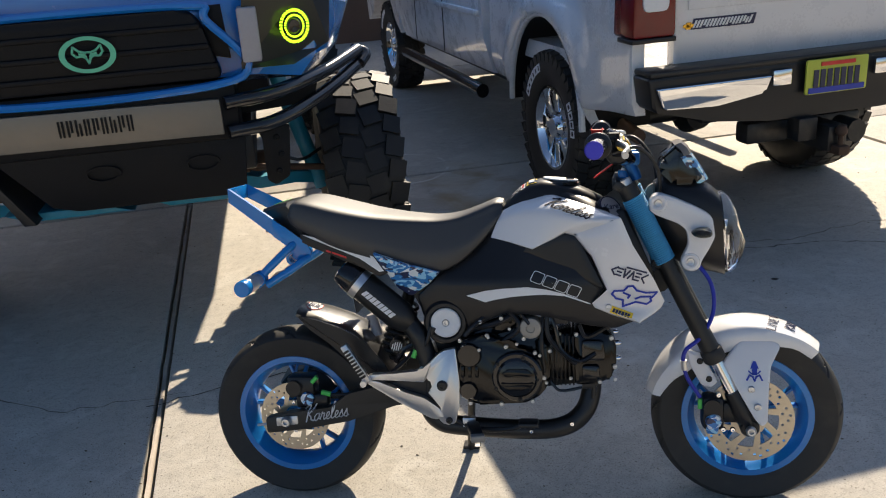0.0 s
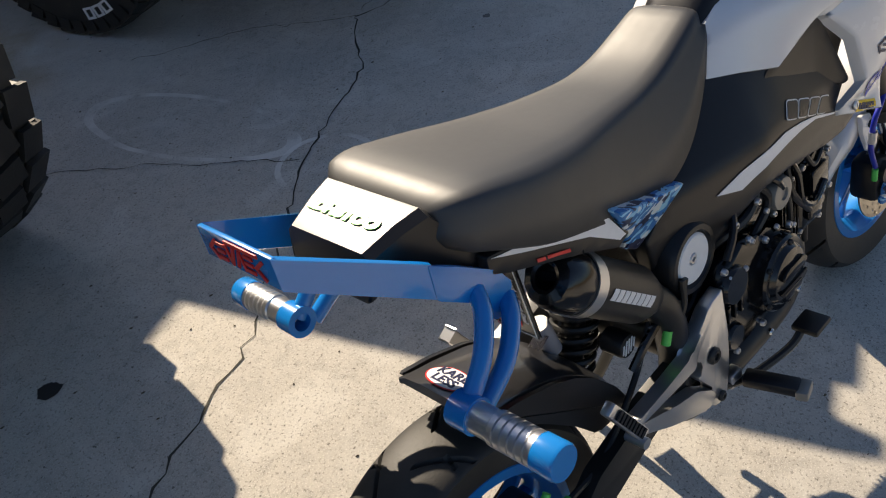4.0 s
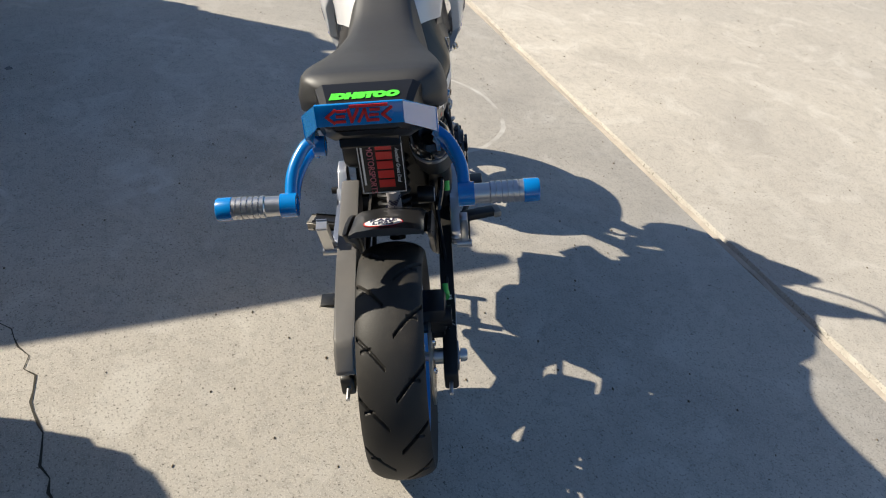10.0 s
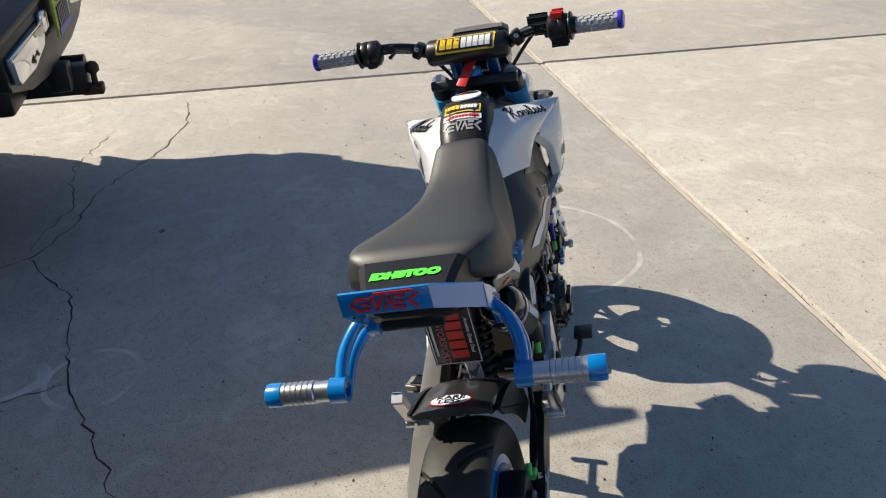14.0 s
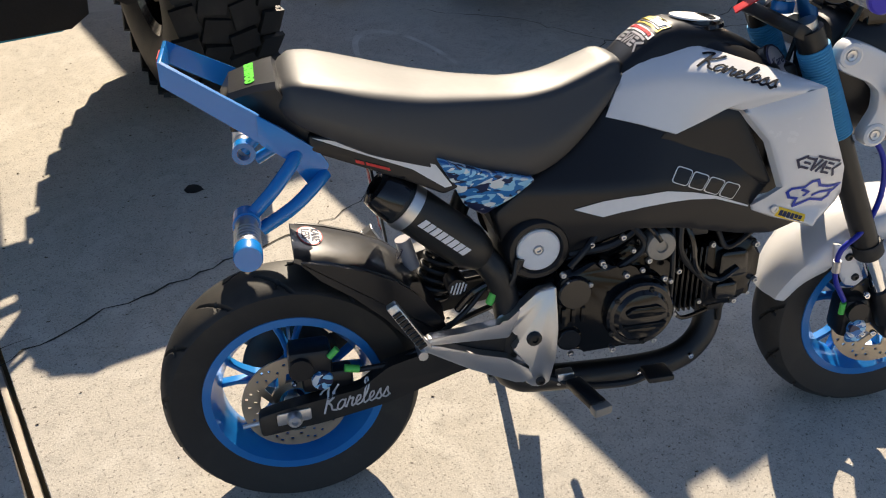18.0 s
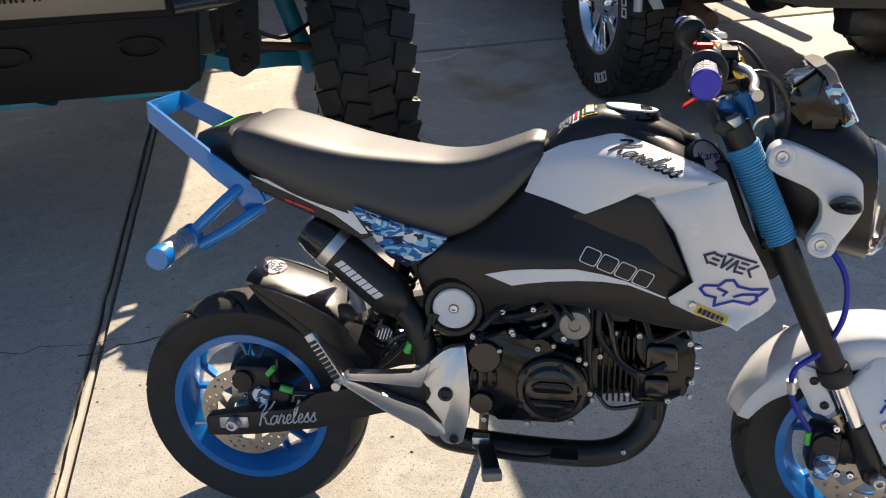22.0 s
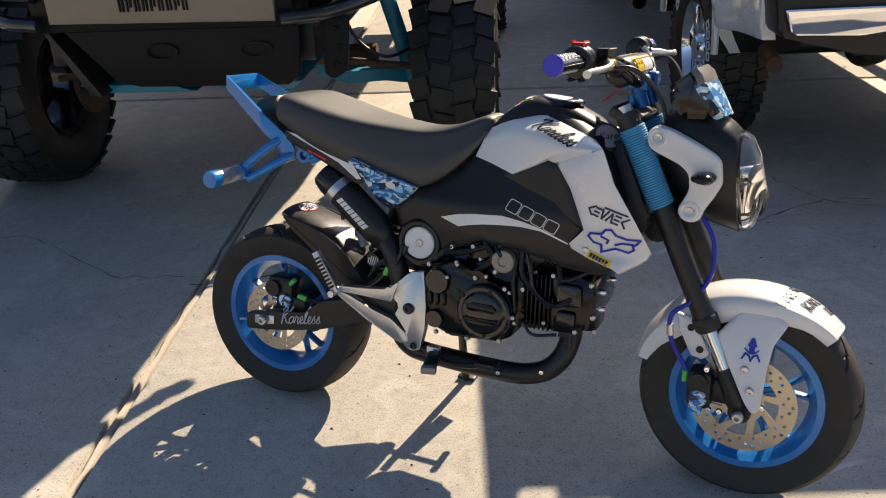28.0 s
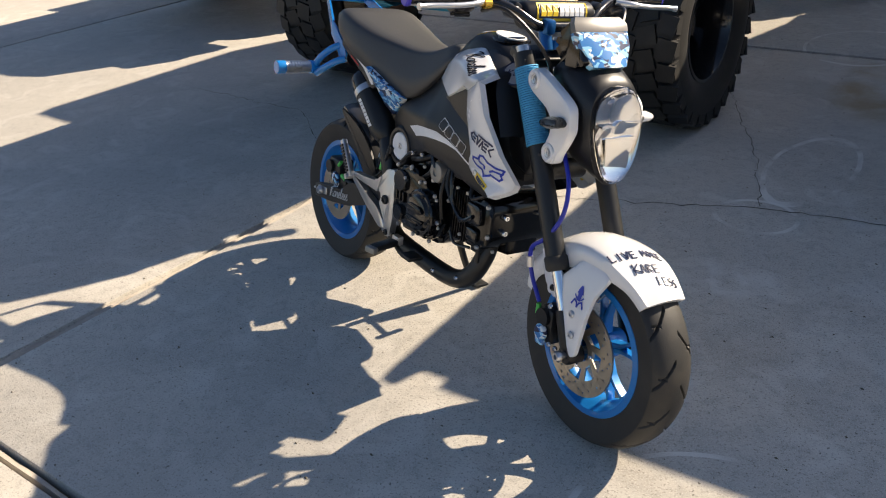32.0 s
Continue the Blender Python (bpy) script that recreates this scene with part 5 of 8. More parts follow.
def moto_wheel(name, at, r, w, hw, m, disc_r, spoke_label):
    """A cast wheel of five split spokes with its tyre, disc and bolts."""
    bm = bmesh.new()
    prof = [(0.149, -hw), (0.164, -hw), (0.167, -hw + 0.006), (0.160, -hw + 0.012), (0.15, -hw + 0.02), (0.138, -0.012), (0.138, 0.012), (0.15, hw - 0.02), (0.160, hw - 0.012), (0.167, hw - 0.006), (0.164, hw), (0.149, hw), (0.143, hw - 0.012), (0.13, 0.014), (0.13, -0.014), (0.143, -hw + 0.012)]
    lathe(bm, prof, None, 72, True)
    wh = part(name, bm, M_RIM, K, "blue painted cast wheel rim", m=m @ Matrix.Translation(at))
    moto_tyre("tyre", wh, r, w, 0.158, "black street tyre with angled grooves")
    bm = bmesh.new()
    lathe(bm, [(0.016, -0.05), (0.03, -0.05), (0.036, -0.03), (0.036, 0.03), (0.03, 0.05), (0.016, 0.05)], None, 32, True)
    part("hub", bm, M_RIM, wh)
    bm = bmesh.new()
    for s in (-1, 1):
        loft(bm, [[Vector((x * 0.5 + s * off, y * 1.0, z)) for x, y in ((-wd, -dp), (wd, -dp), (wd, dp), (-wd, dp))] for z, off, wd, dp in ((0.03, 0.006, 0.014, 0.015), (0.075, 0.006, 0.011, 0.012), (0.1, 0.013, 0.009, 0.011), (0.136, 0.028, 0.01, 0.011))])
    bmesh.ops.bevel(bm, geom=bm.edges, offset=0.002, segments=1, affect="EDGES")
    sp = part("spoke", bm, M_RIM, wh, spoke_label)
    for i in range(1, 5):
        twin(sp, "spoke", wh, pose(0, 0, 0, 0, 72 * i, 0))
    # brake disc with drilled holes and carrier windows
    yd = -0.066
    inner = disc_r * 0.66
    bm = bmesh.new()
    n, rows = 90, 7
    rr = np.linspace(inner, disc_r, rows)
    grid = [[[bm.verts.new((q * math.sin(2 * math.pi * i / n), y, q * math.cos(2 * math.pi * i / n))) for q in rr] for i in range(n)] for y in (yd - 0.002, yd + 0.002)]
    hole = lambda i, j: (i % 5 == 2 and j == 3) or (i % 5 == 4 and j == 1) or (i % 10 == 0 and j == 4)
    for s in (0, 1):
        for i in range(n):
            for j in range(rows - 1):
                if not hole(i, j):
                    g = grid[s]
                    bm.faces.new((g[i][j], g[i][j + 1], g[(i + 1) % n][j + 1], g[(i + 1) % n][j]))
    for i in range(n):
        for j in (0, rows - 1):
            bm.faces.new((grid[0][i][j], grid[1][i][j], grid[1][(i + 1) % n][j], grid[0][(i + 1) % n][j]))
    disc = part("brake_disc", bm, M_DISC, wh, "drilled steel brake disc", angle=20)
    for i in range(1):
        a = 2 * math.pi * i / 8
        b2 = a + 0.5
        bm = bmesh.new()
        prism(bm, [(0.035 * math.sin(a - 0.2), 0.035 * math.cos(a - 0.2)), (0.035 * math.sin(a + 0.25), 0.035 * math.cos(a + 0.25)), ((inner + 0.003) * math.sin(b2 + 0.12), (inner + 0.003) * math.cos(b2 + 0.12)), ((inner + 0.003) * math.sin(b2 - 0.12), (inner + 0.003) * math.cos(b2 - 0.12))], yd - 0.0018, yd + 0.0018)
    ca = part("carrier_arm", bm, M_DISC, disc)
    for i in range(1, 8):
        twin(ca, "carrier_arm", disc, pose(0, 0, 0, 0, 45 * i, 0))
    bm = bmesh.new()
    lathe(bm, [(0.03, yd - 0.002), (0.045, yd - 0.002), (0.045, yd + 0.006), (0.03, yd + 0.006)], None, 32, True)
    part("disc_carrier", bm, M_DISC, disc)
    bm = bmesh.new()
    bolt(bm, (0, yd - 0.002, 0.04), 0.006, 0.005)
    db = part("disc_bolt", bm, M_CHROME, wh)
    for i in range(1, 4):
        twin(db, "disc_bolt", wh, pose(0, 0, 0, 0, 90 * i, 0))
    bm = bmesh.new()
    rod(bm, (0, -0.01, 0.135), (0, -0.035, 0.112), 0.0035, 8)
    part("valve_stem", bm, M_CHROME, wh)
    return wh


rear = moto_wheel("rear_wheel", (0.006, 0, 0.2375), 0.2375, 0.128, 0.05, Matrix.Identity(4), 0.096, "blue cast spoke")
front = moto_wheel("front_wheel", (1.208, 0, 0.24), 0.24, 0.114, 0.045, STEER, 0.112, "blue cast spoke")

# ---- rear end ----
bm = bmesh.new()
rod(bm, (0, -0.128, 0.2435), (0, 0.13, 0.2435), 0.009)
rod(bm, (0, -0.095, 0.2435), (0, -0.07, 0.2435), 0.016)
bolt(bm, (0, -0.122, 0.2435), 0.014, 0.014)
part("rear_axle", bm, M_SILVER, K)
for s in (-1, 1):
    bm = bmesh.new()
    prism(bm, round_poly([(-0.062, 0.25), (-0.06, 0.205), (0.05, 0.22), (0.17, 0.243), (0.3, 0.288), (0.42, 0.305), (0.43, 0.37), (0.3, 0.352), (0.17, 0.318), (0.12, 0.28), (0.0, 0.262)], 0.01), s * 0.088, s * 0.116, 0.005)
    arm = part("swing_arm", bm, M_MATTE, K, "black box section swing arm")
    bm = bmesh.new()
    prism(bm, round_poly([(-0.03, 0.228), (0.03, 0.234), (0.03, 0.258), (-0.03, 0.252)], 0.004), s * 0.116, s * 0.1195, 0.001)
    part("axle_plate", bm, M_SILVER, arm)
    bm = bmesh.new()
    rod(bm, (-0.055, s * 0.101, 0.228), (-0.09, s * 0.101, 0.224), 0.004, 8)
    part("chain_adjuster", bm, M_SILVER, arm)
    if s < 0:
        shapes("arm_lettering", script("Kareless", 0.0185), pose(0.108, -0.2, 0.266, 90, 0, 0) @ pose(0, 0, 0, 0, 0, 9), M_STICKER, arm, onto=arm, label="white script sticker reading Kareless")
bm = bmesh.new()
rod(bm, (0.43, -0.11, 0.34), (0.43, 0.11, 0.34), 0.025)
part("swing_arm_pivot", bm, M_DARK, K)
# chain guard and sprocket on the left
bm = bmesh.new()
prism(bm, round_poly([(0.36, 0.46), (0.12, 0.40), (-0.05, 0.335), (-0.085, 0.28), (-0.06, 0.268), (0.12, 0.325), (0.36, 0.39)], 0.012), 0.078, 0.118, 0.006)
part("chain_guard", bm, M_GUARD, K, "grey worn plastic chain guard")
bm = bmesh.new()
lathe(bm, [(0.03, 0.062), (0.088, 0.062), (0.092, 0.065), (0.088, 0.068), (0.03, 0.068)], Matrix.Translation((0.006, 0, 0.2375)), 60, True)
part("sprocket", bm, M_DARK, K)
bm = bmesh.new()
tube(bm, [(0.0, 0.065, 0.334), (0.44, 0.065, 0.375)], 0.006, 6)
tube(bm, [(0.0, 0.065, 0.153), (0.44, 0.065, 0.315)], 0.006, 6)
part("drive_chain", bm, M_DARK, K)
# rear brake caliper
bm = bmesh.new()
box(bm, 0.0, 0.075, -0.1, -0.045, 0.3, 0.36, 0.01)
box(bm, 0.02, 0.11, -0.095, -0.06, 0.27, 0.31, 0.008)
rod(bm, (0.02, -0.11, 0.33), (0.02, -0.05, 0.33), 0.021)
cal = part("brake_caliper", bm, M_BLACK, K, "black brake caliper")
bm = bmesh.new()
lathe(bm, [(0.0001, -0.004), (0.017, -0.004), (0.019, 0), (0.019, 0.004)], Matrix.Translation((0.055, -0.102, 0.3)), 20)
part("caliper_cap", bm, M_CAMO, cal, "camouflage wrapped caliper cap")
bm = bmesh.new()
rod(bm, (0.095, -0.1, 0.318), (0.12, -0.1, 0.312), 0.007, 10)
rod(bm, (0.07, -0.1, 0.345), (0.085, -0.1, 0.36), 0.006, 10)
part("bleed_cap", bm, M_NEON, cal, "neon green rubber cap")
bm = bmesh.new()
tube(bm, curve([(0.12, -0.1, 0.31), (0.2, -0.1, 0.32), (0.3, -0.09, 0.38), (0.36, -0.08, 0.44)], 20), 0.005, 8)
part("rear_brake_hose", bm, M_BLACK, K)

# hugger fender
HUG_X = [0.03, 0.06, 0.09, 0.15, 0.195, 0.23, 0.266, 0.284]
HUG_Z = [0.533, 0.526, 0.518, 0.497, 0.475, 0.446, 0.4, 0.368]
HUG_T = [0, 0.08, 0.16, 0.36, 0.52, 0.66, 0.86, 1.0]
bm = bmesh.new()
rings = []
for i in range(15):
    t = i / 14
    tx = float(np.interp(t, HUG_T, HUG_X))
    tz = float(np.interp(t, HUG_T, HUG_Z))
    a = math.atan2(tz - 0.2375, tx - 0.008)
    rr = math.hypot(tz - 0.2375, tx - 0.008)
    halfw = 0.07 + 0.008 * t
    drop = 0.014 + 0.04 * min(1, t * 2.2)
    ring = []
    for yy, dr in ((-1.0, drop), (-1.0, drop * 0.4), (-0.96, 0.006), (-0.8, 0.0), (-0.3, -0.004), (0.3, -0.004), (0.8, 0.0), (0.96, 0.006), (1.0, drop * 0.4), (1.0, drop)):
        q = rr - dr
        ring.append(Vector((0.008 + q * math.cos(a), yy * halfw, 0.2375 + q * math.sin(a))))
    for yy, dr in ((0.94, drop), (0.94, 0.012), (-0.94, 0.012), (-0.94, drop)):
        q = rr - dr
        ring.append(Vector((0.008 + q * math.cos(a), yy * halfw, 0.2375 + q * math.sin(a))))
    rings.append(ring)
loft(bm, rings)
hug = part("rear_fender", bm, M_HUG, K, "black plastic rear fender", angle=30)
bm = bmesh.new()
prism(bm, round_poly([(0.036, 0.524), (0.09, 0.512), (0.15, 0.491), (0.195, 0.467), (0.23, 0.438), (0.268, 0.392), (0.3, 0.335), (0.215, 0.345), (0.175, 0.395), (0.12, 0.448), (0.07, 0.485)], 0.008), -0.083, -0.076, 0.003)
fsd = part("fender_side", bm, M_BLACK, hug, "matte black fender side plate")
twin(fsd, "fender_side", hug, Matrix.Translation((0, 0.159, 0)))
md = Matrix.Translation((0.068, 0.006, 0.56)) @ Matrix(((0, 1, 0, 0), (-1, 0, 0, 0), (0, 0, 1, 0), (0, 0, 0, 1))) @ pose(0, 0, 0, -12, 0, 0)
shapes("oval_border", [ellipse(0, 0, 0.038, 0.0225)], md, M_RED, hug, onto=hug, label="red edged oval sticker")
shapes("oval_sticker", [ellipse(0, 0, 0.0355, 0.0205)], md, M_STICKER, hug, onto=hug, depth=0.0012)
lettering("oval_word", "KARE", 0.0205, md @ Matrix.Translation((0, 0.0085, 0)), M_NAVY, hug, 0, 1.05, onto=hug, depth=0.002, bold=0.0005)
lettering("oval_word", "LESS", 0.0205, md @ Matrix.Translation((0, -0.0085, 0)), M_NAVY, hug, 0, 1.05, onto=hug, depth=0.002, bold=0.0005)

# shock absorber
bm = bmesh.new()
a, b = Vector((0.335, 0, 0.58)), Vector((0.26, 0, 0.36))
d = (b - a)
tube(bm, [a + d * (0.2 + 0.7 * t / 160) + 0.032 * (math.cos(t * 0.36) * Vector((0, 1, 0)) + math.sin(t * 0.36) * Vector((0.946, 0, -0.32))) for t in range(161)], 0.0055, 8)
part("shock_spring", bm, M_MATTE, K)
bm = bmesh.new()
rod(bm, a, b, 0.018)
part("shock_body", bm, M_DARK, K)
bm = bmesh.new()
rod(bm, (0.238, -0.004, 0.45), (0.222, -0.004, 0.508), 0.0145, 20)
sock = part("reservoir_sock", bm, M_GREYST, K, "white patterned cloth sock on the reservoir")
shapes("sock_word", glyph_bars(4, 0.022, 0.03, 0.3, 3, 0.2), pose(0.2145, -0.004, 0.48, 75, 0, -90) , M_NAVY, sock, depth=0.001)

# licence board behind the seat
mp = Matrix.Translation((0.18, 0.008, 0.588)) @ pose(0, 0, 0, 98, 0, -90) @ Matrix.Diagonal((0.87, 0.76, 1, 1))
bm = bmesh.new()
box(bm, -0.052, 0.052, -0.09, 0.09, -0.002, 0.002, 0.001, m=mp)
lp = part("dealer_board", bm, M_BLACK, K, "black board with red and white writing")
shapes("board_edge", [rect(-0.05, -0.048, -0.088, 0.088), rect(0.048, 0.05, -0.088, 0.088), rect(-0.05, 0.05, -0.088, -0.086), rect(-0.05, 0.05, 0.086, 0.088)], mp @ Matrix.Translation((0, 0, 0.003)), M_STICKER, lp)
turn = mp @ pose(0, 0, 0.0035, 0, 0, -90)
lettering("board_word", "MOTORSPORTS", 0.02, turn @ Matrix.Translation((0.012, -0.024, 0)), mat("pink_sticker", (0.7, 0.2, 0.25), 0.4), lp, 0, 1.1)
lettering("board_word", "Another Great Deal", 0.012, turn @ Matrix.Translation((0.0, 0.037, 0)), M_STICKER, lp, 0.3, 1.1)
shapes("board_mark", glyph_bars(5, 0.15, 0.036, 0.0, 5, 0.24), turn @ Matrix.Translation((0.0, 0.008, 0)), M_RED, lp, label="large red block marks")
shapes("board_mark", [rect(-0.06, 0.06, -0.0022, 0.0022)], turn @ Matrix.Translation((0.0, -0.041, 0)), M_STICKER, lp)
bm = bmesh.new()
prism(bm, [(0.17, 0.69), (0.24, 0.69), (0.24, 0.645), (0.18, 0.645)], -0.03, 0.03, 0.004)
part("board_bracket", bm, M_BLACK, K)

# exhaust
EA, EB = Vector((0.166, -0.09, 0.655)), Vector((0.342, -0.092, 0.505))
ed = (EB - EA).normalized()
q = ed.to_track_quat("Y", "Z").to_matrix().to_4x4()
ME = Matrix.Translation(EA) @ q
L = (EB - EA).length
bm = bmesh.new()
lathe(bm, [(0.036, 0.045), (0.0405, 0.048), (0.0405, L - 0.03), (0.03, L), (0.02, L + 0.012)], ME, 40)
muf = part("muffler", bm, M_MATTE, K, "black exhaust silencer")
bm = bmesh.new()
lathe(bm, [(0.016, 0.03), (0.016, 0.004), (0.021, 0.002), (0.0335, 0.006), (0.037, 0.012), (0.0415, 0.036), (0.0415, 0.05), (0.03, 0.05)], ME, 12)
part("end_cap", bm, M_GLOSS, muf, "black domed end cap")
bm = bmesh.new()
lathe(bm, [(0.041, 0.056), (0.043, 0.056), (0.043, 0.076), (0.041, 0.076)], ME, 40, True)
box(bm, -0.006, 0.006, 0.058, 0.074, 0.038, 0.055, 0.002, m=ME)
part("strap", bm, M_SILVER, muf, "polished clamp strap")
nrm = Vector((0, -1, 0)) - ed * Vector((0, -1, 0)).dot(ed)
nrm.normalize()
mm = Matrix((ed, nrm.cross(ed), nrm)).transposed().to_4x4()
mm.translation = EA + ed * 0.14
shapes("silencer_mark", glyph_bars(8, 0.1, 0.016, 0.35, 9, 0.3), mm, M_STICKER, muf, onto=muf, label="row of white slanted marks")
bm = bmesh.new()
tube(bm, curve([EB, (0.372, -0.1, 0.46), (0.395, -0.095, 0.36), (0.385, -0.09, 0.28), (0.41, -0.085, 0.236), (0.47, -0.085, 0.222), (0.66, -0.08, 0.211), (0.745, -0.078, 0.224), (0.792, -0.07, 0.262), (0.81, -0.055, 0.315), (0.808, -0.04, 0.36)], 80), 0.0255, 16)
pipe = part("exhaust_pipe", bm, M_MATTE, K, "black wrapped exhaust header pipe")
bolts("shield_bolt", [(0.653, -0.104, 0.216), (0.758, -0.1, 0.236)], M_CHROME, pipe, 0.0065, 0.006)

# ---- seat and tail ----
xs = np.array([0.03, 0.04, 0.056, 0.084, 0.16, 0.25, 0.33, 0.42, 0.48, 0.54, 0.575, 0.592])
S = {"wt": [0.064, 0.092, 0.109, 0.12, 0.123, 0.107, 0.086, 0.071, 0.066, 0.062, 0.057, 0.047], "zt": [0.814, 0.826, 0.834, 0.835, 0.816, 0.794, 0.782, 0.7725, 0.78, 0.803, 0.817, 0.812],
     "ze": [0.812, 0.818, 0.824, 0.823, 0.797, 0.776, 0.763, 0.757, 0.762, 0.783, 0.8, 0.8], "zl": [0.79, 0.78, 0.77, 0.757, 0.717, 0.682, 0.652, 0.638, 0.662, 0.715, 0.76, 0.78], "wl": [0.085, 0.104, 0.119, 0.128, 0.13, 0.12, 0.109, 0.102, 0.096, 0.082, 0.068, 0.058]}
fx = np.concatenate([[0.03, 0.035, 0.041, 0.048, 0.057], np.linspace(0.07, 0.57, 36), [0.58, 0.587, 0.592]])


def sm(key):
    y = np.interp(fx, xs, S[key])
    for _ in range(3):
        y[5:-4] = (y[4:-5] + 2 * y[5:-4] + y[6:-3]) / 4
    return y


wt, zt, ze, zl, wl = (sm(k) for k in ("wt", "zt", "ze", "zl", "wl"))
bm = bmesh.new()
rings = []
for i, x in enumerate(fx):
    half = [(wl[i] * 0.9, zl[i] - 0.004), (wl[i], zl[i] + 0.004), (wl[i] * 0.6 + wt[i] * 0.44, (zl[i] + ze[i]) / 2), (wt[i] * 1.03, ze[i] - 0.01), (wt[i] * 1.0, ze[i]), (wt[i] * 0.95, ze[i] * 0.55 + zt[i] * 0.45), (wt[i] * 0.84, ze[i] * 0.22 + zt[i] * 0.78), (wt[i] * 0.6, ze[i] * 0.05 + zt[i] * 0.95), (wt[i] * 0.3, zt[i])]
    rings.append([Vector((x, -w, z)) for w, z in half] + [Vector((x, w, z)) for w, z in half[::-1]])
loft(bm, rings)
part("seat", bm, M_VINYL, K, "black textured vinyl seat", angle=70)
bm = bmesh.new()
rings = []
for x, w, z0, z1 in ((-0.055, 0.05, 0.775, 0.79), (-0.04, 0.07, 0.76, 0.811), (0.0, 0.08, 0.74, 0.823), (0.03, 0.088, 0.73, 0.828), (0.06, 0.095, 0.72, 0.79), (0.2, 0.1, 0.675, 0.72), (0.3, 0.1, 0.64, 0.68)):
    rings.append([Vector((x, -w, z0 + 0.01)), Vector((x, -w, z1 - 0.008)), Vector((x, -w * 0.86, z1)), Vector((x, w * 0.86, z1)), Vector((x, w, z1 - 0.008)), Vector((x, w, z0 + 0.01)), Vector((x, w * 0.8, z0)), Vector((x, -w * 0.8, z0))])
loft(bm, rings)
tail = part("tail_cover", bm, M_BLACK, K, "black plastic tail section", angle=30)
lettering("tail_lettering", "IDH8TOO", 0.0165, Matrix.Translation((-0.008, 0.004, 0.84)) @ Matrix(((0, 1, 0, 0), (-1, 0, 0, 0), (0, 0, 1, 0), (0, 0, 0, 1))), M_GREEN, tail, 0.15, 1.5, onto=tail, label="lime green block lettering", bold=0.0018)
bm = bmesh.new()
box(bm, -0.045, -0.03, -0.05, 0.05, 0.745, 0.772, 0.004)
part("tail_light", bm, M_GLOSS, tail, "smoked black tail light")
for s in (-1, 1):
    bm = bmesh.new()
    panel(bm, round_poly([(0.07, 0.752), (0.12, 0.742), (0.26, 0.695), (0.3, 0.645), (0.275, 0.635), (0.22, 0.662), (0.13, 0.7), (0.07, 0.725)], 0.006), lambda x, z: 0.112 + 0.03 * (x - 0.07), s, 0.004, 0.02, 0.015)
    tp = part("tail_panel", bm, M_BLACK, K, "black tail side panel with white stripe")
    mo = pose(0.18, s * 0.2, 0.7, 90, 0, 0) if s < 0 else pose(0.18, 0.2, 0.7, 90, 0, 180)
    f = -s
    sh = lambda pts: [(f * (x - 0.18) * 1.0, z - 0.7) for x, z in pts] if s < 0 else [(-(x - 0.18), z - 0.7) for x, z in pts]
    shapes("tail_stripe", [sh([(0.075, 0.748), (0.12, 0.737), (0.235, 0.697), (0.225, 0.684), (0.12, 0.728)]), sh([(0.235, 0.697), (0.262, 0.688), (0.288, 0.65), (0.276, 0.648), (0.225, 0.684)])], mo, M_STICKER, tp, onto=tp, label="white tapered stripe")
    shapes("red_mark", [sh([(0.137, 0.708), (0.15, 0.7035), (0.151, 0.698), (0.138, 0.7025)]), sh([(0.153, 0.7025), (0.19, 0.689), (0.191, 0.684), (0.154, 0.6975)])], mo, M_RED, tp, onto=tp, label="small red mark")
    bm = bmesh.new()
    panel(bm, round_poly([(0.262, 0.7), (0.34, 0.668), (0.43, 0.642), (0.4, 0.61), (0.35, 0.575), (0.315, 0.6), (0.29, 0.65)], 0.006), lambda x, z: 0.135 - 0.43 * max(0, 0.69 - z), s, 0.004, 0.02, 0.015)
    part("camo_panel", bm, M_CAMO, K, "blue and white camouflage side panel")

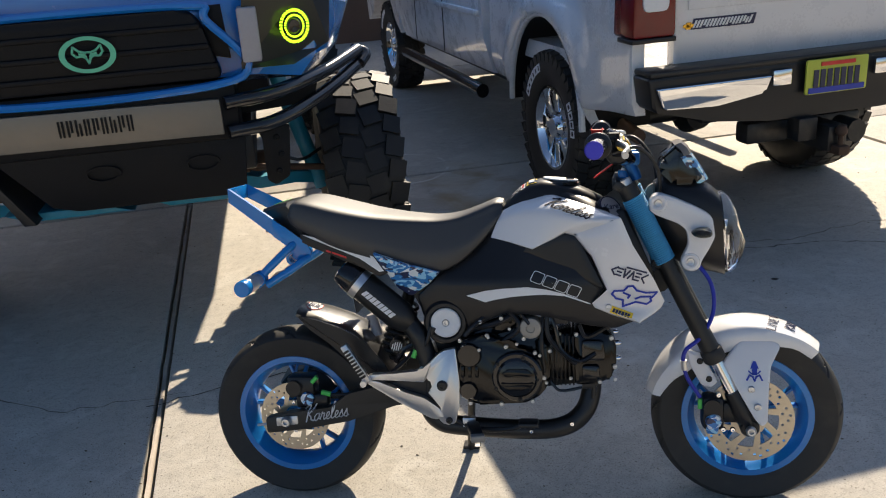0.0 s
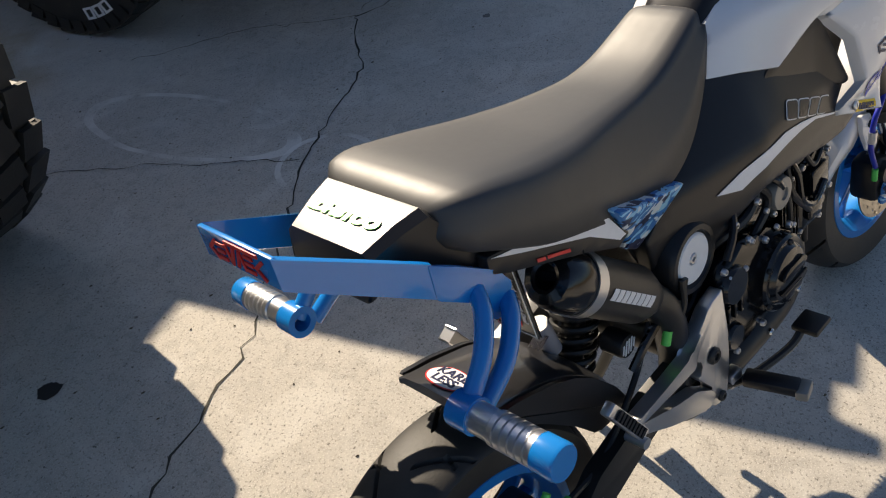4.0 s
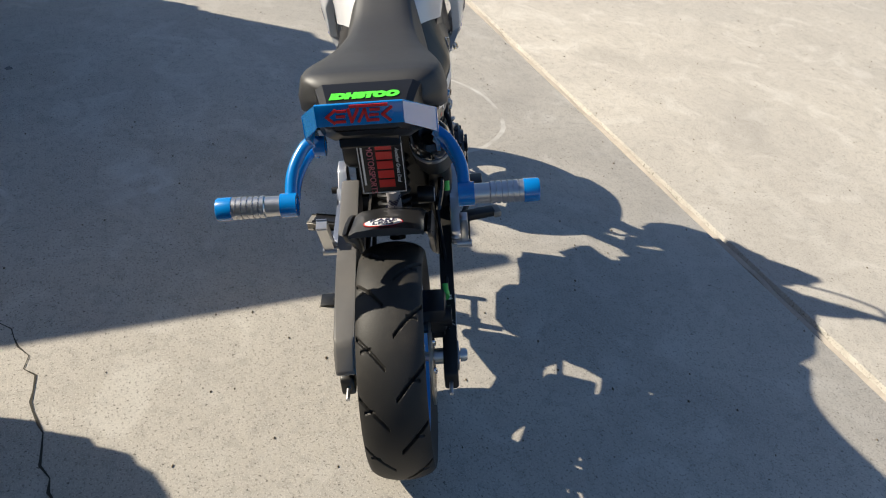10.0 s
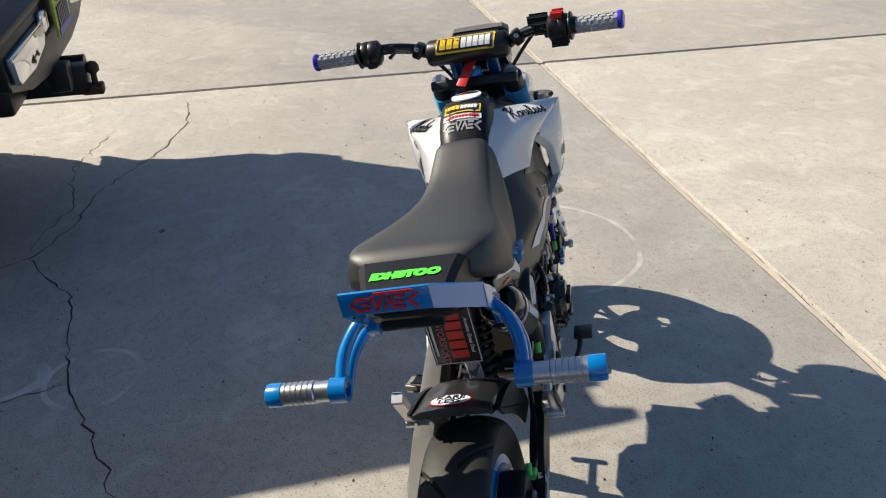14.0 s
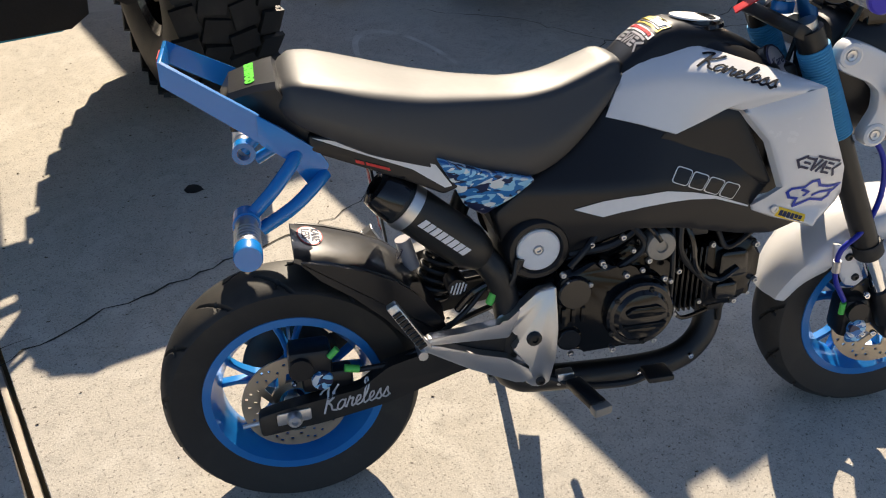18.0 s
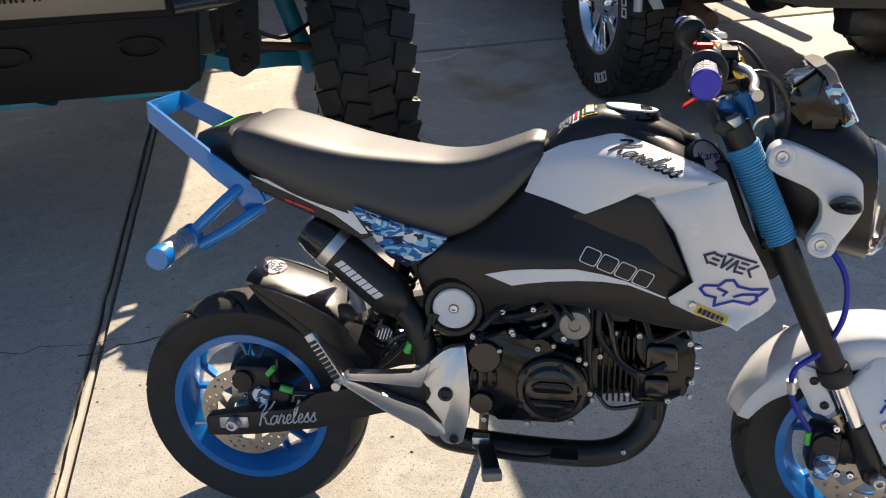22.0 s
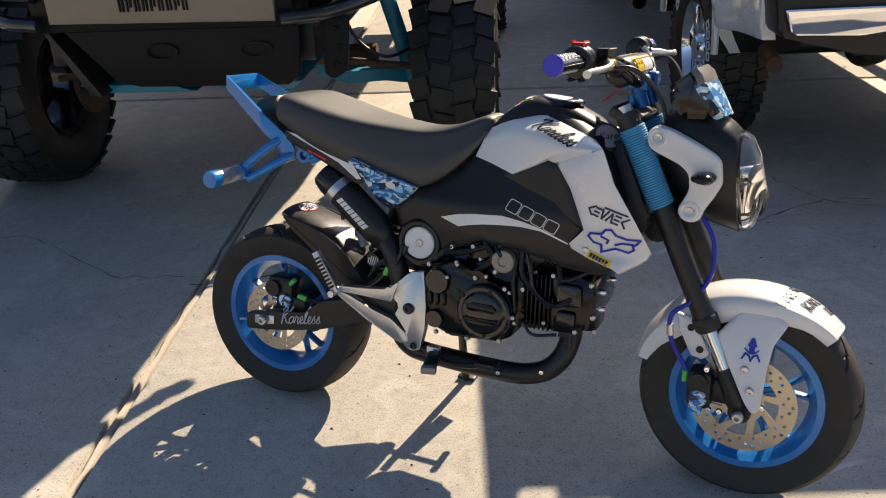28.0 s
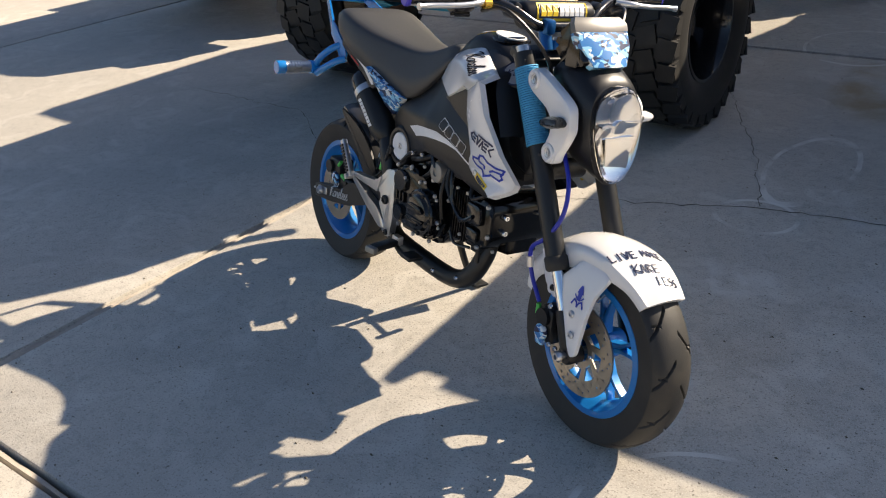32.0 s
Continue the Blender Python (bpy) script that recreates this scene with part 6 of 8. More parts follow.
# rear cage with stunt pegs
bm = bmesh.new()
box(bm, -0.134, -0.128, -0.066, 0.066, 0.831, 0.867, 0.0015)
cg = part("cage_plate", bm, M_BLUE, K, "blue painted steel rear plate")
shapes("plate_mark", angular(0.1, 0.021, 0.0042), pose(-0.1355, 0.0, 0.849, 90, 0, -90), M_RED, cg, label="row of angular red marks", depth=0.0008)
for s in (-1, 1):
    bm = bmesh.new()
    loft(bm, [[Vector(p) for p in ((-0.134, s * 0.066, z0), (-0.128, s * 0.064, z0), (-0.128, s * 0.064, z1), (-0.134, s * 0.066, z1))] if k == 0 else [Vector(p) for p in ((0.0, s * 0.112, z0), (0.002, s * 0.105, z0), (0.002, s * 0.105, z1), (0.0, s * 0.112, z1))] for k, (z0, z1) in enumerate(((0.831, 0.867), (0.745, 0.789)))])
    part("cage_corner", bm, M_BLUE, K)
    bm = bmesh.new()
    prism(bm, round_poly([(-0.004, 0.79), (0.03, 0.767), (0.082, 0.728), (0.098, 0.702), (0.082, 0.672), (0.064, 0.672), (0.036, 0.716), (-0.004, 0.746)], 0.004), s * 0.105, s * 0.112, 0.001)
    part("cage_side", bm, M_BLUE, K, "blue flat steel side rail")
    for dx, dz in ((0.0, 0.0), (0.04, -0.035)):
        bm = bmesh.new()
        tube(bm, curve([(0.05 + dx, s * 0.106, 0.722 + dz), (0.034 + dx * 0.9, s * 0.128, 0.707 + dz * 0.9), (0.004 + dx * 0.75, s * 0.146, 0.678 + dz * 0.75), (-0.034 + dx * 0.5, s * 0.15, 0.642 + dz * 0.5)], 18), 0.0108, 12)
        part("cage_tube", bm, M_BLUE, K)
    bm = bmesh.new()
    lathe(bm, [(0.012, 0.138), (0.021, 0.138), (0.021, 0.166), (0.012, 0.166)], Matrix.Translation((-0.035, 0, 0.64)) @ Matrix.Diagonal((1, s, 1, 1)), 24, True)
    part("peg_boss", bm, M_BLUE, K)
    bm = bmesh.new()
    prof = [(0.012, 0.164), (0.0175, 0.164), (0.0175, 0.192)]
    for k in range(6):
        y = 0.194 + k * 0.0098
        prof += [(0.0195, y), (0.0195, y + 0.007), (0.0175, y + 0.0076), (0.0175, y + 0.0092)]
    prof += [(0.0175, 0.254), (0.012, 0.254)]
    lathe(bm, prof, Matrix.Translation((-0.035, 0, 0.64)) @ Matrix.Diagonal((1, s, 1, 1)), 28)
    peg = part("stunt_peg", bm, M_SILVER, K, "knurled aluminium stunt peg with blue cap")
    bm = bmesh.new()
    lathe(bm, [(0.012, 0.25), (0.0205, 0.25), (0.0205, 0.274), (0.019, 0.277), (0.0001, 0.277)], Matrix.Translation((-0.035, 0, 0.64)) @ Matrix.Diagonal((1, s, 1, 1)), 28)
    part("peg_cap", bm, M_BLUE, peg, "blue plastic end cap")
bm = bmesh.new()
lathe(bm, [(0.009, 0.0), (0.018, 0.0), (0.018, 0.02), (0.009, 0.02)], Matrix.Translation((0.06, 0.09, 0.7)), 20, True)
part("cage_lug", bm, M_BLUE, K)

# ---- tank and body covers ----
bm = bmesh.new()
rings = []
for x, w, z in ((0.575, 0.05, 0.785), (0.6, 0.053, 0.811), (0.63, 0.055, 0.838), (0.66, 0.056, 0.857), (0.69, 0.057, 0.864), (0.73, 0.058, 0.86), (0.78, 0.058, 0.847), (0.82, 0.056, 0.828), (0.86, 0.053, 0.806), (0.9, 0.047, 0.775), (0.925, 0.042, 0.74)):
    half = [(w * 1.4, 0.55), (w * 1.3, z - 0.1), (w * 1.08, z - 0.042), (w * 0.98, z - 0.022), (w * 0.86, z - 0.008), (w * 0.5, z - 0.001), (w * 0.2, z)]
    rings.append([Vector((x, -a, c)) for a, c in half] + [Vector((x, a, c)) for a, c in half[::-1]])
loft(bm, rings)
tank = part("tank_cover", bm, M_BLACK, K, "black tank top cover", angle=50)
bm = bmesh.new()
lathe(bm, [(0.0001, 0.008), (0.033, 0.008), (0.036, 0.006), (0.037, 0.0), (0.048, 0.002), (0.05, -0.004)], pose(0.74, 0, 0.854, 90, 0, 0) @ pose(0, 0, 0, 0, 0, 0), 40)
fc = part("filler_cap", bm, M_GLOSS, K, "black ring with white round cap")
xf_m = pose(0.74, 0, 0.862, 0, 6, 0)
shapes("cap_sticker", [ellipse(0, 0, 0.045, 0.034)], xf_m, M_STICKER, fc, depth=0.0015, label="white oval sticker")
down = Matrix(((0, 1, 0, 0), (-1, 0, 0, 0), (0, 0, 1, 0), (0, 0, 0, 1)))
mk = Matrix.Translation((0.655, 0, 0.9)) @ down
shapes("tank_sticker", [rect(-0.04, 0.04, -0.013, 0.013)], mk @ Matrix.Translation((0, 0.012, 0)), M_YELLOW, tank, onto=tank, label="yellow and black sticker")
shapes("tank_sticker", [rect(-0.036, 0.036, -0.0095, 0.0095)], mk @ Matrix.Translation((0, 0.012, 0)), M_NAVY, tank, onto=tank, depth=0.0012)
shapes("sticker_mark", glyph_bars(3, 0.028, 0.013, 0.1, 2, 0.26), mk @ Matrix.Translation((-0.019, 0.012, 0)), M_YELLOW, tank, onto=tank, depth=0.002)
shapes("sticker_mark", glyph_bars(5, 0.038, 0.013, 0.1, 6, 0.26), mk @ Matrix.Translation((0.015, 0.012, 0)), M_STICKER, tank, onto=tank, depth=0.002)
shapes("tank_sticker", [rect(-0.042, 0.042, -0.0055, 0.0055)], mk @ Matrix.Translation((0, -0.011, 0)), M_STICKER, tank, onto=tank, label="pale sticker strip")
shapes("sticker_mark", glyph_bars(10, 0.075, 0.005, 0.1, 7, 0.3), mk @ Matrix.Translation((0, -0.011, 0)), M_RED, tank, onto=tank, depth=0.0012)
shapes("sticker_mark", angular(0.084, 0.015, 0.0034), mk @ Matrix.Translation((0, -0.031, 0)), M_GREYST, tank, onto=tank, label="row of grey angular marks")


def shroud_wide(x):
    return float(np.interp(x, [0.56, 0.62, 0.72, 0.8, 0.88, 0.93, 0.99], [0.118, 0.126, 0.15, 0.18, 0.196, 0.19, 0.16]))


def leg_depth(x, z):
    return shroud_wide(x) - float(np.interp(z, [0.5, 0.557, 0.64], [0.036, 0.024, 0.0]))


# the shroud's upper part: from the tank, over the crease, to its lower edge, at six stations from the seat forwards
MARK = [[(-1.0, 0.05), (-0.92, 0.3), (-0.5, 0.42), (-0.36, 0.78), (-0.14, 0.86), (0.06, 0.52), (0.5, 0.4), (0.98, 0.5), (0.86, 0.18), (0.74, -0.02), (0.8, -0.24), (0.62, -0.5), (0.1, -0.42), (-0.12, -0.62), (-0.42, -0.86), (-0.46, -0.36), (-0.78, -0.3), (-1.0, 0.05)], [(-0.5, 0.24), (-0.2, 0.08), (-0.26, -0.16)], [(0.72, 0.12), (0.3, 0.04), (0.08, -0.16)]]
SHROUD_STATIONS = (((0.592, 0.055, 0.79), (0.578, 0.066, 0.765), (0.561, 0.072, 0.724)),
                   ((0.641, 0.053, 0.815), (0.632, 0.092, 0.79), (0.61, 0.098, 0.716)),
                   ((0.702, 0.05, 0.833), (0.695, 0.118, 0.798), (0.667, 0.121, 0.701)),
                   ((0.757, 0.076, 0.819), (0.755, 0.143, 0.789), (0.715, 0.129, 0.725)),
                   ((0.805, 0.098, 0.804), (0.822, 0.176, 0.778), (0.748, 0.136, 0.744)),
                   ((0.849, 0.118, 0.791), (0.88, 0.19, 0.783), (0.772, 0.14, 0.738)))
# its leg: the rear and the front edge in x and z
LEG_REAR = ((0.812, 0.69), (0.848, 0.606), (0.83, 0.585), (0.812, 0.566), (0.818, 0.555), (0.86, 0.54), (0.92, 0.521))
LEG_FRONT = ((0.908, 0.715), (0.957, 0.632), (0.974, 0.596), (0.987, 0.568), (0.978, 0.551), (0.958, 0.537), (0.928, 0.52))


def along(pts, n):
    """n + 1 points spread evenly along a broken line."""
    pts = [Vector(p) for p in pts]
    run = np.cumsum([0] + [(b - a).length for a, b in zip(pts, pts[1:])])
    return [Vector([float(np.interp(t, run, [p[k] for p in pts])) for k in range(3)]) for t in np.linspace(0, run[-1], n + 1)]


def shroud(bm, s):
    """One moulded skin: a flat top that runs out from the tank, a rear cheek, and a leg folded down at the front."""
    across = 16
    cols = [along(c, across) for c in SHROUD_STATIONS]
    top = []
    for a, b in zip(cols, cols[1:]):
        top += [[p.lerp(q, k / 6) for p, q in zip(a, b)] for k in range(6)]
    top.append(cols[-1])
    fold = along(SHROUD_STATIONS[-1][1:], across)[::-1]
    rows = [fold]
    rear = [fold[0]] + [Vector((x, leg_depth(x, z) - d, z)) for (x, z), d in zip(LEG_REAR, (0.018, 0.012, 0.014, 0.018, 0.018, 0.014, 0.01))]
    front = [fold[-1]] + [Vector((x, leg_depth(x, z) - 0.004, z)) for x, z in LEG_FRONT]
    for k in range(len(rear) - 1):
        steps = 7 if k < 2 else 3
        for m in range(1, steps + 1):
            a, b = rear[k].lerp(rear[k + 1], m / steps), front[k].lerp(front[k + 1], m / steps)
            row = []
            for u in np.linspace(0, 1, across + 1):
                p = a.lerp(b, u)
                p.y += 0.01 * math.sin(math.pi * u) ** 0.6
                row.append(p)
            rows.append(row)
    for grid in (top, rows):
        vs = [[bm.verts.new((p.x, s * p.y, p.z)) for p in r] for r in grid]
        for r0, r1 in zip(vs, vs[1:]):
            for k in range(len(r0) - 1):
                bm.faces.new((r0[k], r0[k + 1], r1[k + 1], r1[k]))
    bmesh.ops.remove_doubles(bm, verts=bm.verts, dist=0.0012)
    for _ in range(6):
        bmesh.ops.smooth_vert(bm, verts=[v for v in bm.verts if not v.is_boundary], factor=0.5, use_axis_x=True, use_axis_y=True, use_axis_z=True)
    bmesh.ops.recalc_face_normals(bm, faces=bm.faces)
    edge = [e for e in bm.edges if e.is_boundary]
    for inward, down in ((0.0025, 0.0015), (0.016, 0.006)):
        geom = bmesh.ops.extrude_edge_only(bm, edges=edge)["geom"]
        for v in geom:
            if isinstance(v, bmesh.types.BMVert):
                v.co.y -= s * inward
                v.co.z -= down
        edge = [e for e in geom if isinstance(e, bmesh.types.BMEdge) and e.is_boundary]
    bmesh.ops.recalc_face_normals(bm, faces=bm.faces)


def black_depth(x, z):
    y = np.interp(z, [0.44, 0.5, 0.56, 0.62, 0.7, 0.76], [0.118, 0.132, 0.142, 0.142, 0.117, 0.096])
    return float(y - 0.2 * max(0, 0.6 - x) - 0.25 * max(0, 0.66 - x) * min(1, max(0, (z - 0.62) / 0.1)) - 0.006)


for s in (-1, 1):
    bm = bmesh.new()
    shroud(bm, s)
    wc = part("tank_shroud", bm, M_WHITE, K, "glossy white side shroud with stickers", angle=60)
    bm = bmesh.new()
    panel(bm, round_poly([(0.565, 0.742), (0.66, 0.712), (0.75, 0.742), (0.848, 0.606), (0.815, 0.562), (0.925, 0.518), (0.87, 0.495), (0.805, 0.503), (0.686, 0.53), (0.6, 0.54), (0.52, 0.5), (0.49, 0.47), (0.455, 0.455), (0.41, 0.465), (0.382, 0.51), (0.365, 0.575), (0.43, 0.637), (0.51, 0.69)], 0.01), black_depth, s, 0.006, 0.03, 0.014)
    sp = part("side_cover", bm, M_BLACK, K, "matte black side cover with white stripe")
    bm = bmesh.new()
    panel(bm, round_poly([(0.64, 0.692), (0.66, 0.711), (0.752, 0.742), (0.78, 0.732), (0.843, 0.606), (0.83, 0.6)], 0.008), lambda x, z: float(np.interp(x, [0.64, 0.77, 0.85], [0.113, 0.127, 0.15])), s, 0.008, 0.02, 0.012)
    part("knee_insert", bm, M_BLACK, K, "black recessed knee insert")
    mo = pose(0.7, s * 0.3, 0.6, 90, 0, 0) if s < 0 else pose(0.7, 0.3, 0.6, 90, 0, 180)
    sh = (lambda pts: [(x - 0.7, z - 0.6) for x, z in pts]) if s < 0 else (lambda pts: [(-(x - 0.7), z - 0.6) for x, z in pts])
    st_top = [(0.497, 0.582), (0.545, 0.596), (0.589, 0.603), (0.653, 0.607), (0.7, 0.6), (0.743, 0.589), (0.808, 0.564)]
    st_low = [(0.546, 0.567), (0.575, 0.575), (0.61, 0.582), (0.66, 0.586), (0.7, 0.587), (0.745, 0.583), (0.808, 0.561)]
    shapes("cover_stripe", [sh([st_top[i], st_top[i + 1], st_low[i + 1], st_low[i]]) for i in range(6)], mo, M_STICKER, sp, onto=sp, label="white tapered stripe")
    mx = (lambda x, z, a: pose(x, s * 0.3, z, 90, 0, 0) @ pose(0, 0, 0, 0, 0, a)) if s < 0 else (lambda x, z, a: pose(x, 0.3, z, 90, 0, 180) @ pose(0, 0, 0, 0, 0, -a))
    shapes("cover_mark", [round_poly(rect(-0.063 + k * 0.0318, -0.063 + k * 0.0318 + 0.0302, -0.0145, 0.0145, 0.12), 0.006) for k in range(4)], mx(0.724, 0.613, -21), M_STICKER, sp, onto=sp, label="row of outlined grey block marks")
    shapes("cover_mark_inner", [q for k in range(4) for q in (round_poly(rect(-0.063 + k * 0.0318 + 0.0018, -0.063 + k * 0.0318 + 0.0284, -0.0127, 0.0127, 0.12), 0.005),)], mx(0.724, 0.613, -21), M_BLACK, sp, onto=sp, depth=0.0014)
    ex, ez = Vector((-s * 0.09, -0.056, s * 0.022)).normalized(), Vector((0.15, s * 0.5, 1.0)).normalized()
    ey = ez.cross(ex).normalized()
    word = Matrix.Translation((0.762, s * 0.14, 0.85)) @ Matrix((ex, ey, ex.cross(ey))).transposed().to_4x4()
    shapes("shroud_lettering", script("Kareless", 0.0195), word, M_SCRIPT, wc, onto=wc, label="dark script sticker reading Kareless")
    shapes("shroud_mark", angular(0.088, 0.022, 0.0042), mx(0.9, 0.645, -18), M_NAVY, wc, onto=wc, label="row of angular navy marks")
    shapes("shroud_emblem", [q for line in MARK for q in stroke([(x * 0.054, y * 0.034) for x, y in line], 0.005)], mx(0.912, 0.585, -8), M_INK, wc, onto=wc, label="plain blue angular outline mark")
    shapes("shroud_sticker", [rect(-0.027, 0.027, -0.009, 0.009)], mx(0.882, 0.543, -20), M_YELLOW, wc, onto=wc, label="small yellow and black sticker")
    shapes("sticker_mark", glyph_bars(6, 0.044, 0.01, 0.1, 3, 0.3), mx(0.882, 0.543, -20), M_NAVY, wc, onto=wc, depth=0.0012)
    # black cover between the tank and the shroud's inner edge
    bm = bmesh.new()
    brim = [c[0] for c in SHROUD_STATIONS[1:]] + [(0.862, 0.125, 0.75), (0.9, 0.128, 0.66)]
    ridge = [(0.641, 0.035, 0.825), (0.702, 0.035, 0.84), (0.757, 0.045, 0.835), (0.805, 0.05, 0.82), (0.862, 0.046, 0.79), (0.9, 0.046, 0.74), (0.93, 0.046, 0.65)]
    loft(bm, [[Vector((a[0], s * a[1] * 0.98, a[2] - 0.005)).lerp(Vector((b[0], s * b[1], b[2])), u) + Vector((0, 0, 0.006 * math.sin(math.pi * u))) for u in np.linspace(0, 1, 6)] for a, b in zip(brim, ridge)], closed=False, caps=False)
    part("inner_cover", bm, M_BLACK, wc, "black inner cover", angle=60)
    bm = bmesh.new()
    bolt(bm, (0.851, s * 0.15, 0.557), 0.008, 0.004, (0, s, 0))
    part("shroud_screw", bm, M_SILVER, wc)
    # pivot boss with white cap
    bm = bmesh.new()
    lathe(bm, [(0.0001, 0.075), (0.03, 0.088), (0.044, 0.112), (0.052, 0.112), (0.058, 0.104), (0.062, 0.07)], Matrix.Translation((0.44, 0, 0.509)) @ Matrix.Diagonal((1, s, 1, 1)), 40)
    boss = part("pivot_boss", bm, M_BLACK, K)
    bm = bmesh.new()
    lathe(bm, [(0.008, 0.104), (0.01, 0.109), (0.036, 0.111), (0.039, 0.108), (0.039, 0.09), (0.008, 0.09)], Matrix.Translation((0.44, 0, 0.509)) @ Matrix.Diagonal((1, s, 1, 1)), 36)
    cap = part("pivot_cap", bm, M_STICKER, boss, "round white scuffed plastic cap")
    bm = bmesh.new()
    bolt(bm, (0.44, s * 0.104, 0.509), 0.009, 0.006, (0, s, 0))
    part("cap_bolt", bm, M_SILVER, cap)
# inner frame so that no light falls through
bm = bmesh.new()
prism(bm, [(0.3, 0.66), (0.58, 0.76), (0.85, 0.77), (0.9, 0.6), (0.85, 0.51), (0.6, 0.53), (0.47, 0.45), (0.4, 0.46), (0.36, 0.58)], -0.062, 0.062, 0.01)
part("frame", bm, M_MATTE, K, "black steel frame")
bm = bmesh.new()
prism(bm, [(0.36, 0.58), (0.4, 0.46), (0.44, 0.3), (0.49, 0.3), (0.5, 0.46)], -0.07, 0.07, 0.01)
part("frame_plate", bm, M_MATTE, K)
bm = bmesh.new()
prism(bm, round_poly([(0.84, 0.78), (0.9, 0.79), (0.97, 0.62), (0.95, 0.57), (0.88, 0.6)], 0.01), -0.075, 0.075, 0.008)
part("shroud_inner", bm, M_BLACK, K)
bm = bmesh.new()
MRS = Matrix.Translation((0.856, -0.064, 0.787)) @ Vector((-0.5, 0.62, -0.58)).to_track_quat("Y", "Z").to_matrix().to_4x4() @ Matrix.Translation((0, 0.088, 0))
lathe(bm, [(0.0001, -0.1), (0.03, -0.1), (0.033, -0.097), (0.033, -0.07)], MRS, 32)
rs = part("round_sticker_boss", bm, M_BLACK, K)
mr = MRS @ pose(0, -0.1012, 0, 90, 0, 0)
shapes("round_sticker", [ellipse(0, 0, 0.029, 0.029)], mr, M_GREYST, rs, label="round grey patterned sticker")
shapes("sticker_rim", [q for q in stroke(ellipse(0, 0, 0.0295, 0.0295, 32), 0.003)], mr, M_NAVY, rs, depth=0.0012)
lettering("sticker_word", "Kare", 0.022, mr, M_NAVY, rs, 0.3, 1.1, depth=0.0012)

# ---- engine ----
bm = bmesh.new()
prism(bm, round_poly([(0.47, 0.48), (0.6, 0.5), (0.7, 0.46), (0.705, 0.34), (0.66, 0.29), (0.5, 0.28), (0.46, 0.33)], 0.02), -0.09, 0.1, 0.01)
part("crankcase", bm, M_ENGINE, K, "black painted engine block")
bm = bmesh.new()
prism(bm, round_poly([(0.475, 0.47), (0.56, 0.485), (0.6, 0.45), (0.67, 0.44), (0.695, 0.37), (0.66, 0.305), (0.5, 0.3), (0.466, 0.345)], 0.025), -0.13, -0.088, 0.014, seg=3)
cc = part("clutch_cover", bm, M_ENGINE, K, "glossy black engine side cover")
bm = bmesh.new()
mc = Matrix.Translation((0.622, 0, 0.376))
lathe(bm, [(0.0001, -0.162), (0.03, -0.162), (0.046, -0.158), (0.052, -0.15), (0.06, -0.15), (0.064, -0.146), (0.066, -0.12)], mc, 48)
part("round_cover", bm, M_GLOSS, cc)
bm = bmesh.new()
for k in range(5):
    a = 2 * math.pi * k / 5 + 0.4
    bolt(bm, (0.616 + 0.056 * math.sin(a), -0.149, 0.375 + 0.056 * math.cos(a)), 0.005, 0.005)
    part("cover_screw", bm, M_DARK, cc)
    bm = bmesh.new()
prism(bm, [(0.59, 0.36), (0.645, 0.36), (0.637, 0.345), (0.6, 0.345)], -0.166, -0.16, 0.002)
part("cover_detail", bm, M_ENGINE, cc)
bm = bmesh.new()
lathe(bm, [(0.0001, -0.14), (0.028, -0.14), (0.032, -0.134), (0.032, -0.12)], Matrix.Translation((0.5, 0, 0.43)), 28)
part("cover_plug", bm, M_GLOSS, cc)
bm = bmesh.new()
lathe(bm, [(0.0001, -0.138), (0.02, -0.138), (0.023, -0.134), (0.023, -0.12)], Matrix.Translation((0.495, 0, 0.335)), 28)
part("cover_plug", bm, M_GLOSS, cc)
bt = bmesh.new()
bolt(bt, (0, 0, 0), 0.006, 0.007)
eb = part("engine_bolt", bt, M_SILVER, K, m=Matrix.Translation((0.478, -0.13, 0.468)))
for x, z, y in ((0.548, 0.482, -0.13), (0.595, 0.452, -0.13), (0.668, 0.436, -0.13), (0.69, 0.37, -0.13), (0.66, 0.308, -0.13), (0.58, 0.3, -0.13), (0.5, 0.302, -0.13), (0.53, 0.515, -0.12), (0.585, 0.525, -0.125), (0.64, 0.47, -0.12), (0.705, 0.435, -0.11)):
    twin(eb, "engine_bolt", K, Matrix.Translation((x, y, z)))
bm = bmesh.new()
prism(bm, [(0.555, 0.47), (0.6, 0.48), (0.68, 0.53), (0.66, 0.55), (0.56, 0.52)], -0.1, 0.06, 0.008)
part("engine_mount", bm, M_ENGINE, K)
bm = bmesh.new()
lathe(bm, [(0.0001, -0.128), (0.01, -0.128), (0.011, -0.132), (0.018, -0.132), (0.026, -0.13), (0.028, -0.124), (0.028, -0.1)], Matrix.Translation((0.658, 0, 0.498)), 32)
part("throttle_cap", bm, M_DULL, K, "dull grey round throttle body cap")
for a, b2, c2, r in (((0.60, -0.11, 0.545), (0.63, -0.12, 0.5), (0.58, -0.118, 0.455), 0.007), ((0.7, -0.11, 0.54), (0.705, -0.12, 0.47), (0.77, -0.115, 0.4), 0.006), ((0.69, -0.1, 0.54), (0.685, -0.125, 0.46), (0.69, -0.12, 0.38), 0.005), ((0.5, -0.1, 0.49), (0.57, -0.12, 0.51), (0.64, -0.1, 0.54), 0.008), ((0.36, -0.09, 0.45), (0.42, -0.1, 0.42), (0.48, -0.09, 0.44), 0.007)):
    bm = bmesh.new()
    tube(bm, curve([a, b2, c2], 14), r, 8)
    part("engine_hose", bm, M_BLACK, K)
bm = bmesh.new()
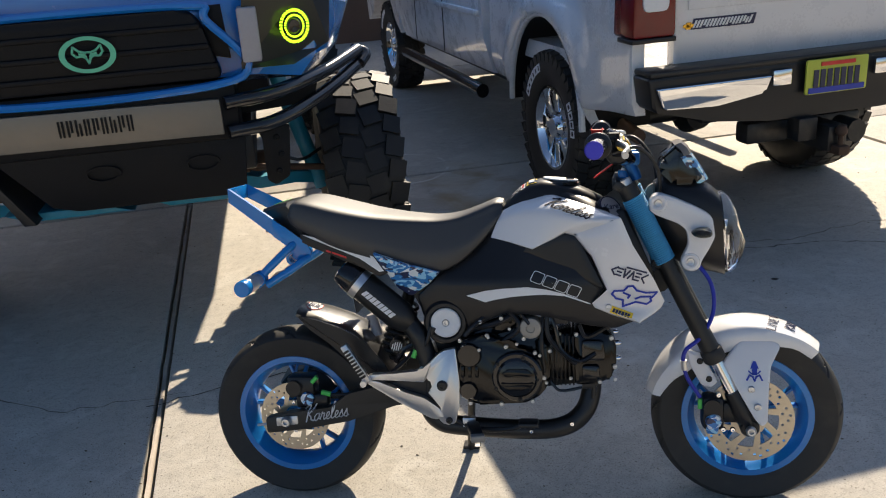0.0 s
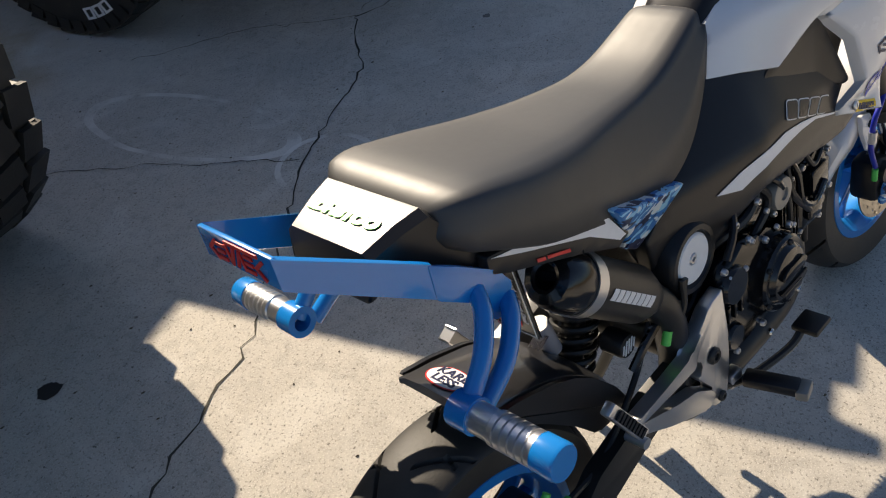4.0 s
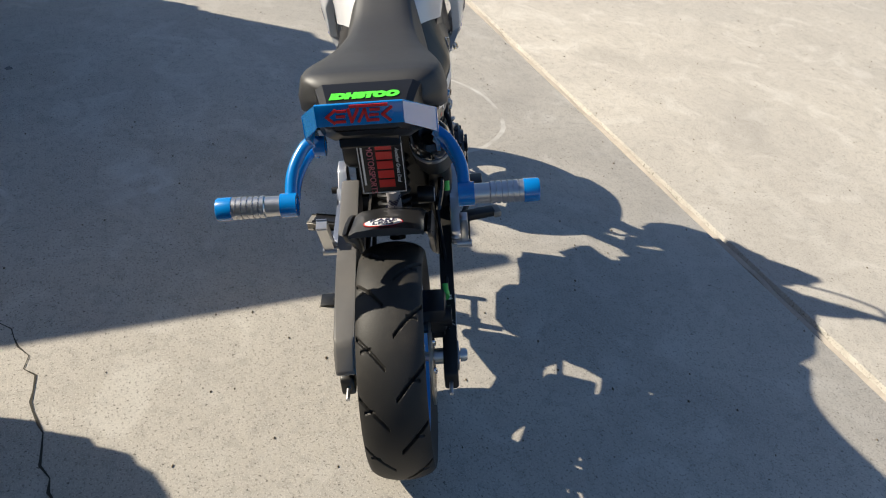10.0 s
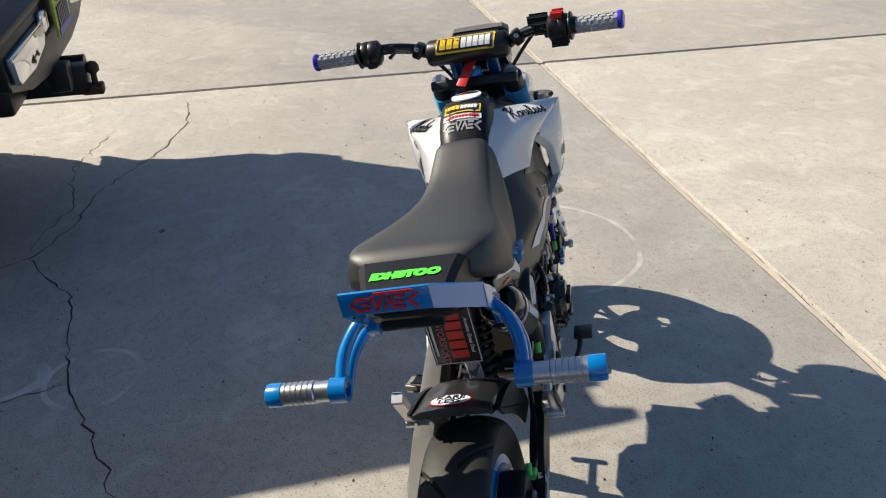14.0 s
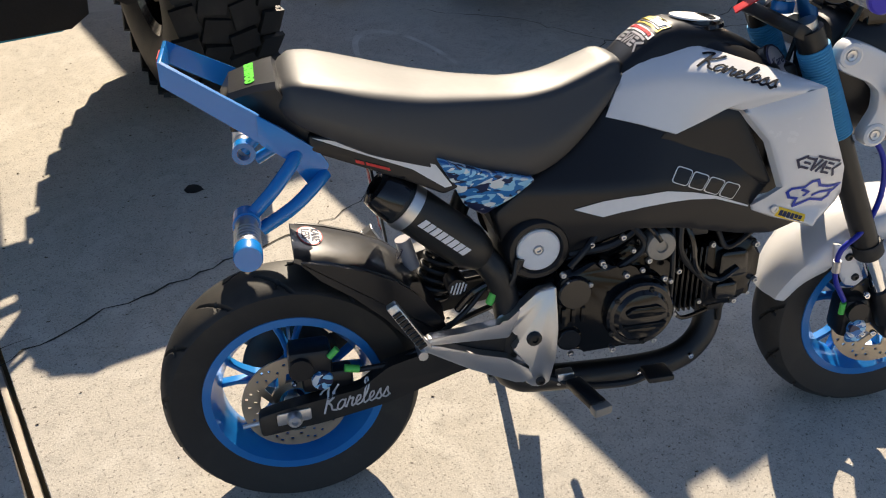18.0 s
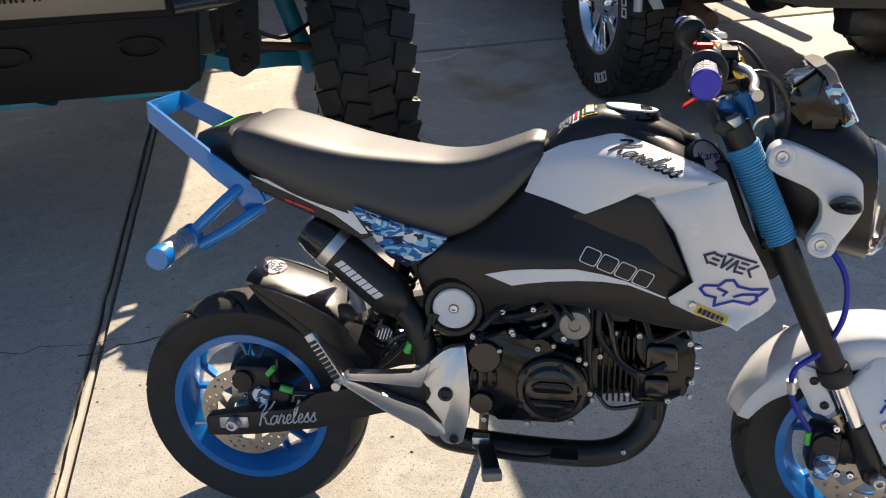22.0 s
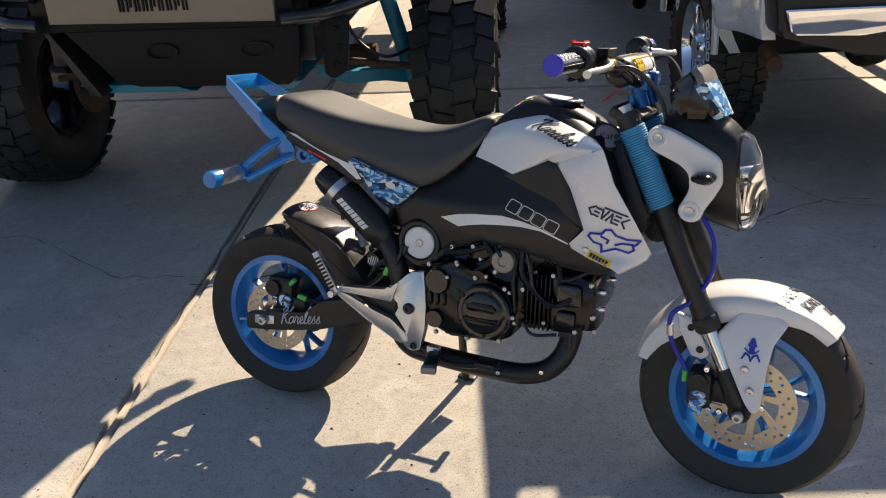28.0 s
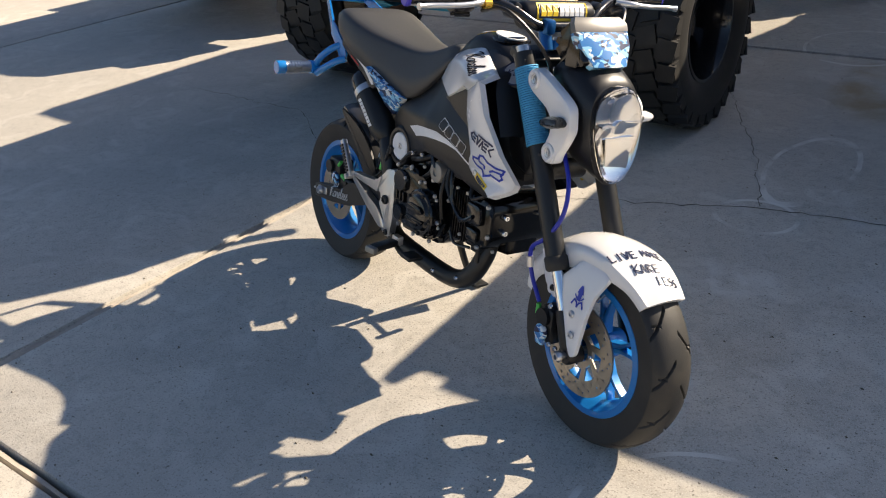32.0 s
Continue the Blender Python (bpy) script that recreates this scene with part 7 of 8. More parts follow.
prism(bm, [(0.69, 0.465), (0.76, 0.47), (0.76, 0.345), (0.69, 0.345)], -0.07, 0.07, 0.006)
cyl = part("cylinder", bm, M_ENGINE, K, "black finned cylinder")
bm = bmesh.new()
prism(bm, round_poly([(-0.0022, 0.066), (0.0022, 0.066), (0.0022, -0.066), (-0.0022, -0.066)], 0.001), -0.1, 0.095, 0.001)
fin = part("cooling_fin", bm, M_ENGINE, cyl, m=Matrix.Translation((0.712, 0, 0.405)))
for i in range(1, 6):
    twin(fin, "cooling_fin", cyl, Matrix.Translation((0.712 + 0.0105 * i, 0, 0.405)))
bm = bmesh.new()
prism(bm, round_poly([(0.765, 0.48), (0.85, 0.485), (0.872, 0.46), (0.872, 0.38), (0.845, 0.345), (0.765, 0.335)], 0.018), -0.1, 0.095, 0.012)
head = part("cylinder_head", bm, M_ENGINE, K, "black cylinder head with valve covers")
bm = bmesh.new()
prism(bm, round_poly([(0.785, 0.462), (0.84, 0.462), (0.845, 0.41), (0.785, 0.405)], 0.012), -0.116, -0.098, 0.006)
prism(bm, round_poly([(0.785, 0.395), (0.83, 0.395), (0.83, 0.36), (0.785, 0.36)], 0.01), -0.112, -0.098, 0.006)
part("valve_cover", bm, M_GLOSS, head)
for x, z in ((0.86, 0.465), (0.868, 0.39), (0.83, 0.35), (0.772, 0.475)):
    twin(eb, "head_bolt", head, Matrix.Translation((x, -0.1, z)))
bolts("head_nut", [(0.872, -0.06, 0.44), (0.872, -0.06, 0.4), (0.872, 0.05, 0.44)], M_CHROME, head, 0.008, 0.014, (1, 0, 0))
bm = bmesh.new()
prism(bm, [(0.79, 0.35), (0.83, 0.35), (0.82, 0.325), (0.785, 0.325)], -0.09, -0.03, 0.005)
rod(bm, (0.815, -0.085, 0.34), (0.815, -0.085, 0.3), 0.006)
part("exhaust_flange", bm, M_DARK, head)
bm = bmesh.new()
prism(bm, [(0.6, 0.3), (0.86, 0.33), (0.86, 0.45), (0.6, 0.45)], -0.03, 0.07, 0.005)
part("engine_core", bm, M_ENGINE, K)

# small engine pieces on the right side
for x, z, y in ((0.605, 0.498, -0.128), (0.551, 0.478, -0.134), (0.487, 0.452, -0.134), (0.623, 0.46, -0.134), (0.68, 0.429, -0.132), (0.695, 0.357, -0.13), (0.527, 0.445, -0.136), (0.73, 0.478, -0.104), (0.757, 0.36, -0.104), (0.87, 0.35, -0.08)):
    twin(eb, "engine_bolt", K, Matrix.Translation((x, y, z)) @ Matrix.Scale(0.8, 4))
bm = bmesh.new()
rod(bm, (0.545, -0.08, 0.512), (0.628, -0.08, 0.532), 0.021, 20)
rod(bm, (0.628, -0.08, 0.532), (0.638, -0.08, 0.534), 0.016, 20)
part("starter_motor", bm, M_ENGINE, K, "black starter motor")
bm = bmesh.new()
prism(bm, round_poly([(0.585, 0.392), (0.6, 0.402), (0.648, 0.402), (0.662, 0.39), (0.655, 0.382), (0.592, 0.382)], 0.004), -0.167, -0.16, 0.002)
part("cover_emboss", bm, M_ENGINE, cc)
bm = bmesh.new()
prism(bm, round_poly([(0.582, 0.366), (0.666, 0.366), (0.658, 0.354), (0.59, 0.354)], 0.003), -0.165, -0.16, 0.0015)
part("cover_emboss", bm, M_ENGINE, cc)
bm = bmesh.new()
for x in (0.482, 0.5, 0.518):
    box(bm, x - 0.004, x + 0.004, -0.136, -0.128, 0.37, 0.4, 0.002)
tagged(part("cover_rib", bm, M_ENGINE, cc), kind="stuff")
bm = bmesh.new()
box(bm, 0.715, 0.752, -0.118, -0.1, 0.505, 0.54, 0.004)
part("coil_box", bm, M_BLACK, K)
for k, (pts, r) in enumerate((([(0.7, -0.1, 0.55), (0.72, -0.12, 0.5), (0.735, -0.122, 0.44), (0.78, -0.12, 0.41), (0.82, -0.118, 0.43)], 0.0055), ([(0.56, -0.1, 0.54), (0.52, -0.125, 0.51), (0.49, -0.13, 0.48)], 0.006),
                              ([(0.62, -0.1, 0.55), (0.64, -0.128, 0.53), (0.655, -0.13, 0.51)], 0.005), ([(0.36, -0.11, 0.42), (0.39, -0.12, 0.46), (0.4, -0.115, 0.5)], 0.005), ([(0.3, -0.09, 0.4), (0.33, -0.1, 0.44), (0.37, -0.1, 0.45), (0.4, -0.1, 0.4)], 0.007),
                              ([(0.78, -0.1, 0.5), (0.8, -0.11, 0.47), (0.86, -0.1, 0.5)], 0.005), ([(0.705, -0.1, 0.35), (0.73, -0.1, 0.325), (0.785, -0.09, 0.33)], 0.004))):
    bm = bmesh.new()
    tube(bm, curve(pts, 20), r, 8)
    part("engine_hose", bm, M_BLACK if k % 2 else M_GLOSS, K)
for x, z in ((0.352, 0.418), (0.385, 0.452), (0.4, 0.478)):
    bm = bmesh.new()
    rod(bm, (x, -0.112, z), (x + 0.008, -0.112, z + 0.02), 0.007, 10)
    part("hose_clip", bm, M_NEON if x < 0.36 else M_DARK, K)
bm = bmesh.new()
lathe(bm, [(0.0001, -0.085), (0.017, -0.085), (0.019, -0.08), (0.019, -0.05)], Matrix.Translation((0.303, 0, 0.44)) @ pose(0, 0, 0, 0, 0, 0), 24)
rc = part("linkage_cap", bm, M_BLACK, K, "black cap with pale patterned top")
shapes("cap_pattern", [rect(-0.012 + k * 0.006, -0.0095 + k * 0.006, -0.011 + 0.004 * (k % 4 == 0), 0.011 - 0.004 * (k % 4 == 0), 0.3) for k in range(5)], pose(0.303, -0.0858, 0.44, 90, 0, 0), M_STICKER, rc)

# ---- foot rests ----
for s in (-1, 1):
    fl = Matrix.Diagonal((1, -s, 1, 1)) @ Matrix.Translation((0.003, 0.01, 0))
    bm = bmesh.new()
    prism(bm, round_poly([(0.463, 0.449), (0.427, 0.441), (0.375, 0.393), (0.372, 0.374), (0.392, 0.366), (0.402, 0.346), (0.386, 0.33), (0.422, 0.286), (0.412, 0.256), (0.43, 0.243), (0.456, 0.247), (0.468, 0.304), (0.47, 0.36)], 0.006), -0.146, -0.125, 0.0025, m=fl)
    br = part("footrest_bracket", bm, M_SILVER, K, "cast aluminium footrest bracket")
    bm = bmesh.new()
    prism(bm, round_poly([(0.4, 0.416), (0.37, 0.39), (0.3, 0.382), (0.232, 0.378), (0.225, 0.366), (0.3, 0.364), (0.38, 0.358)], 0.008), -0.149, -0.128, 0.004, m=fl)
    prism(bm, round_poly([(0.226, 0.368), (0.226, 0.356), (0.311, 0.303), (0.4, 0.258), (0.428, 0.262), (0.42, 0.284), (0.377, 0.316), (0.329, 0.33), (0.262, 0.358)], 0.006), -0.1475, -0.128, 0.003, m=fl)
    part("bracket_arm", bm, M_SILVER, br)
    bolts("bracket_bolt", [(0.428, s * 0.136, 0.35)], M_DARK, br, 0.014, 0.008, (0, s, 0))
    bolts("bracket_bolt", [(0.443, s * 0.136, 0.256)], M_DARK, br, 0.009, 0.006, (0, s, 0))
    bm = bmesh.new()
    box(bm, -0.01, 0.01, -0.018, -0.002, 0.0, 0.115, 0.003, m=fl @ Matrix.Translation((0.232, -0.145, 0.362)) @ pose(0, 0, 0, 0, -31, 0))
    pp = part("passenger_peg", bm, M_SILVER, K, "folded aluminium passenger peg")
    bm = bmesh.new()
    for k in range(9):
        box(bm, -0.0075, 0.0075, -0.0225, -0.019, 0.016 + k * 0.0098, 0.022 + k * 0.0098, 0, m=fl @ Matrix.Translation((0.232, -0.145, 0.362)) @ pose(0, 0, 0, 0, -31, 0))
    part("peg_rubber", bm, M_BLACK, pp, "black ribbed rubber pad")
    bm = bmesh.new()
    rod(bm, (0.225, s * 0.128, 0.36), (0.225, s * 0.16, 0.36), 0.0085, 16)
    part("peg_hinge", bm, M_SILVER, pp)
    bm = bmesh.new()
    box(bm, -0.016, 0.016, -0.085, 0.0, -0.009, 0.009, 0.005, m=fl @ Matrix.Translation((0.5, -0.15, 0.248)) @ pose(0, 0, 0, 0, 0, 14))
    fr = part("rider_peg", bm, M_BLACK, K, "black rubber rider footrest")
    bm = bmesh.new()
    box(bm, -0.018, 0.018, -0.1, -0.08, -0.012, 0.006, 0.004, m=fl @ Matrix.Translation((0.5, -0.15, 0.248)) @ pose(0, 0, 0, 0, 0, 14))
    part("peg_tip", bm, M_DULL, fr)
    bm = bmesh.new()
    box(bm, -0.016, 0.016, 0.0, 0.02, -0.014, 0.012, 0.003, m=fl @ Matrix.Translation((0.49, -0.145, 0.25)))
    part("peg_clevis", bm, M_SILVER, fr)
bm = bmesh.new()
tube(bm, curve([(0.45, -0.12, 0.255), (0.52, -0.14, 0.235), (0.6, -0.165, 0.245), (0.64, -0.17, 0.262)], 14), 0.007, 8)
box(bm, 0.625, 0.675, -0.2, -0.155, 0.26, 0.272, 0.004)
part("brake_pedal", bm, M_MATTE, K)
bm = bmesh.new()
rod(bm, (0.45, 0.12, 0.255), (0.6, 0.15, 0.29), 0.006)
rod(bm, (0.6, 0.13, 0.29), (0.6, 0.185, 0.29), 0.009)
part("gear_lever", bm, M_MATTE, K)
bm = bmesh.new()
tube(bm, curve([(0.48, 0.08, 0.27), (0.47, 0.13, 0.16), (0.46, 0.185, 0.055), (0.458, 0.2, 0.044)], 14), 0.011, 10)
box(bm, 0.435, 0.485, 0.185, 0.235, 0.04, 0.05, 0.003)
part("side_stand", bm, M_MATTE, K, "black side stand, folded down")

# ---- fork, bars and front end (turned with the steering) ----
FT, FB = Vector((0.905, 0, 0.852)), Vector((1.205, 0, 0.2365))


def fork_at(t, y, off=0.0):
    p = FT.lerp(FB, t)
    return Vector((p.x + off, y, p.z))


def steered(name, bm, mt, label="", parent=None, angle=38):
    return part(name, bm, mt, parent or K, label, angle, STEER if parent is None else None)


for s in (-1, 1):
    y = s * 0.089
    bm = bmesh.new()
    rod(bm, fork_at(0.03, y), fork_at(0.72, y), 0.0235, 24)
    leg = steered("fork_leg", bm, M_MATTE, "black upside down fork tube with blue cord wrap")
    bm = bmesh.new()
    lathe(bm, [(0.026, -0.014), (0.028, -0.01), (0.028, 0.014), (0.0235, 0.02)], Matrix.Translation(fork_at(0.7, y)) @ (FB - FT).to_track_quat("Y", "X").to_matrix().to_4x4(), 24)
    part("dust_seal", bm, M_RUBBER, leg)
    bm = bmesh.new()
    turns, n = 34, 34 * 14
    dirn = (FB - FT).normalized()
    e1, e2 = Vector((0, 1, 0)), dirn.cross(Vector((0, 1, 0)))
    pts = []
    for i in range(n + 1):
        t = 0.05 + 0.26 * i / n
        a = 2 * math.pi * turns * i / n
        pts.append(fork_at(t, y) + 0.0255 * (math.cos(a) * e1 + math.sin(a) * e2))
    tube(bm, pts, 0.0029, 6)
    part("cord_wrap", bm, M_CORD, leg, "blue cord wound round the fork")
    bm = bmesh.new()
    rod(bm, fork_at(0.0, y), fork_at(0.055, y), 0.0245, 20)
    part("fork_collar", bm, M_MATTE, leg)
    bm = bmesh.new()
    rod(bm, fork_at(-0.022, y), fork_at(0.0, y), 0.017, 16)
    part("fork_cap", bm, M_SILVER, leg)
    bm = bmesh.new()
    rod(bm, fork_at(0.71, y), fork_at(0.9, y), 0.0155, 20)
    part("stanchion", bm, M_CHROME, leg, "chrome fork stanchion")
    bm = bmesh.new()
    tube(bm, [fork_at(0.86, y), fork_at(0.9, y), fork_at(0.97, y), fork_at(1.02, y, 0.0)], [0.02, 0.022, 0.024, 0.02], 18)
    lathe(bm, [(0.0001, -0.02), (0.02, -0.02), (0.024, -0.014), (0.024, 0.02)], Matrix.Translation((1.206, y, 0.232)), 24)
    part("fork_bottom", bm, M_BLACK, leg)
bm = bmesh.new()
rod(bm, (1.206, -0.128, 0.2325), (1.206, 0.128, 0.2325), 0.009)
bolt(bm, (1.206, -0.122, 0.2325), 0.013, 0.012)
steered("front_axle", bm, M_SILVER)
for t, nm in ((0.02, "top_clamp"), (0.33, "lower_clamp")):
    bm = bmesh.new()
    c = FT.lerp(FB, t)
    prism(bm, round_poly([(-0.04, -0.012), (0.022, -0.012), (0.022, 0.012), (-0.04, 0.012)], 0.006), -0.106, 0.106, 0.004, m=Matrix.Translation(c) @ pose(0, 0, 0, 0, 24, 0))
    steered(nm, bm, M_MATTE)
bm = bmesh.new()
lathe(bm, [(0.0001, 0.02), (0.018, 0.02), (0.02, 0.016), (0.02, 0.0)], pose(0.905, 0, 0.86, 90, 0, 0), 20)
steered("stem_nut", bm, M_BLUE)
for s in (-1, 1):
    bm = bmesh.new()
    tube(bm, [(0.93, s * 0.045, 0.86), (0.915, s * 0.045, 0.9)], 0.015, 16)
    box(bm, 0.89, 0.94, s * 0.045 - 0.014, s * 0.045 + 0.014, 0.895, 0.93, 0.008)
    steered("bar_clamp", bm, mat("blue_anodised", (0.01, 0.1, 0.3), 0.3, 0.5), "blue anodised bar clamp")

# handlebar
bm = bmesh.new()
tube(bm, curve([(0.843, -0.357, 0.961), (0.852, -0.25, 0.963), (0.866, -0.185, 0.963), (0.895, -0.125, 0.945), (0.915, -0.08, 0.918), (0.918, -0.045, 0.912), (0.918, 0.045, 0.912), (0.915, 0.08, 0.918), (0.895, 0.125, 0.945), (0.866, 0.185, 0.963), (0.852, 0.25, 0.963), (0.843, 0.357, 0.961)], 60), 0.0125, 14)
hb = steered("handlebar", bm, M_GLOSS, "black tapered handlebar")
bm = bmesh.new()
tube(bm, curve([(0.88, -0.135, 0.952), (0.884, -0.1, 0.93), (0.885, 0, 0.926), (0.884, 0.1, 0.93), (0.88, 0.135, 0.952)], 16), 0.007, 10)
part("cross_bar", bm, M_GLOSS, hb)
bm = bmesh.new()
lathe(bm, [(0.0001, -0.1), (0.02, -0.1), (0.027, -0.097), (0.031, -0.09), (0.0315, 0.0), (0.031, 0.09), (0.027, 0.097), (0.02, 0.1), (0.0001, 0.1)], Matrix.Translation((0.885, 0, 0.933)), 36)
pad = part("bar_pad", bm, M_BLACK, hb, "black bar pad with yellow sticker")
for side_a in (-42, 60):
    mb = Matrix.Translation((0.885, 0, 0.93)) @ (down if side_a < 0 else Matrix(((0, -1, 0, 0), (1, 0, 0, 0), (0, 0, 1, 0), (0, 0, 0, 1)))) @ pose(0, 0, 0, 42 if side_a < 0 else 60, 0, 0)
    shapes("pad_sticker", [round_poly(rect(-0.071, 0.071, -0.0205, 0.0205, 0.12), 0.004)], mb @ Matrix.Translation((0, 0, 0.0)), M_YELLOW, pad, onto=pad, label="yellow sticker")
    shapes("pad_sticker", [round_poly(rect(-0.066, 0.066, -0.0165, 0.0165, 0.12), 0.003)], mb, M_NAVY, pad, onto=pad, depth=0.0014)
    shapes("pad_mark", glyph_bars(3, 0.05, 0.026, 0.1, 2, 0.3), mb @ Matrix.Translation((-0.036, 0, 0)), M_YELLOW, pad, onto=pad, depth=0.0022)
    shapes("pad_mark", glyph_bars(5, 0.072, 0.026, 0.1, 6, 0.3), mb @ Matrix.Translation((0.027, 0, 0)), M_STICKER, pad, onto=pad, depth=0.0022)
for s in (-1, 1):
    bm = bmesh.new()
    box(bm, -0.017, 0.017, -0.011, 0.011, -0.018, 0.018, 0.005, m=Matrix.Translation((0.886, s * 0.12, 0.944)) @ pose(0, 0, 0, s * 30, 0, 0))
    bc = part("bar_bracket", bm, M_BLACK, hb, "black cross bar clamp")
    bolts("clamp_bolt", [(0.872, s * 0.12, 0.95)], M_SILVER, bc, 0.006, 0.006, (-1, 0, 0.4))
    gp = Matrix.Translation((0.856, 0, 0.9625)) @ pose(0, 0, 0, 0, 0, 3.6 * s) @ Matrix.Diagonal((1, s, 1, 1)) @ Matrix.Translation((0, 0.012, 0))
    bm = bmesh.new()
    lathe(bm, [(0.0125, 0.25), (0.0165, 0.25), (0.0165, 0.345), (0.0125, 0.345)], gp, 28)
    grip = part("grip", bm, M_GRIP, hb, "grey diamond pattern grip")
    bm = bmesh.new()
    lathe(bm, [(0.0125, 0.236), (0.03, 0.236), (0.0315, 0.239), (0.03, 0.242), (0.02, 0.244), (0.0185, 0.252), (0.0125, 0.253)], gp, 28)
    part("grip_flange", bm, M_BLACK, grip, "black rubber grip flange")
    bm = bmesh.new()
    for i in range(11):
        for j in range(14):
            if (i + j) % 2 == 0:
                a = 2 * math.pi * j / 14
                box(bm, -0.0035, 0.0035, -0.0045, 0.0045, 0.0155, 0.0185, 0, m=gp @ Matrix.Translation((0, 0.256 + i * 0.0082, 0)) @ pose(0, 0, 0, 0, math.degrees(a), 0))
    tagged(part("grip_pattern", bm, M_GRIP, grip, angle=20), kind="stuff")
    bm = bmesh.new()
    lathe(bm, [(0.0125, 0.343), (0.0195, 0.343), (0.0205, 0.346), (0.0205, 0.352), (0.018, 0.355), (0.0001, 0.355)], gp, 28)
    part("grip_end", bm, M_PURPLE, grip, "violet blue bar end")
    bm = bmesh.new()
    lathe(bm, [(0.0125, 0.186), (0.019, 0.187), (0.0265, 0.193), (0.0275, 0.2), (0.0275, 0.213), (0.0268, 0.214), (0.0275, 0.215), (0.0275, 0.226), (0.0255, 0.232), (0.015, 0.235)], gp @ Matrix.Diagonal((1, 1, 1.1, 1)), 24)
    box(bm, -0.016, 0.004, 0.2, 0.226, -0.034, -0.01, 0.006, m=gp)
    sw = part("switch_housing", bm, M_BLACK, hb, "black switch housing")
    if s < 0:
        bm = bmesh.new()
        box(bm, -0.016, 0.008, 0.203, 0.221, 0.022, 0.036, 0.004, m=gp)
        part("stop_switch", bm, M_RED, sw, "red stop switch")
    bm = bmesh.new()
    box(bm, 0.01, 0.036, 0.158, 0.184, -0.01, 0.01, 0.005, m=gp)
    part("lever_perch", bm, M_BLACK, hb)
    bm = bmesh.new()
    tube(bm, [gp @ Vector(p) for p in curve([(0.035, 0.17, 0.0), (0.06, 0.21, -0.004), (0.066, 0.26, -0.008), (0.062, 0.32, -0.01), (0.066, 0.35, -0.012)], 20)], [0.008] * 6 + [0.0062] * (len(curve([(0.035, 0.17, 0.0), (0.06, 0.21, -0.004), (0.066, 0.26, -0.008), (0.062, 0.32, -0.01), (0.066, 0.35, -0.012)], 20)) - 8) + [0.0075, 0.008], 10)
    part("lever", bm, M_SILVER, hb, "bare aluminium hand lever")
    if s < 0:
        bm = bmesh.new()
        box(bm, 0.02, 0.044, 0.142, 0.178, 0.01, 0.024, 0.004, m=gp)
        part("brake_reservoir", bm, M_BLACK, hb, "black brake fluid reservoir")
        bm = bmesh.new()
        lathe(bm, [(0.0001, 0.0), (0.011, 0.0), (0.011, 0.018), (0.0001, 0.018)], gp @ Matrix.Translation((0.05, 0.17, -0.006)), 16)
        part("adjuster", bm, M_GOLD, hb, "gold anodised adjuster")
    pts = [(0.87, s * 0.19, 0.94), (0.93, s * 0.17, 0.95), (0.975, s * 0.12, 0.9), (0.985, s * 0.07, 0.83), (0.96, s * 0.05, 0.74)]
    bm = bmesh.new()
    tube(bm, curve(pts, 30), 0.0048, 8)
    part("control_cable", bm, M_BLACK, hb)
bm = bmesh.new()
box(bm, -0.012, 0.012, -0.05, 0.05, -0.0015, 0.0015, 0.001, m=Matrix.Translation((0.865, 0.005, 0.89)) @ pose(0, 0, 0, 0, -38, 0) @ pose(0, 0, 0, 0, 0, 72))
fob = steered("key_ribbon", bm, M_RED, "red fabric key ribbon")
bm = bmesh.new()
rod(bm, (0.9, 0.0, 0.868), (0.9, 0.0, 0.885), 0.006)
steered("key", bm, M_SILVER)

# instrument pod
bm = bmesh.new()
prism(bm, round_poly([(0.984, 0.882), (0.992, 0.908), (1.03, 0.94), (1.043, 0.938), (1.06, 0.912), (1.092, 0.862), (1.07, 0.848), (1.02, 0.846)], 0.008), -0.066, 0.066, 0.016, seg=3)
pod = steered("instrument_pod", bm, M_GLOSS, "black instrument pod with camouflage wrap", angle=40)
bm = bmesh.new()
loft(bm, [[Vector((x + 0.008 * (1 - y * y), w * y, z)) for y in np.linspace(-1, 1, 11)] + [Vector((x - 0.02, w * 0.98 * y, z - 0.012)) for y in np.linspace(1, -1, 11)] for x, z, w in ((1.056, 0.925, 0.071), (1.076, 0.895, 0.067), (1.1, 0.855, 0.045))])
part("pod_shell", bm, M_CAMO, pod, "blue camouflage wrapped pod front", angle=40)
bm = bmesh.new()
loft(bm, [[Vector((x + 0.008 * (1 - y * y), w * y, z)) for y in np.linspace(-1, 1, 11)] + [Vector((x - 0.014, w * y, z - 0.006)) for y in np.linspace(1, -1, 11)] for x, z, w in ((1.036, 0.95, 0.062), (1.05, 0.938, 0.073), (1.058, 0.923, 0.0725))])
part("pod_rim", bm, mat("smoke_grey_plastic", (0.16, 0.15, 0.14), 0.3, var=0.15), pod, "smoke grey rim of the instrument glass", angle=40)
bm = bmesh.new()
prism(bm, round_poly([(-0.022, -0.054), (0.022, -0.054), (0.022, 0.054), (-0.022, 0.054)], 0.01), -0.002, 0.002, 0.001, m=Matrix.Translation((1.009, 0, 0.9265)) @ pose(0, 0, 0, 0, -40, 0) @ pose(0, 0, 0, 90, 0, 0))
part("instrument_glass", bm, M_GLASSY, pod, "dark glossy instrument glass")

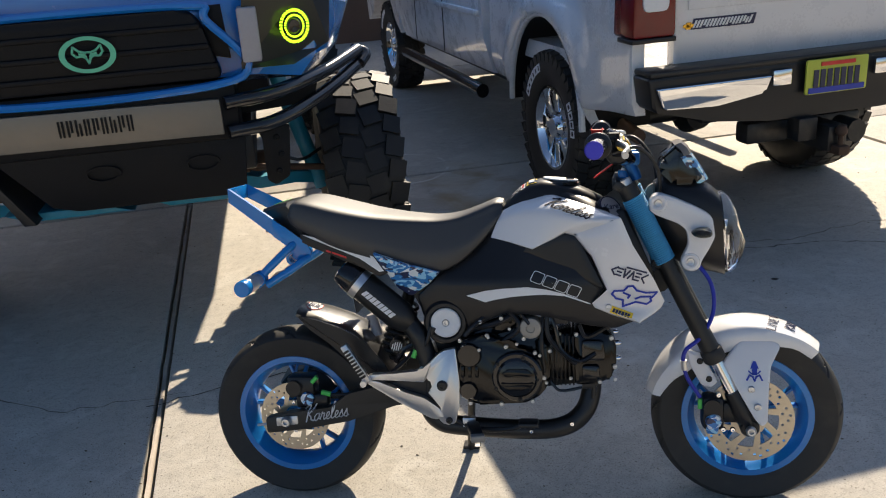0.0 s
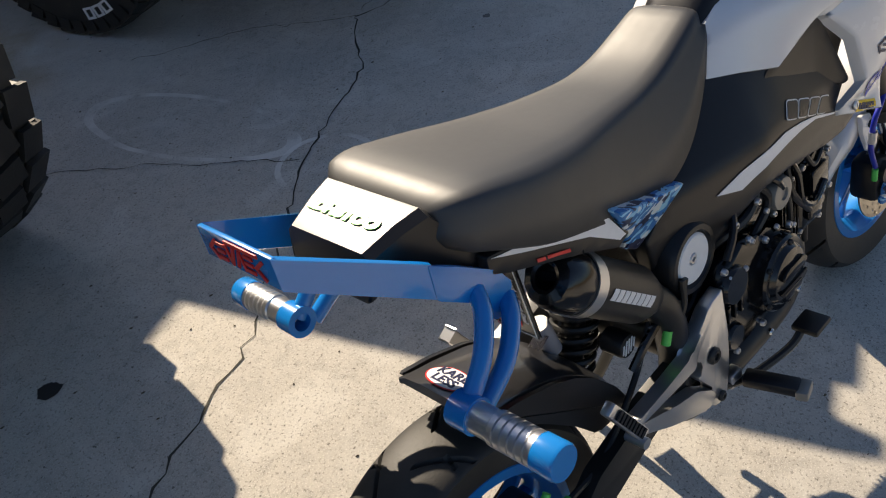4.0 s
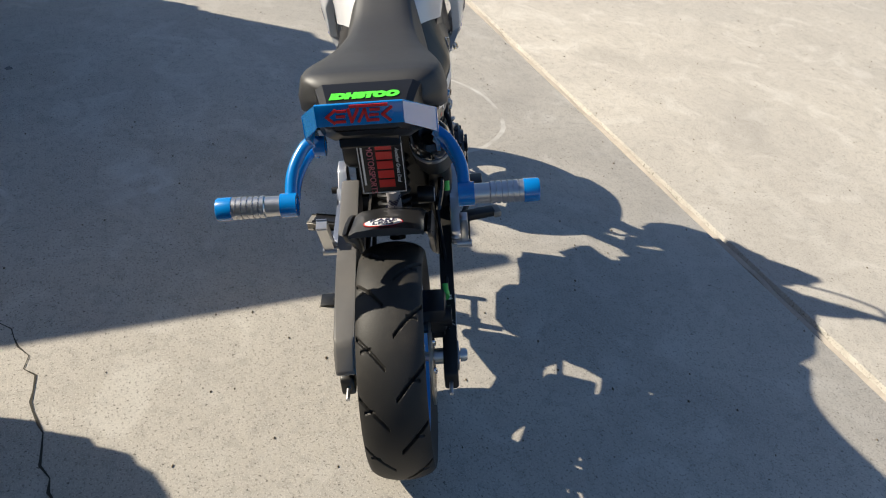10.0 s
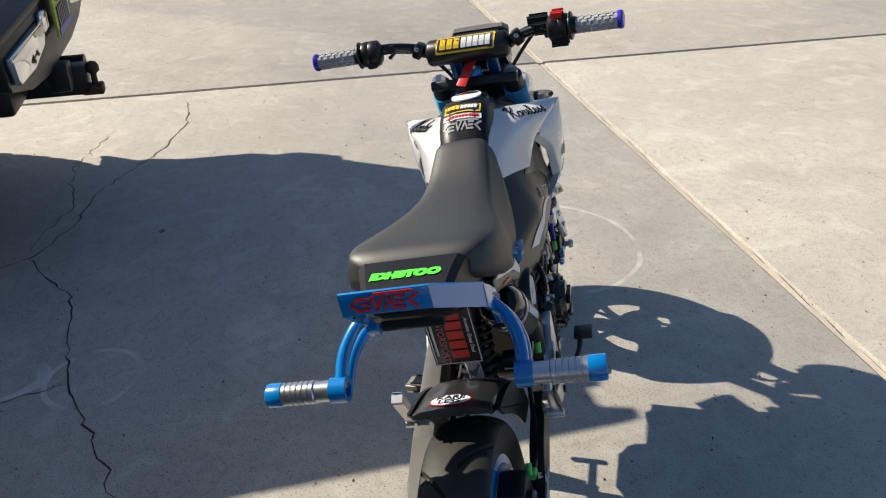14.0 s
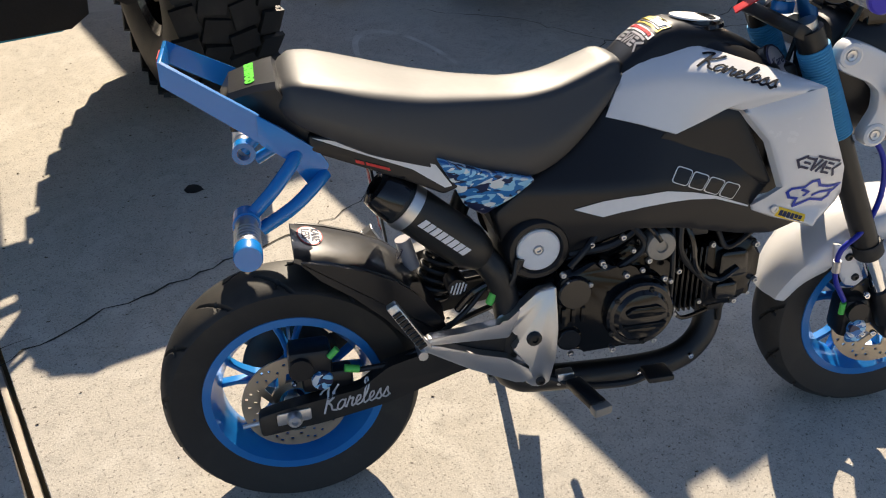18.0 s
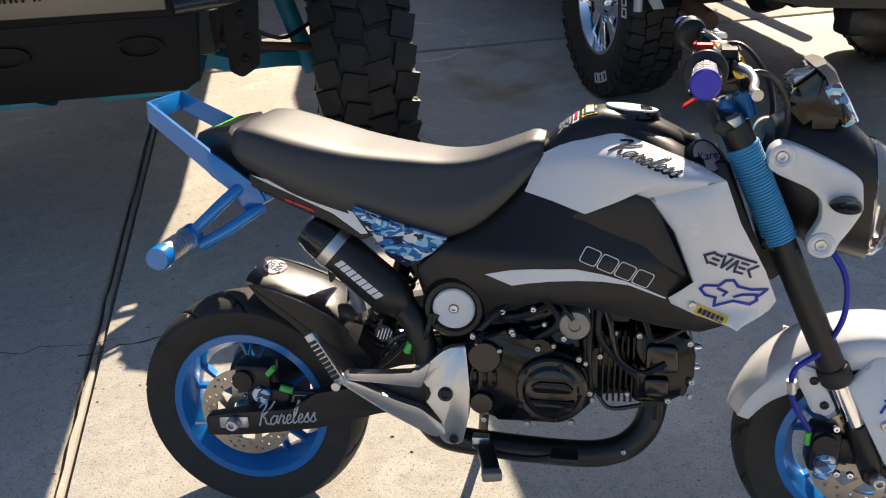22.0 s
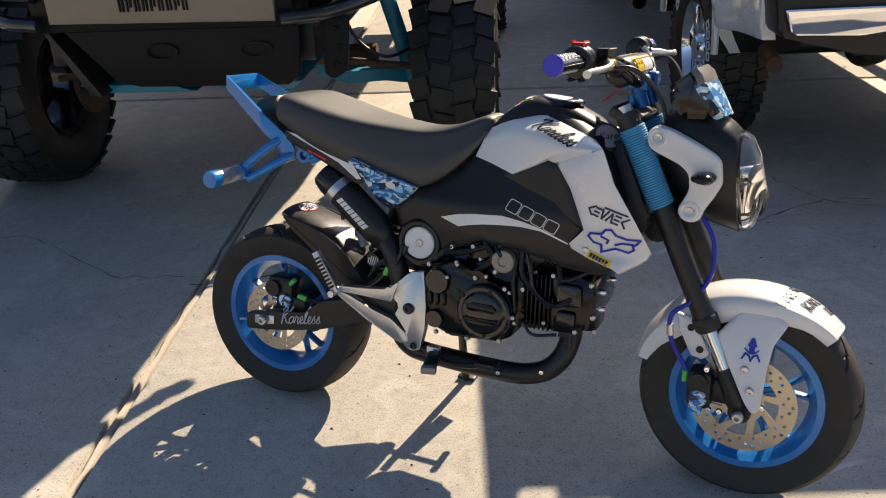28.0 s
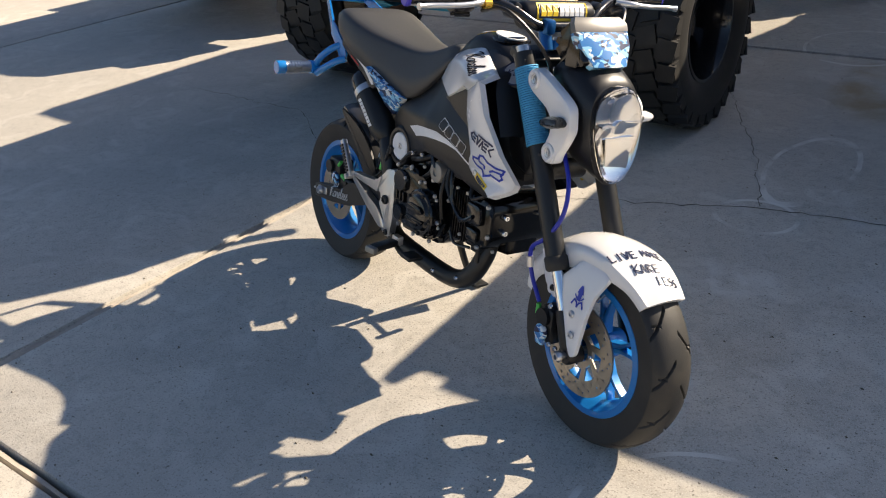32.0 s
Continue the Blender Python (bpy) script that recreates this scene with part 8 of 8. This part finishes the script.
# headlight: cowl, lens, reflector
bm = bmesh.new()
rings = []
for x, w, z0, z1 in ((0.975, 0.07, 0.7, 0.85), (1.0, 0.082, 0.66, 0.868), (1.04, 0.09, 0.635, 0.866), (1.08, 0.092, 0.62, 0.856), (1.11, 0.088, 0.612, 0.84), (1.13, 0.082, 0.606, 0.822)):
    ring = []
    for k in range(24):
        a = 2 * math.pi * k / 24
        cz, hz = (z0 + z1) / 2, (z1 - z0) / 2
        ww = w * (0.8 + 0.2 * math.sin(a))
        ring.append(Vector((x + 0.035 * (1 - (math.sin(a) + 1) / 2) * (x - 0.975) / 0.16 * 0.6, ww * math.copysign(abs(math.cos(a)) ** 0.75, math.cos(a)), cz + hz * math.copysign(abs(math.sin(a)) ** 0.8, math.sin(a)))))
    rings.append(ring)
loft(bm, rings)
cowl = steered("headlight_cowl", bm, M_BLACK, "black headlight cowl", angle=50)
lens_ring = lambda f, dx: [Vector((1.13 + dx + 0.035 * (1 - (math.sin(a) + 1) / 2) * 0.6, f * 0.074 * (0.78 + 0.22 * math.sin(a)) * math.copysign(abs(math.cos(a)) ** 0.8, math.cos(a)), 0.716 + f * 0.105 * math.sin(a))) for a in (2 * math.pi * k / 32 for k in range(32))]
bm = bmesh.new()
loft(bm, [lens_ring(1.0, 0.0), lens_ring(1.0, 0.012), lens_ring(0.9, 0.026), lens_ring(0.6, 0.043), lens_ring(0.25, 0.05)])
lens = steered("headlight_lens", bm, M_LENS, "clear headlight lens", angle=60)
bm = bmesh.new()
loft(bm, [lens_ring(0.95, 0.006), lens_ring(0.8, -0.015), lens_ring(0.4, -0.035), lens_ring(0.1, -0.04)])
steered("reflector", bm, M_CHROME, "faceted chrome reflector", angle=10)
bm = bmesh.new()
for dx, w, z0, z1 in ((0.02, 0.05, 0.73, 0.745), (0.03, 0.03, 0.655, 0.715)):
    prism(bm, [(-w, z1), (w, z1), (w * 0.7, z0), (-w * 0.7, z0)], 0, 0.004, 0.001, m=Matrix.Translation((1.125 + dx, 0, 0)) @ pose(0, 0, 0, 0, 0, 90))
rod(bm, (1.115, 0, 0.735), (1.15, 0, 0.735), 0.014, 16)
steered("lamp_shield", bm, M_CHROME)
shapes("cowl_sticker", [rect(-0.036, 0.036, -0.004, 0.005), [(-0.03, 0.007), (-0.006, 0.007), (0.0, 0.013), (0.006, 0.007), (0.03, 0.007), (0.022, 0.016), (-0.022, 0.016)]], Matrix.Translation((1.095, 0, 0.9)) @ pose(0, 0, 0, 0, 20, 0) @ Matrix(((0, -1, 0, 0), (1, 0, 0, 0), (0, 0, 1, 0), (0, 0, 0, 1))), M_STICKER, cowl, onto=cowl, label="white angular sticker on the cowl")
for s in (-1, 1):
    bm = bmesh.new()
    out = [(0.957, 0.808), (0.964, 0.826), (0.98, 0.834), (1.014, 0.823), (1.064, 0.8), (1.096, 0.782), (1.11, 0.769), (1.117, 0.722), (1.103, 0.692), (1.085, 0.662), (1.081, 0.643), (1.06, 0.635), (1.04, 0.645), (1.034, 0.664), (1.053, 0.705), (1.049, 0.738), (1.03, 0.755), (0.975, 0.778), (0.961, 0.788)]
    panel(bm, round_poly(out, 0.01), lambda x, z: 0.108 - 0.06 * max(0, x - 1.06), s, 0.006, 0.018, 0.012)
    br = steered("headlight_bracket", bm, M_WHITE, "glossy white headlight side bracket")
    for x, z in ((0.981, 0.808), (1.058, 0.662)):
        bm = bmesh.new()
        lathe(bm, [(0.004, 0.104), (0.004, 0.11), (0.0085, 0.111), (0.0095, 0.109), (0.0095, 0.1)], Matrix.Translation((x, 0, z)) @ Matrix.Diagonal((1, s, 1, 1)), 20)
        part("bracket_bolt", bm, M_SILVER, br)
        bm = bmesh.new()
        lathe(bm, [(0.011, 0.104), (0.011, 0.11), (0.016, 0.1125), (0.021, 0.1105), (0.023, 0.104)], Matrix.Translation((x, 0, z)) @ Matrix.Diagonal((1, s, 1, 1)), 28)
        part("bolt_ring", bm, M_WHITE, br)
    bm = bmesh.new()
    rings = []
    for yy, f in ((0.1, 0.7), (0.12, 1.0), (0.14, 0.9), (0.152, 0.55), (0.156, 0.15)):
        rings.append([Vector((1.086 + 0.024 * f * math.cos(a) * (1.2 if math.cos(a) < 0 else 0.9), s * yy, 0.737 + 0.0125 * f * math.sin(a))) for a in (2 * math.pi * k / 18 for k in range(18))])
    loft(bm, rings)
    part("turn_signal", bm, M_SMOKE if s < 0 else M_WHITE, br, "smoked turn signal lens", angle=60)
    bm = bmesh.new()
    lathe(bm, [(0.0001, 0.1), (0.016, 0.1), (0.016, 0.115), (0.0001, 0.118)], Matrix.Translation((1.086, 0, 0.737)) @ Matrix.Diagonal((1.3, s, 0.7, 1)), 16)
    part("signal_base", bm, M_DARK, br)

# front fender
bm = bmesh.new()
rings = []
for i in range(25):
    t = i / 24
    a = radians(167 - 120 * t)
    rr = 0.25
    tip = min(1.0, t * 5, (1 - t) * 4 + 0.25)
    hw = 0.05 + 0.022 * tip
    drop = 0.03 + 0.03 * math.sin(math.pi * min(1, t * 1.1)) * tip
    ring = []
    for yy, dr in ((-1.0, drop), (-1.02, drop * 0.5), (-0.97, drop * 0.18), (-0.8, 0.004), (-0.4, -0.006), (0, -0.009), (0.4, -0.006), (0.8, 0.004), (0.97, drop * 0.18), (1.02, drop * 0.5), (1.0, drop)):
        q = rr - dr
        ring.append(Vector((1.207 + q * math.cos(a), yy * hw, 0.24 + q * math.sin(a))))
    for yy, dr in ((0.95, drop), (0.9, 0.012), (0, 0.0), (-0.9, 0.012), (-0.95, drop)):
        q = rr - dr - 0.003
        ring.append(Vector((1.207 + q * math.cos(a), yy * hw, 0.24 + q * math.sin(a))))
    rings.append(ring)
loft(bm, rings)
ff = steered("front_fender", bm, M_WHITE, "glossy white front fender with ink writing", angle=55)
for s in (-1, 1):
    bm = bmesh.new()
    panel(bm, round_poly([(1.14, 0.4), (1.19, 0.46), (1.25, 0.46), (1.28, 0.44), (1.255, 0.39), (1.25, 0.34), (1.247, 0.25), (1.232, 0.24), (1.215, 0.26), (1.17, 0.34)], 0.01), lambda x, z: float(np.interp(z, [0.24, 0.34, 0.4, 0.44, 0.47], [0.118, 0.104, 0.09, 0.078, 0.064])), s, 0.004, 0.006, 0.012)
    fs = part("fender_side", bm, M_WHITE, ff, "white fender side leg")
    bolts("fender_bolt", [(1.207, s * 0.104, 0.335), (1.222, s * 0.112, 0.292)], M_SILVER, fs, 0.009, 0.005, (0, s, 0))
    bm = bmesh.new()
    panel(bm, round_poly([(1.05, 0.43), (1.09, 0.42), (1.13, 0.345), (1.115, 0.33), (1.09, 0.335), (1.06, 0.39)], 0.006), lambda x, z: 0.084, s, 0.003, 0.006, 0.015)
    part("fender_stay", bm, M_WHITE, ff)
    bolts("stay_bolt", [(1.085, s * 0.084, 0.4), (1.108, s * 0.084, 0.353)], M_MATTE, ff, 0.008, 0.005, (0, s, 0))
    if s < 0:
        shapes("fender_mark", [[(-0.003, 0.026), (0.003, 0.026), (0.01, 0.008), (-0.01, 0.008)], rect(-0.006, 0.006, -0.008, 0.01)] + stroke([(-0.018, -0.02), (-0.012, -0.008), (-0.004, -0.012), (0, -0.022), (0.004, -0.012), (0.012, -0.008), (0.018, -0.02)], 0.004) + stroke([(-0.014, 0.002), (-0.008, -0.004), (0.008, -0.004), (0.014, 0.002)], 0.003), pose(1.215, -0.2, 0.378, 90, 0, 0), M_INK, fs, onto=fs, label="small plain blue mark")
mw = lambda a, dy, tilt: Matrix.Translation((1.205 + 0.33 * math.cos(radians(a)), dy, 0.2365 + 0.33 * math.sin(radians(a)))) @ Matrix.Rotation(radians(90 - a), 4, "Y") @ Matrix(((0, -1, 0, 0), (1, 0, 0, 0), (0, 0, 1, 0), (0, 0, 0, 1))) @ pose(0, 0, 0, 0, 0, tilt)
PEN = {"L": [[(0, 1), (0, 0), (0.6, 0.05)]], "I": [[(0.3, 1), (0.3, 0)]], "V": [[(0, 1), (0.3, 0), (0.65, 1)]], "E": [[(0.6, 1), (0, 1), (0, 0), (0.6, 0)], [(0, 0.5), (0.5, 0.52)]], "M": [[(0, 0), (0.1, 1), (0.35, 0.4), (0.6, 1), (0.7, 0)]],
       "O": [[(0.3, 1), (0, 0.5), (0.3, 0), (0.6, 0.5), (0.3, 1)]], "R": [[(0, 0), (0, 1), (0.55, 0.8), (0, 0.5), (0.6, 0)]], "K": [[(0, 1.1), (0, -0.1)], [(0.65, 1), (0, 0.45), (0.7, 0)]], "A": [[(0, 0), (0.3, 1), (0.6, 0)], [(0.1, 0.4), (0.5, 0.4)]], "S": [[(0.55, 0.95), (0.1, 0.85), (0.1, 0.55), (0.5, 0.45), (0.5, 0.1), (0, 0)]]}
for word, a, dy, size in (("LIVE", 77, -0.036, 0.022), ("MORE", 74, 0.032, 0.02), ("KARE", 66, -0.01, 0.022), ("LESS", 57, 0.022, 0.02)):
    lines = [q for k, ch in enumerate(word) for line in PEN[ch] for q in stroke([((x + 0.85 * (k - 2)) * size * 0.8, (y - 0.5 - 0.08 * k) * size) for x, y in line], 0.0024)]
    shapes("fender_writing", lines, mw(a, dy, -8), M_NAVY, ff, onto=ff, label="hand written dark ink", depth=0.0012)
# front caliper and hose
bm = bmesh.new()
box(bm, 1.09, 1.145, -0.105, -0.045, 0.22, 0.31, 0.014)
box(bm, 1.12, 1.19, -0.085, -0.06, 0.235, 0.29, 0.008)
rod(bm, (1.115, -0.113, 0.285), (1.115, -0.05, 0.285), 0.022)
fcal = steered("front_caliper", bm, M_BLACK, "black front brake caliper")
bm = bmesh.new()
lathe(bm, [(0.0001, -0.006), (0.017, -0.006), (0.02, 0), (0.02, 0.004)], Matrix.Translation((1.118, -0.112, 0.25)), 20)
box(bm, 1.1, 1.13, -0.116, -0.1, 0.215, 0.24, 0.008)
part("caliper_cap", bm, M_CAMO, fcal, "camouflage wrapped caliper cap")
bolts("caliper_bolt", [(1.13, -0.1, 0.318), (1.142, -0.1, 0.226), (1.165, -0.1, 0.226)], M_CHROME, fcal, 0.007, 0.006)
bm = bmesh.new()
rod(bm, (1.085, -0.1, 0.305), (1.085, -0.1, 0.28), 0.006, 10)
part("bleed_cap", bm, M_NEON, fcal, "neon green rubber cap")
bm = bmesh.new()
tube(bm, curve([(1.07, -0.07, 0.66), (1.11, -0.08, 0.6), (1.115, -0.09, 0.53), (1.085, -0.105, 0.47), (1.045, -0.11, 0.43), (1.05, -0.105, 0.37), (1.085, -0.1, 0.31)], 50), 0.0052, 10)
hs = steered("brake_hose", bm, M_HOSE, "blue braided brake hose")
bm = bmesh.new()
rod(bm, (1.043, -0.11, 0.41), (1.046, -0.108, 0.385), 0.008, 12)
part("hose_fitting", bm, M_SILVER, hs)
bm = bmesh.new()
rod(bm, (0.985, 0.05, 0.6), (0.985, -0.05, 0.6), 0.03)
steered("horn", bm, M_DARK)
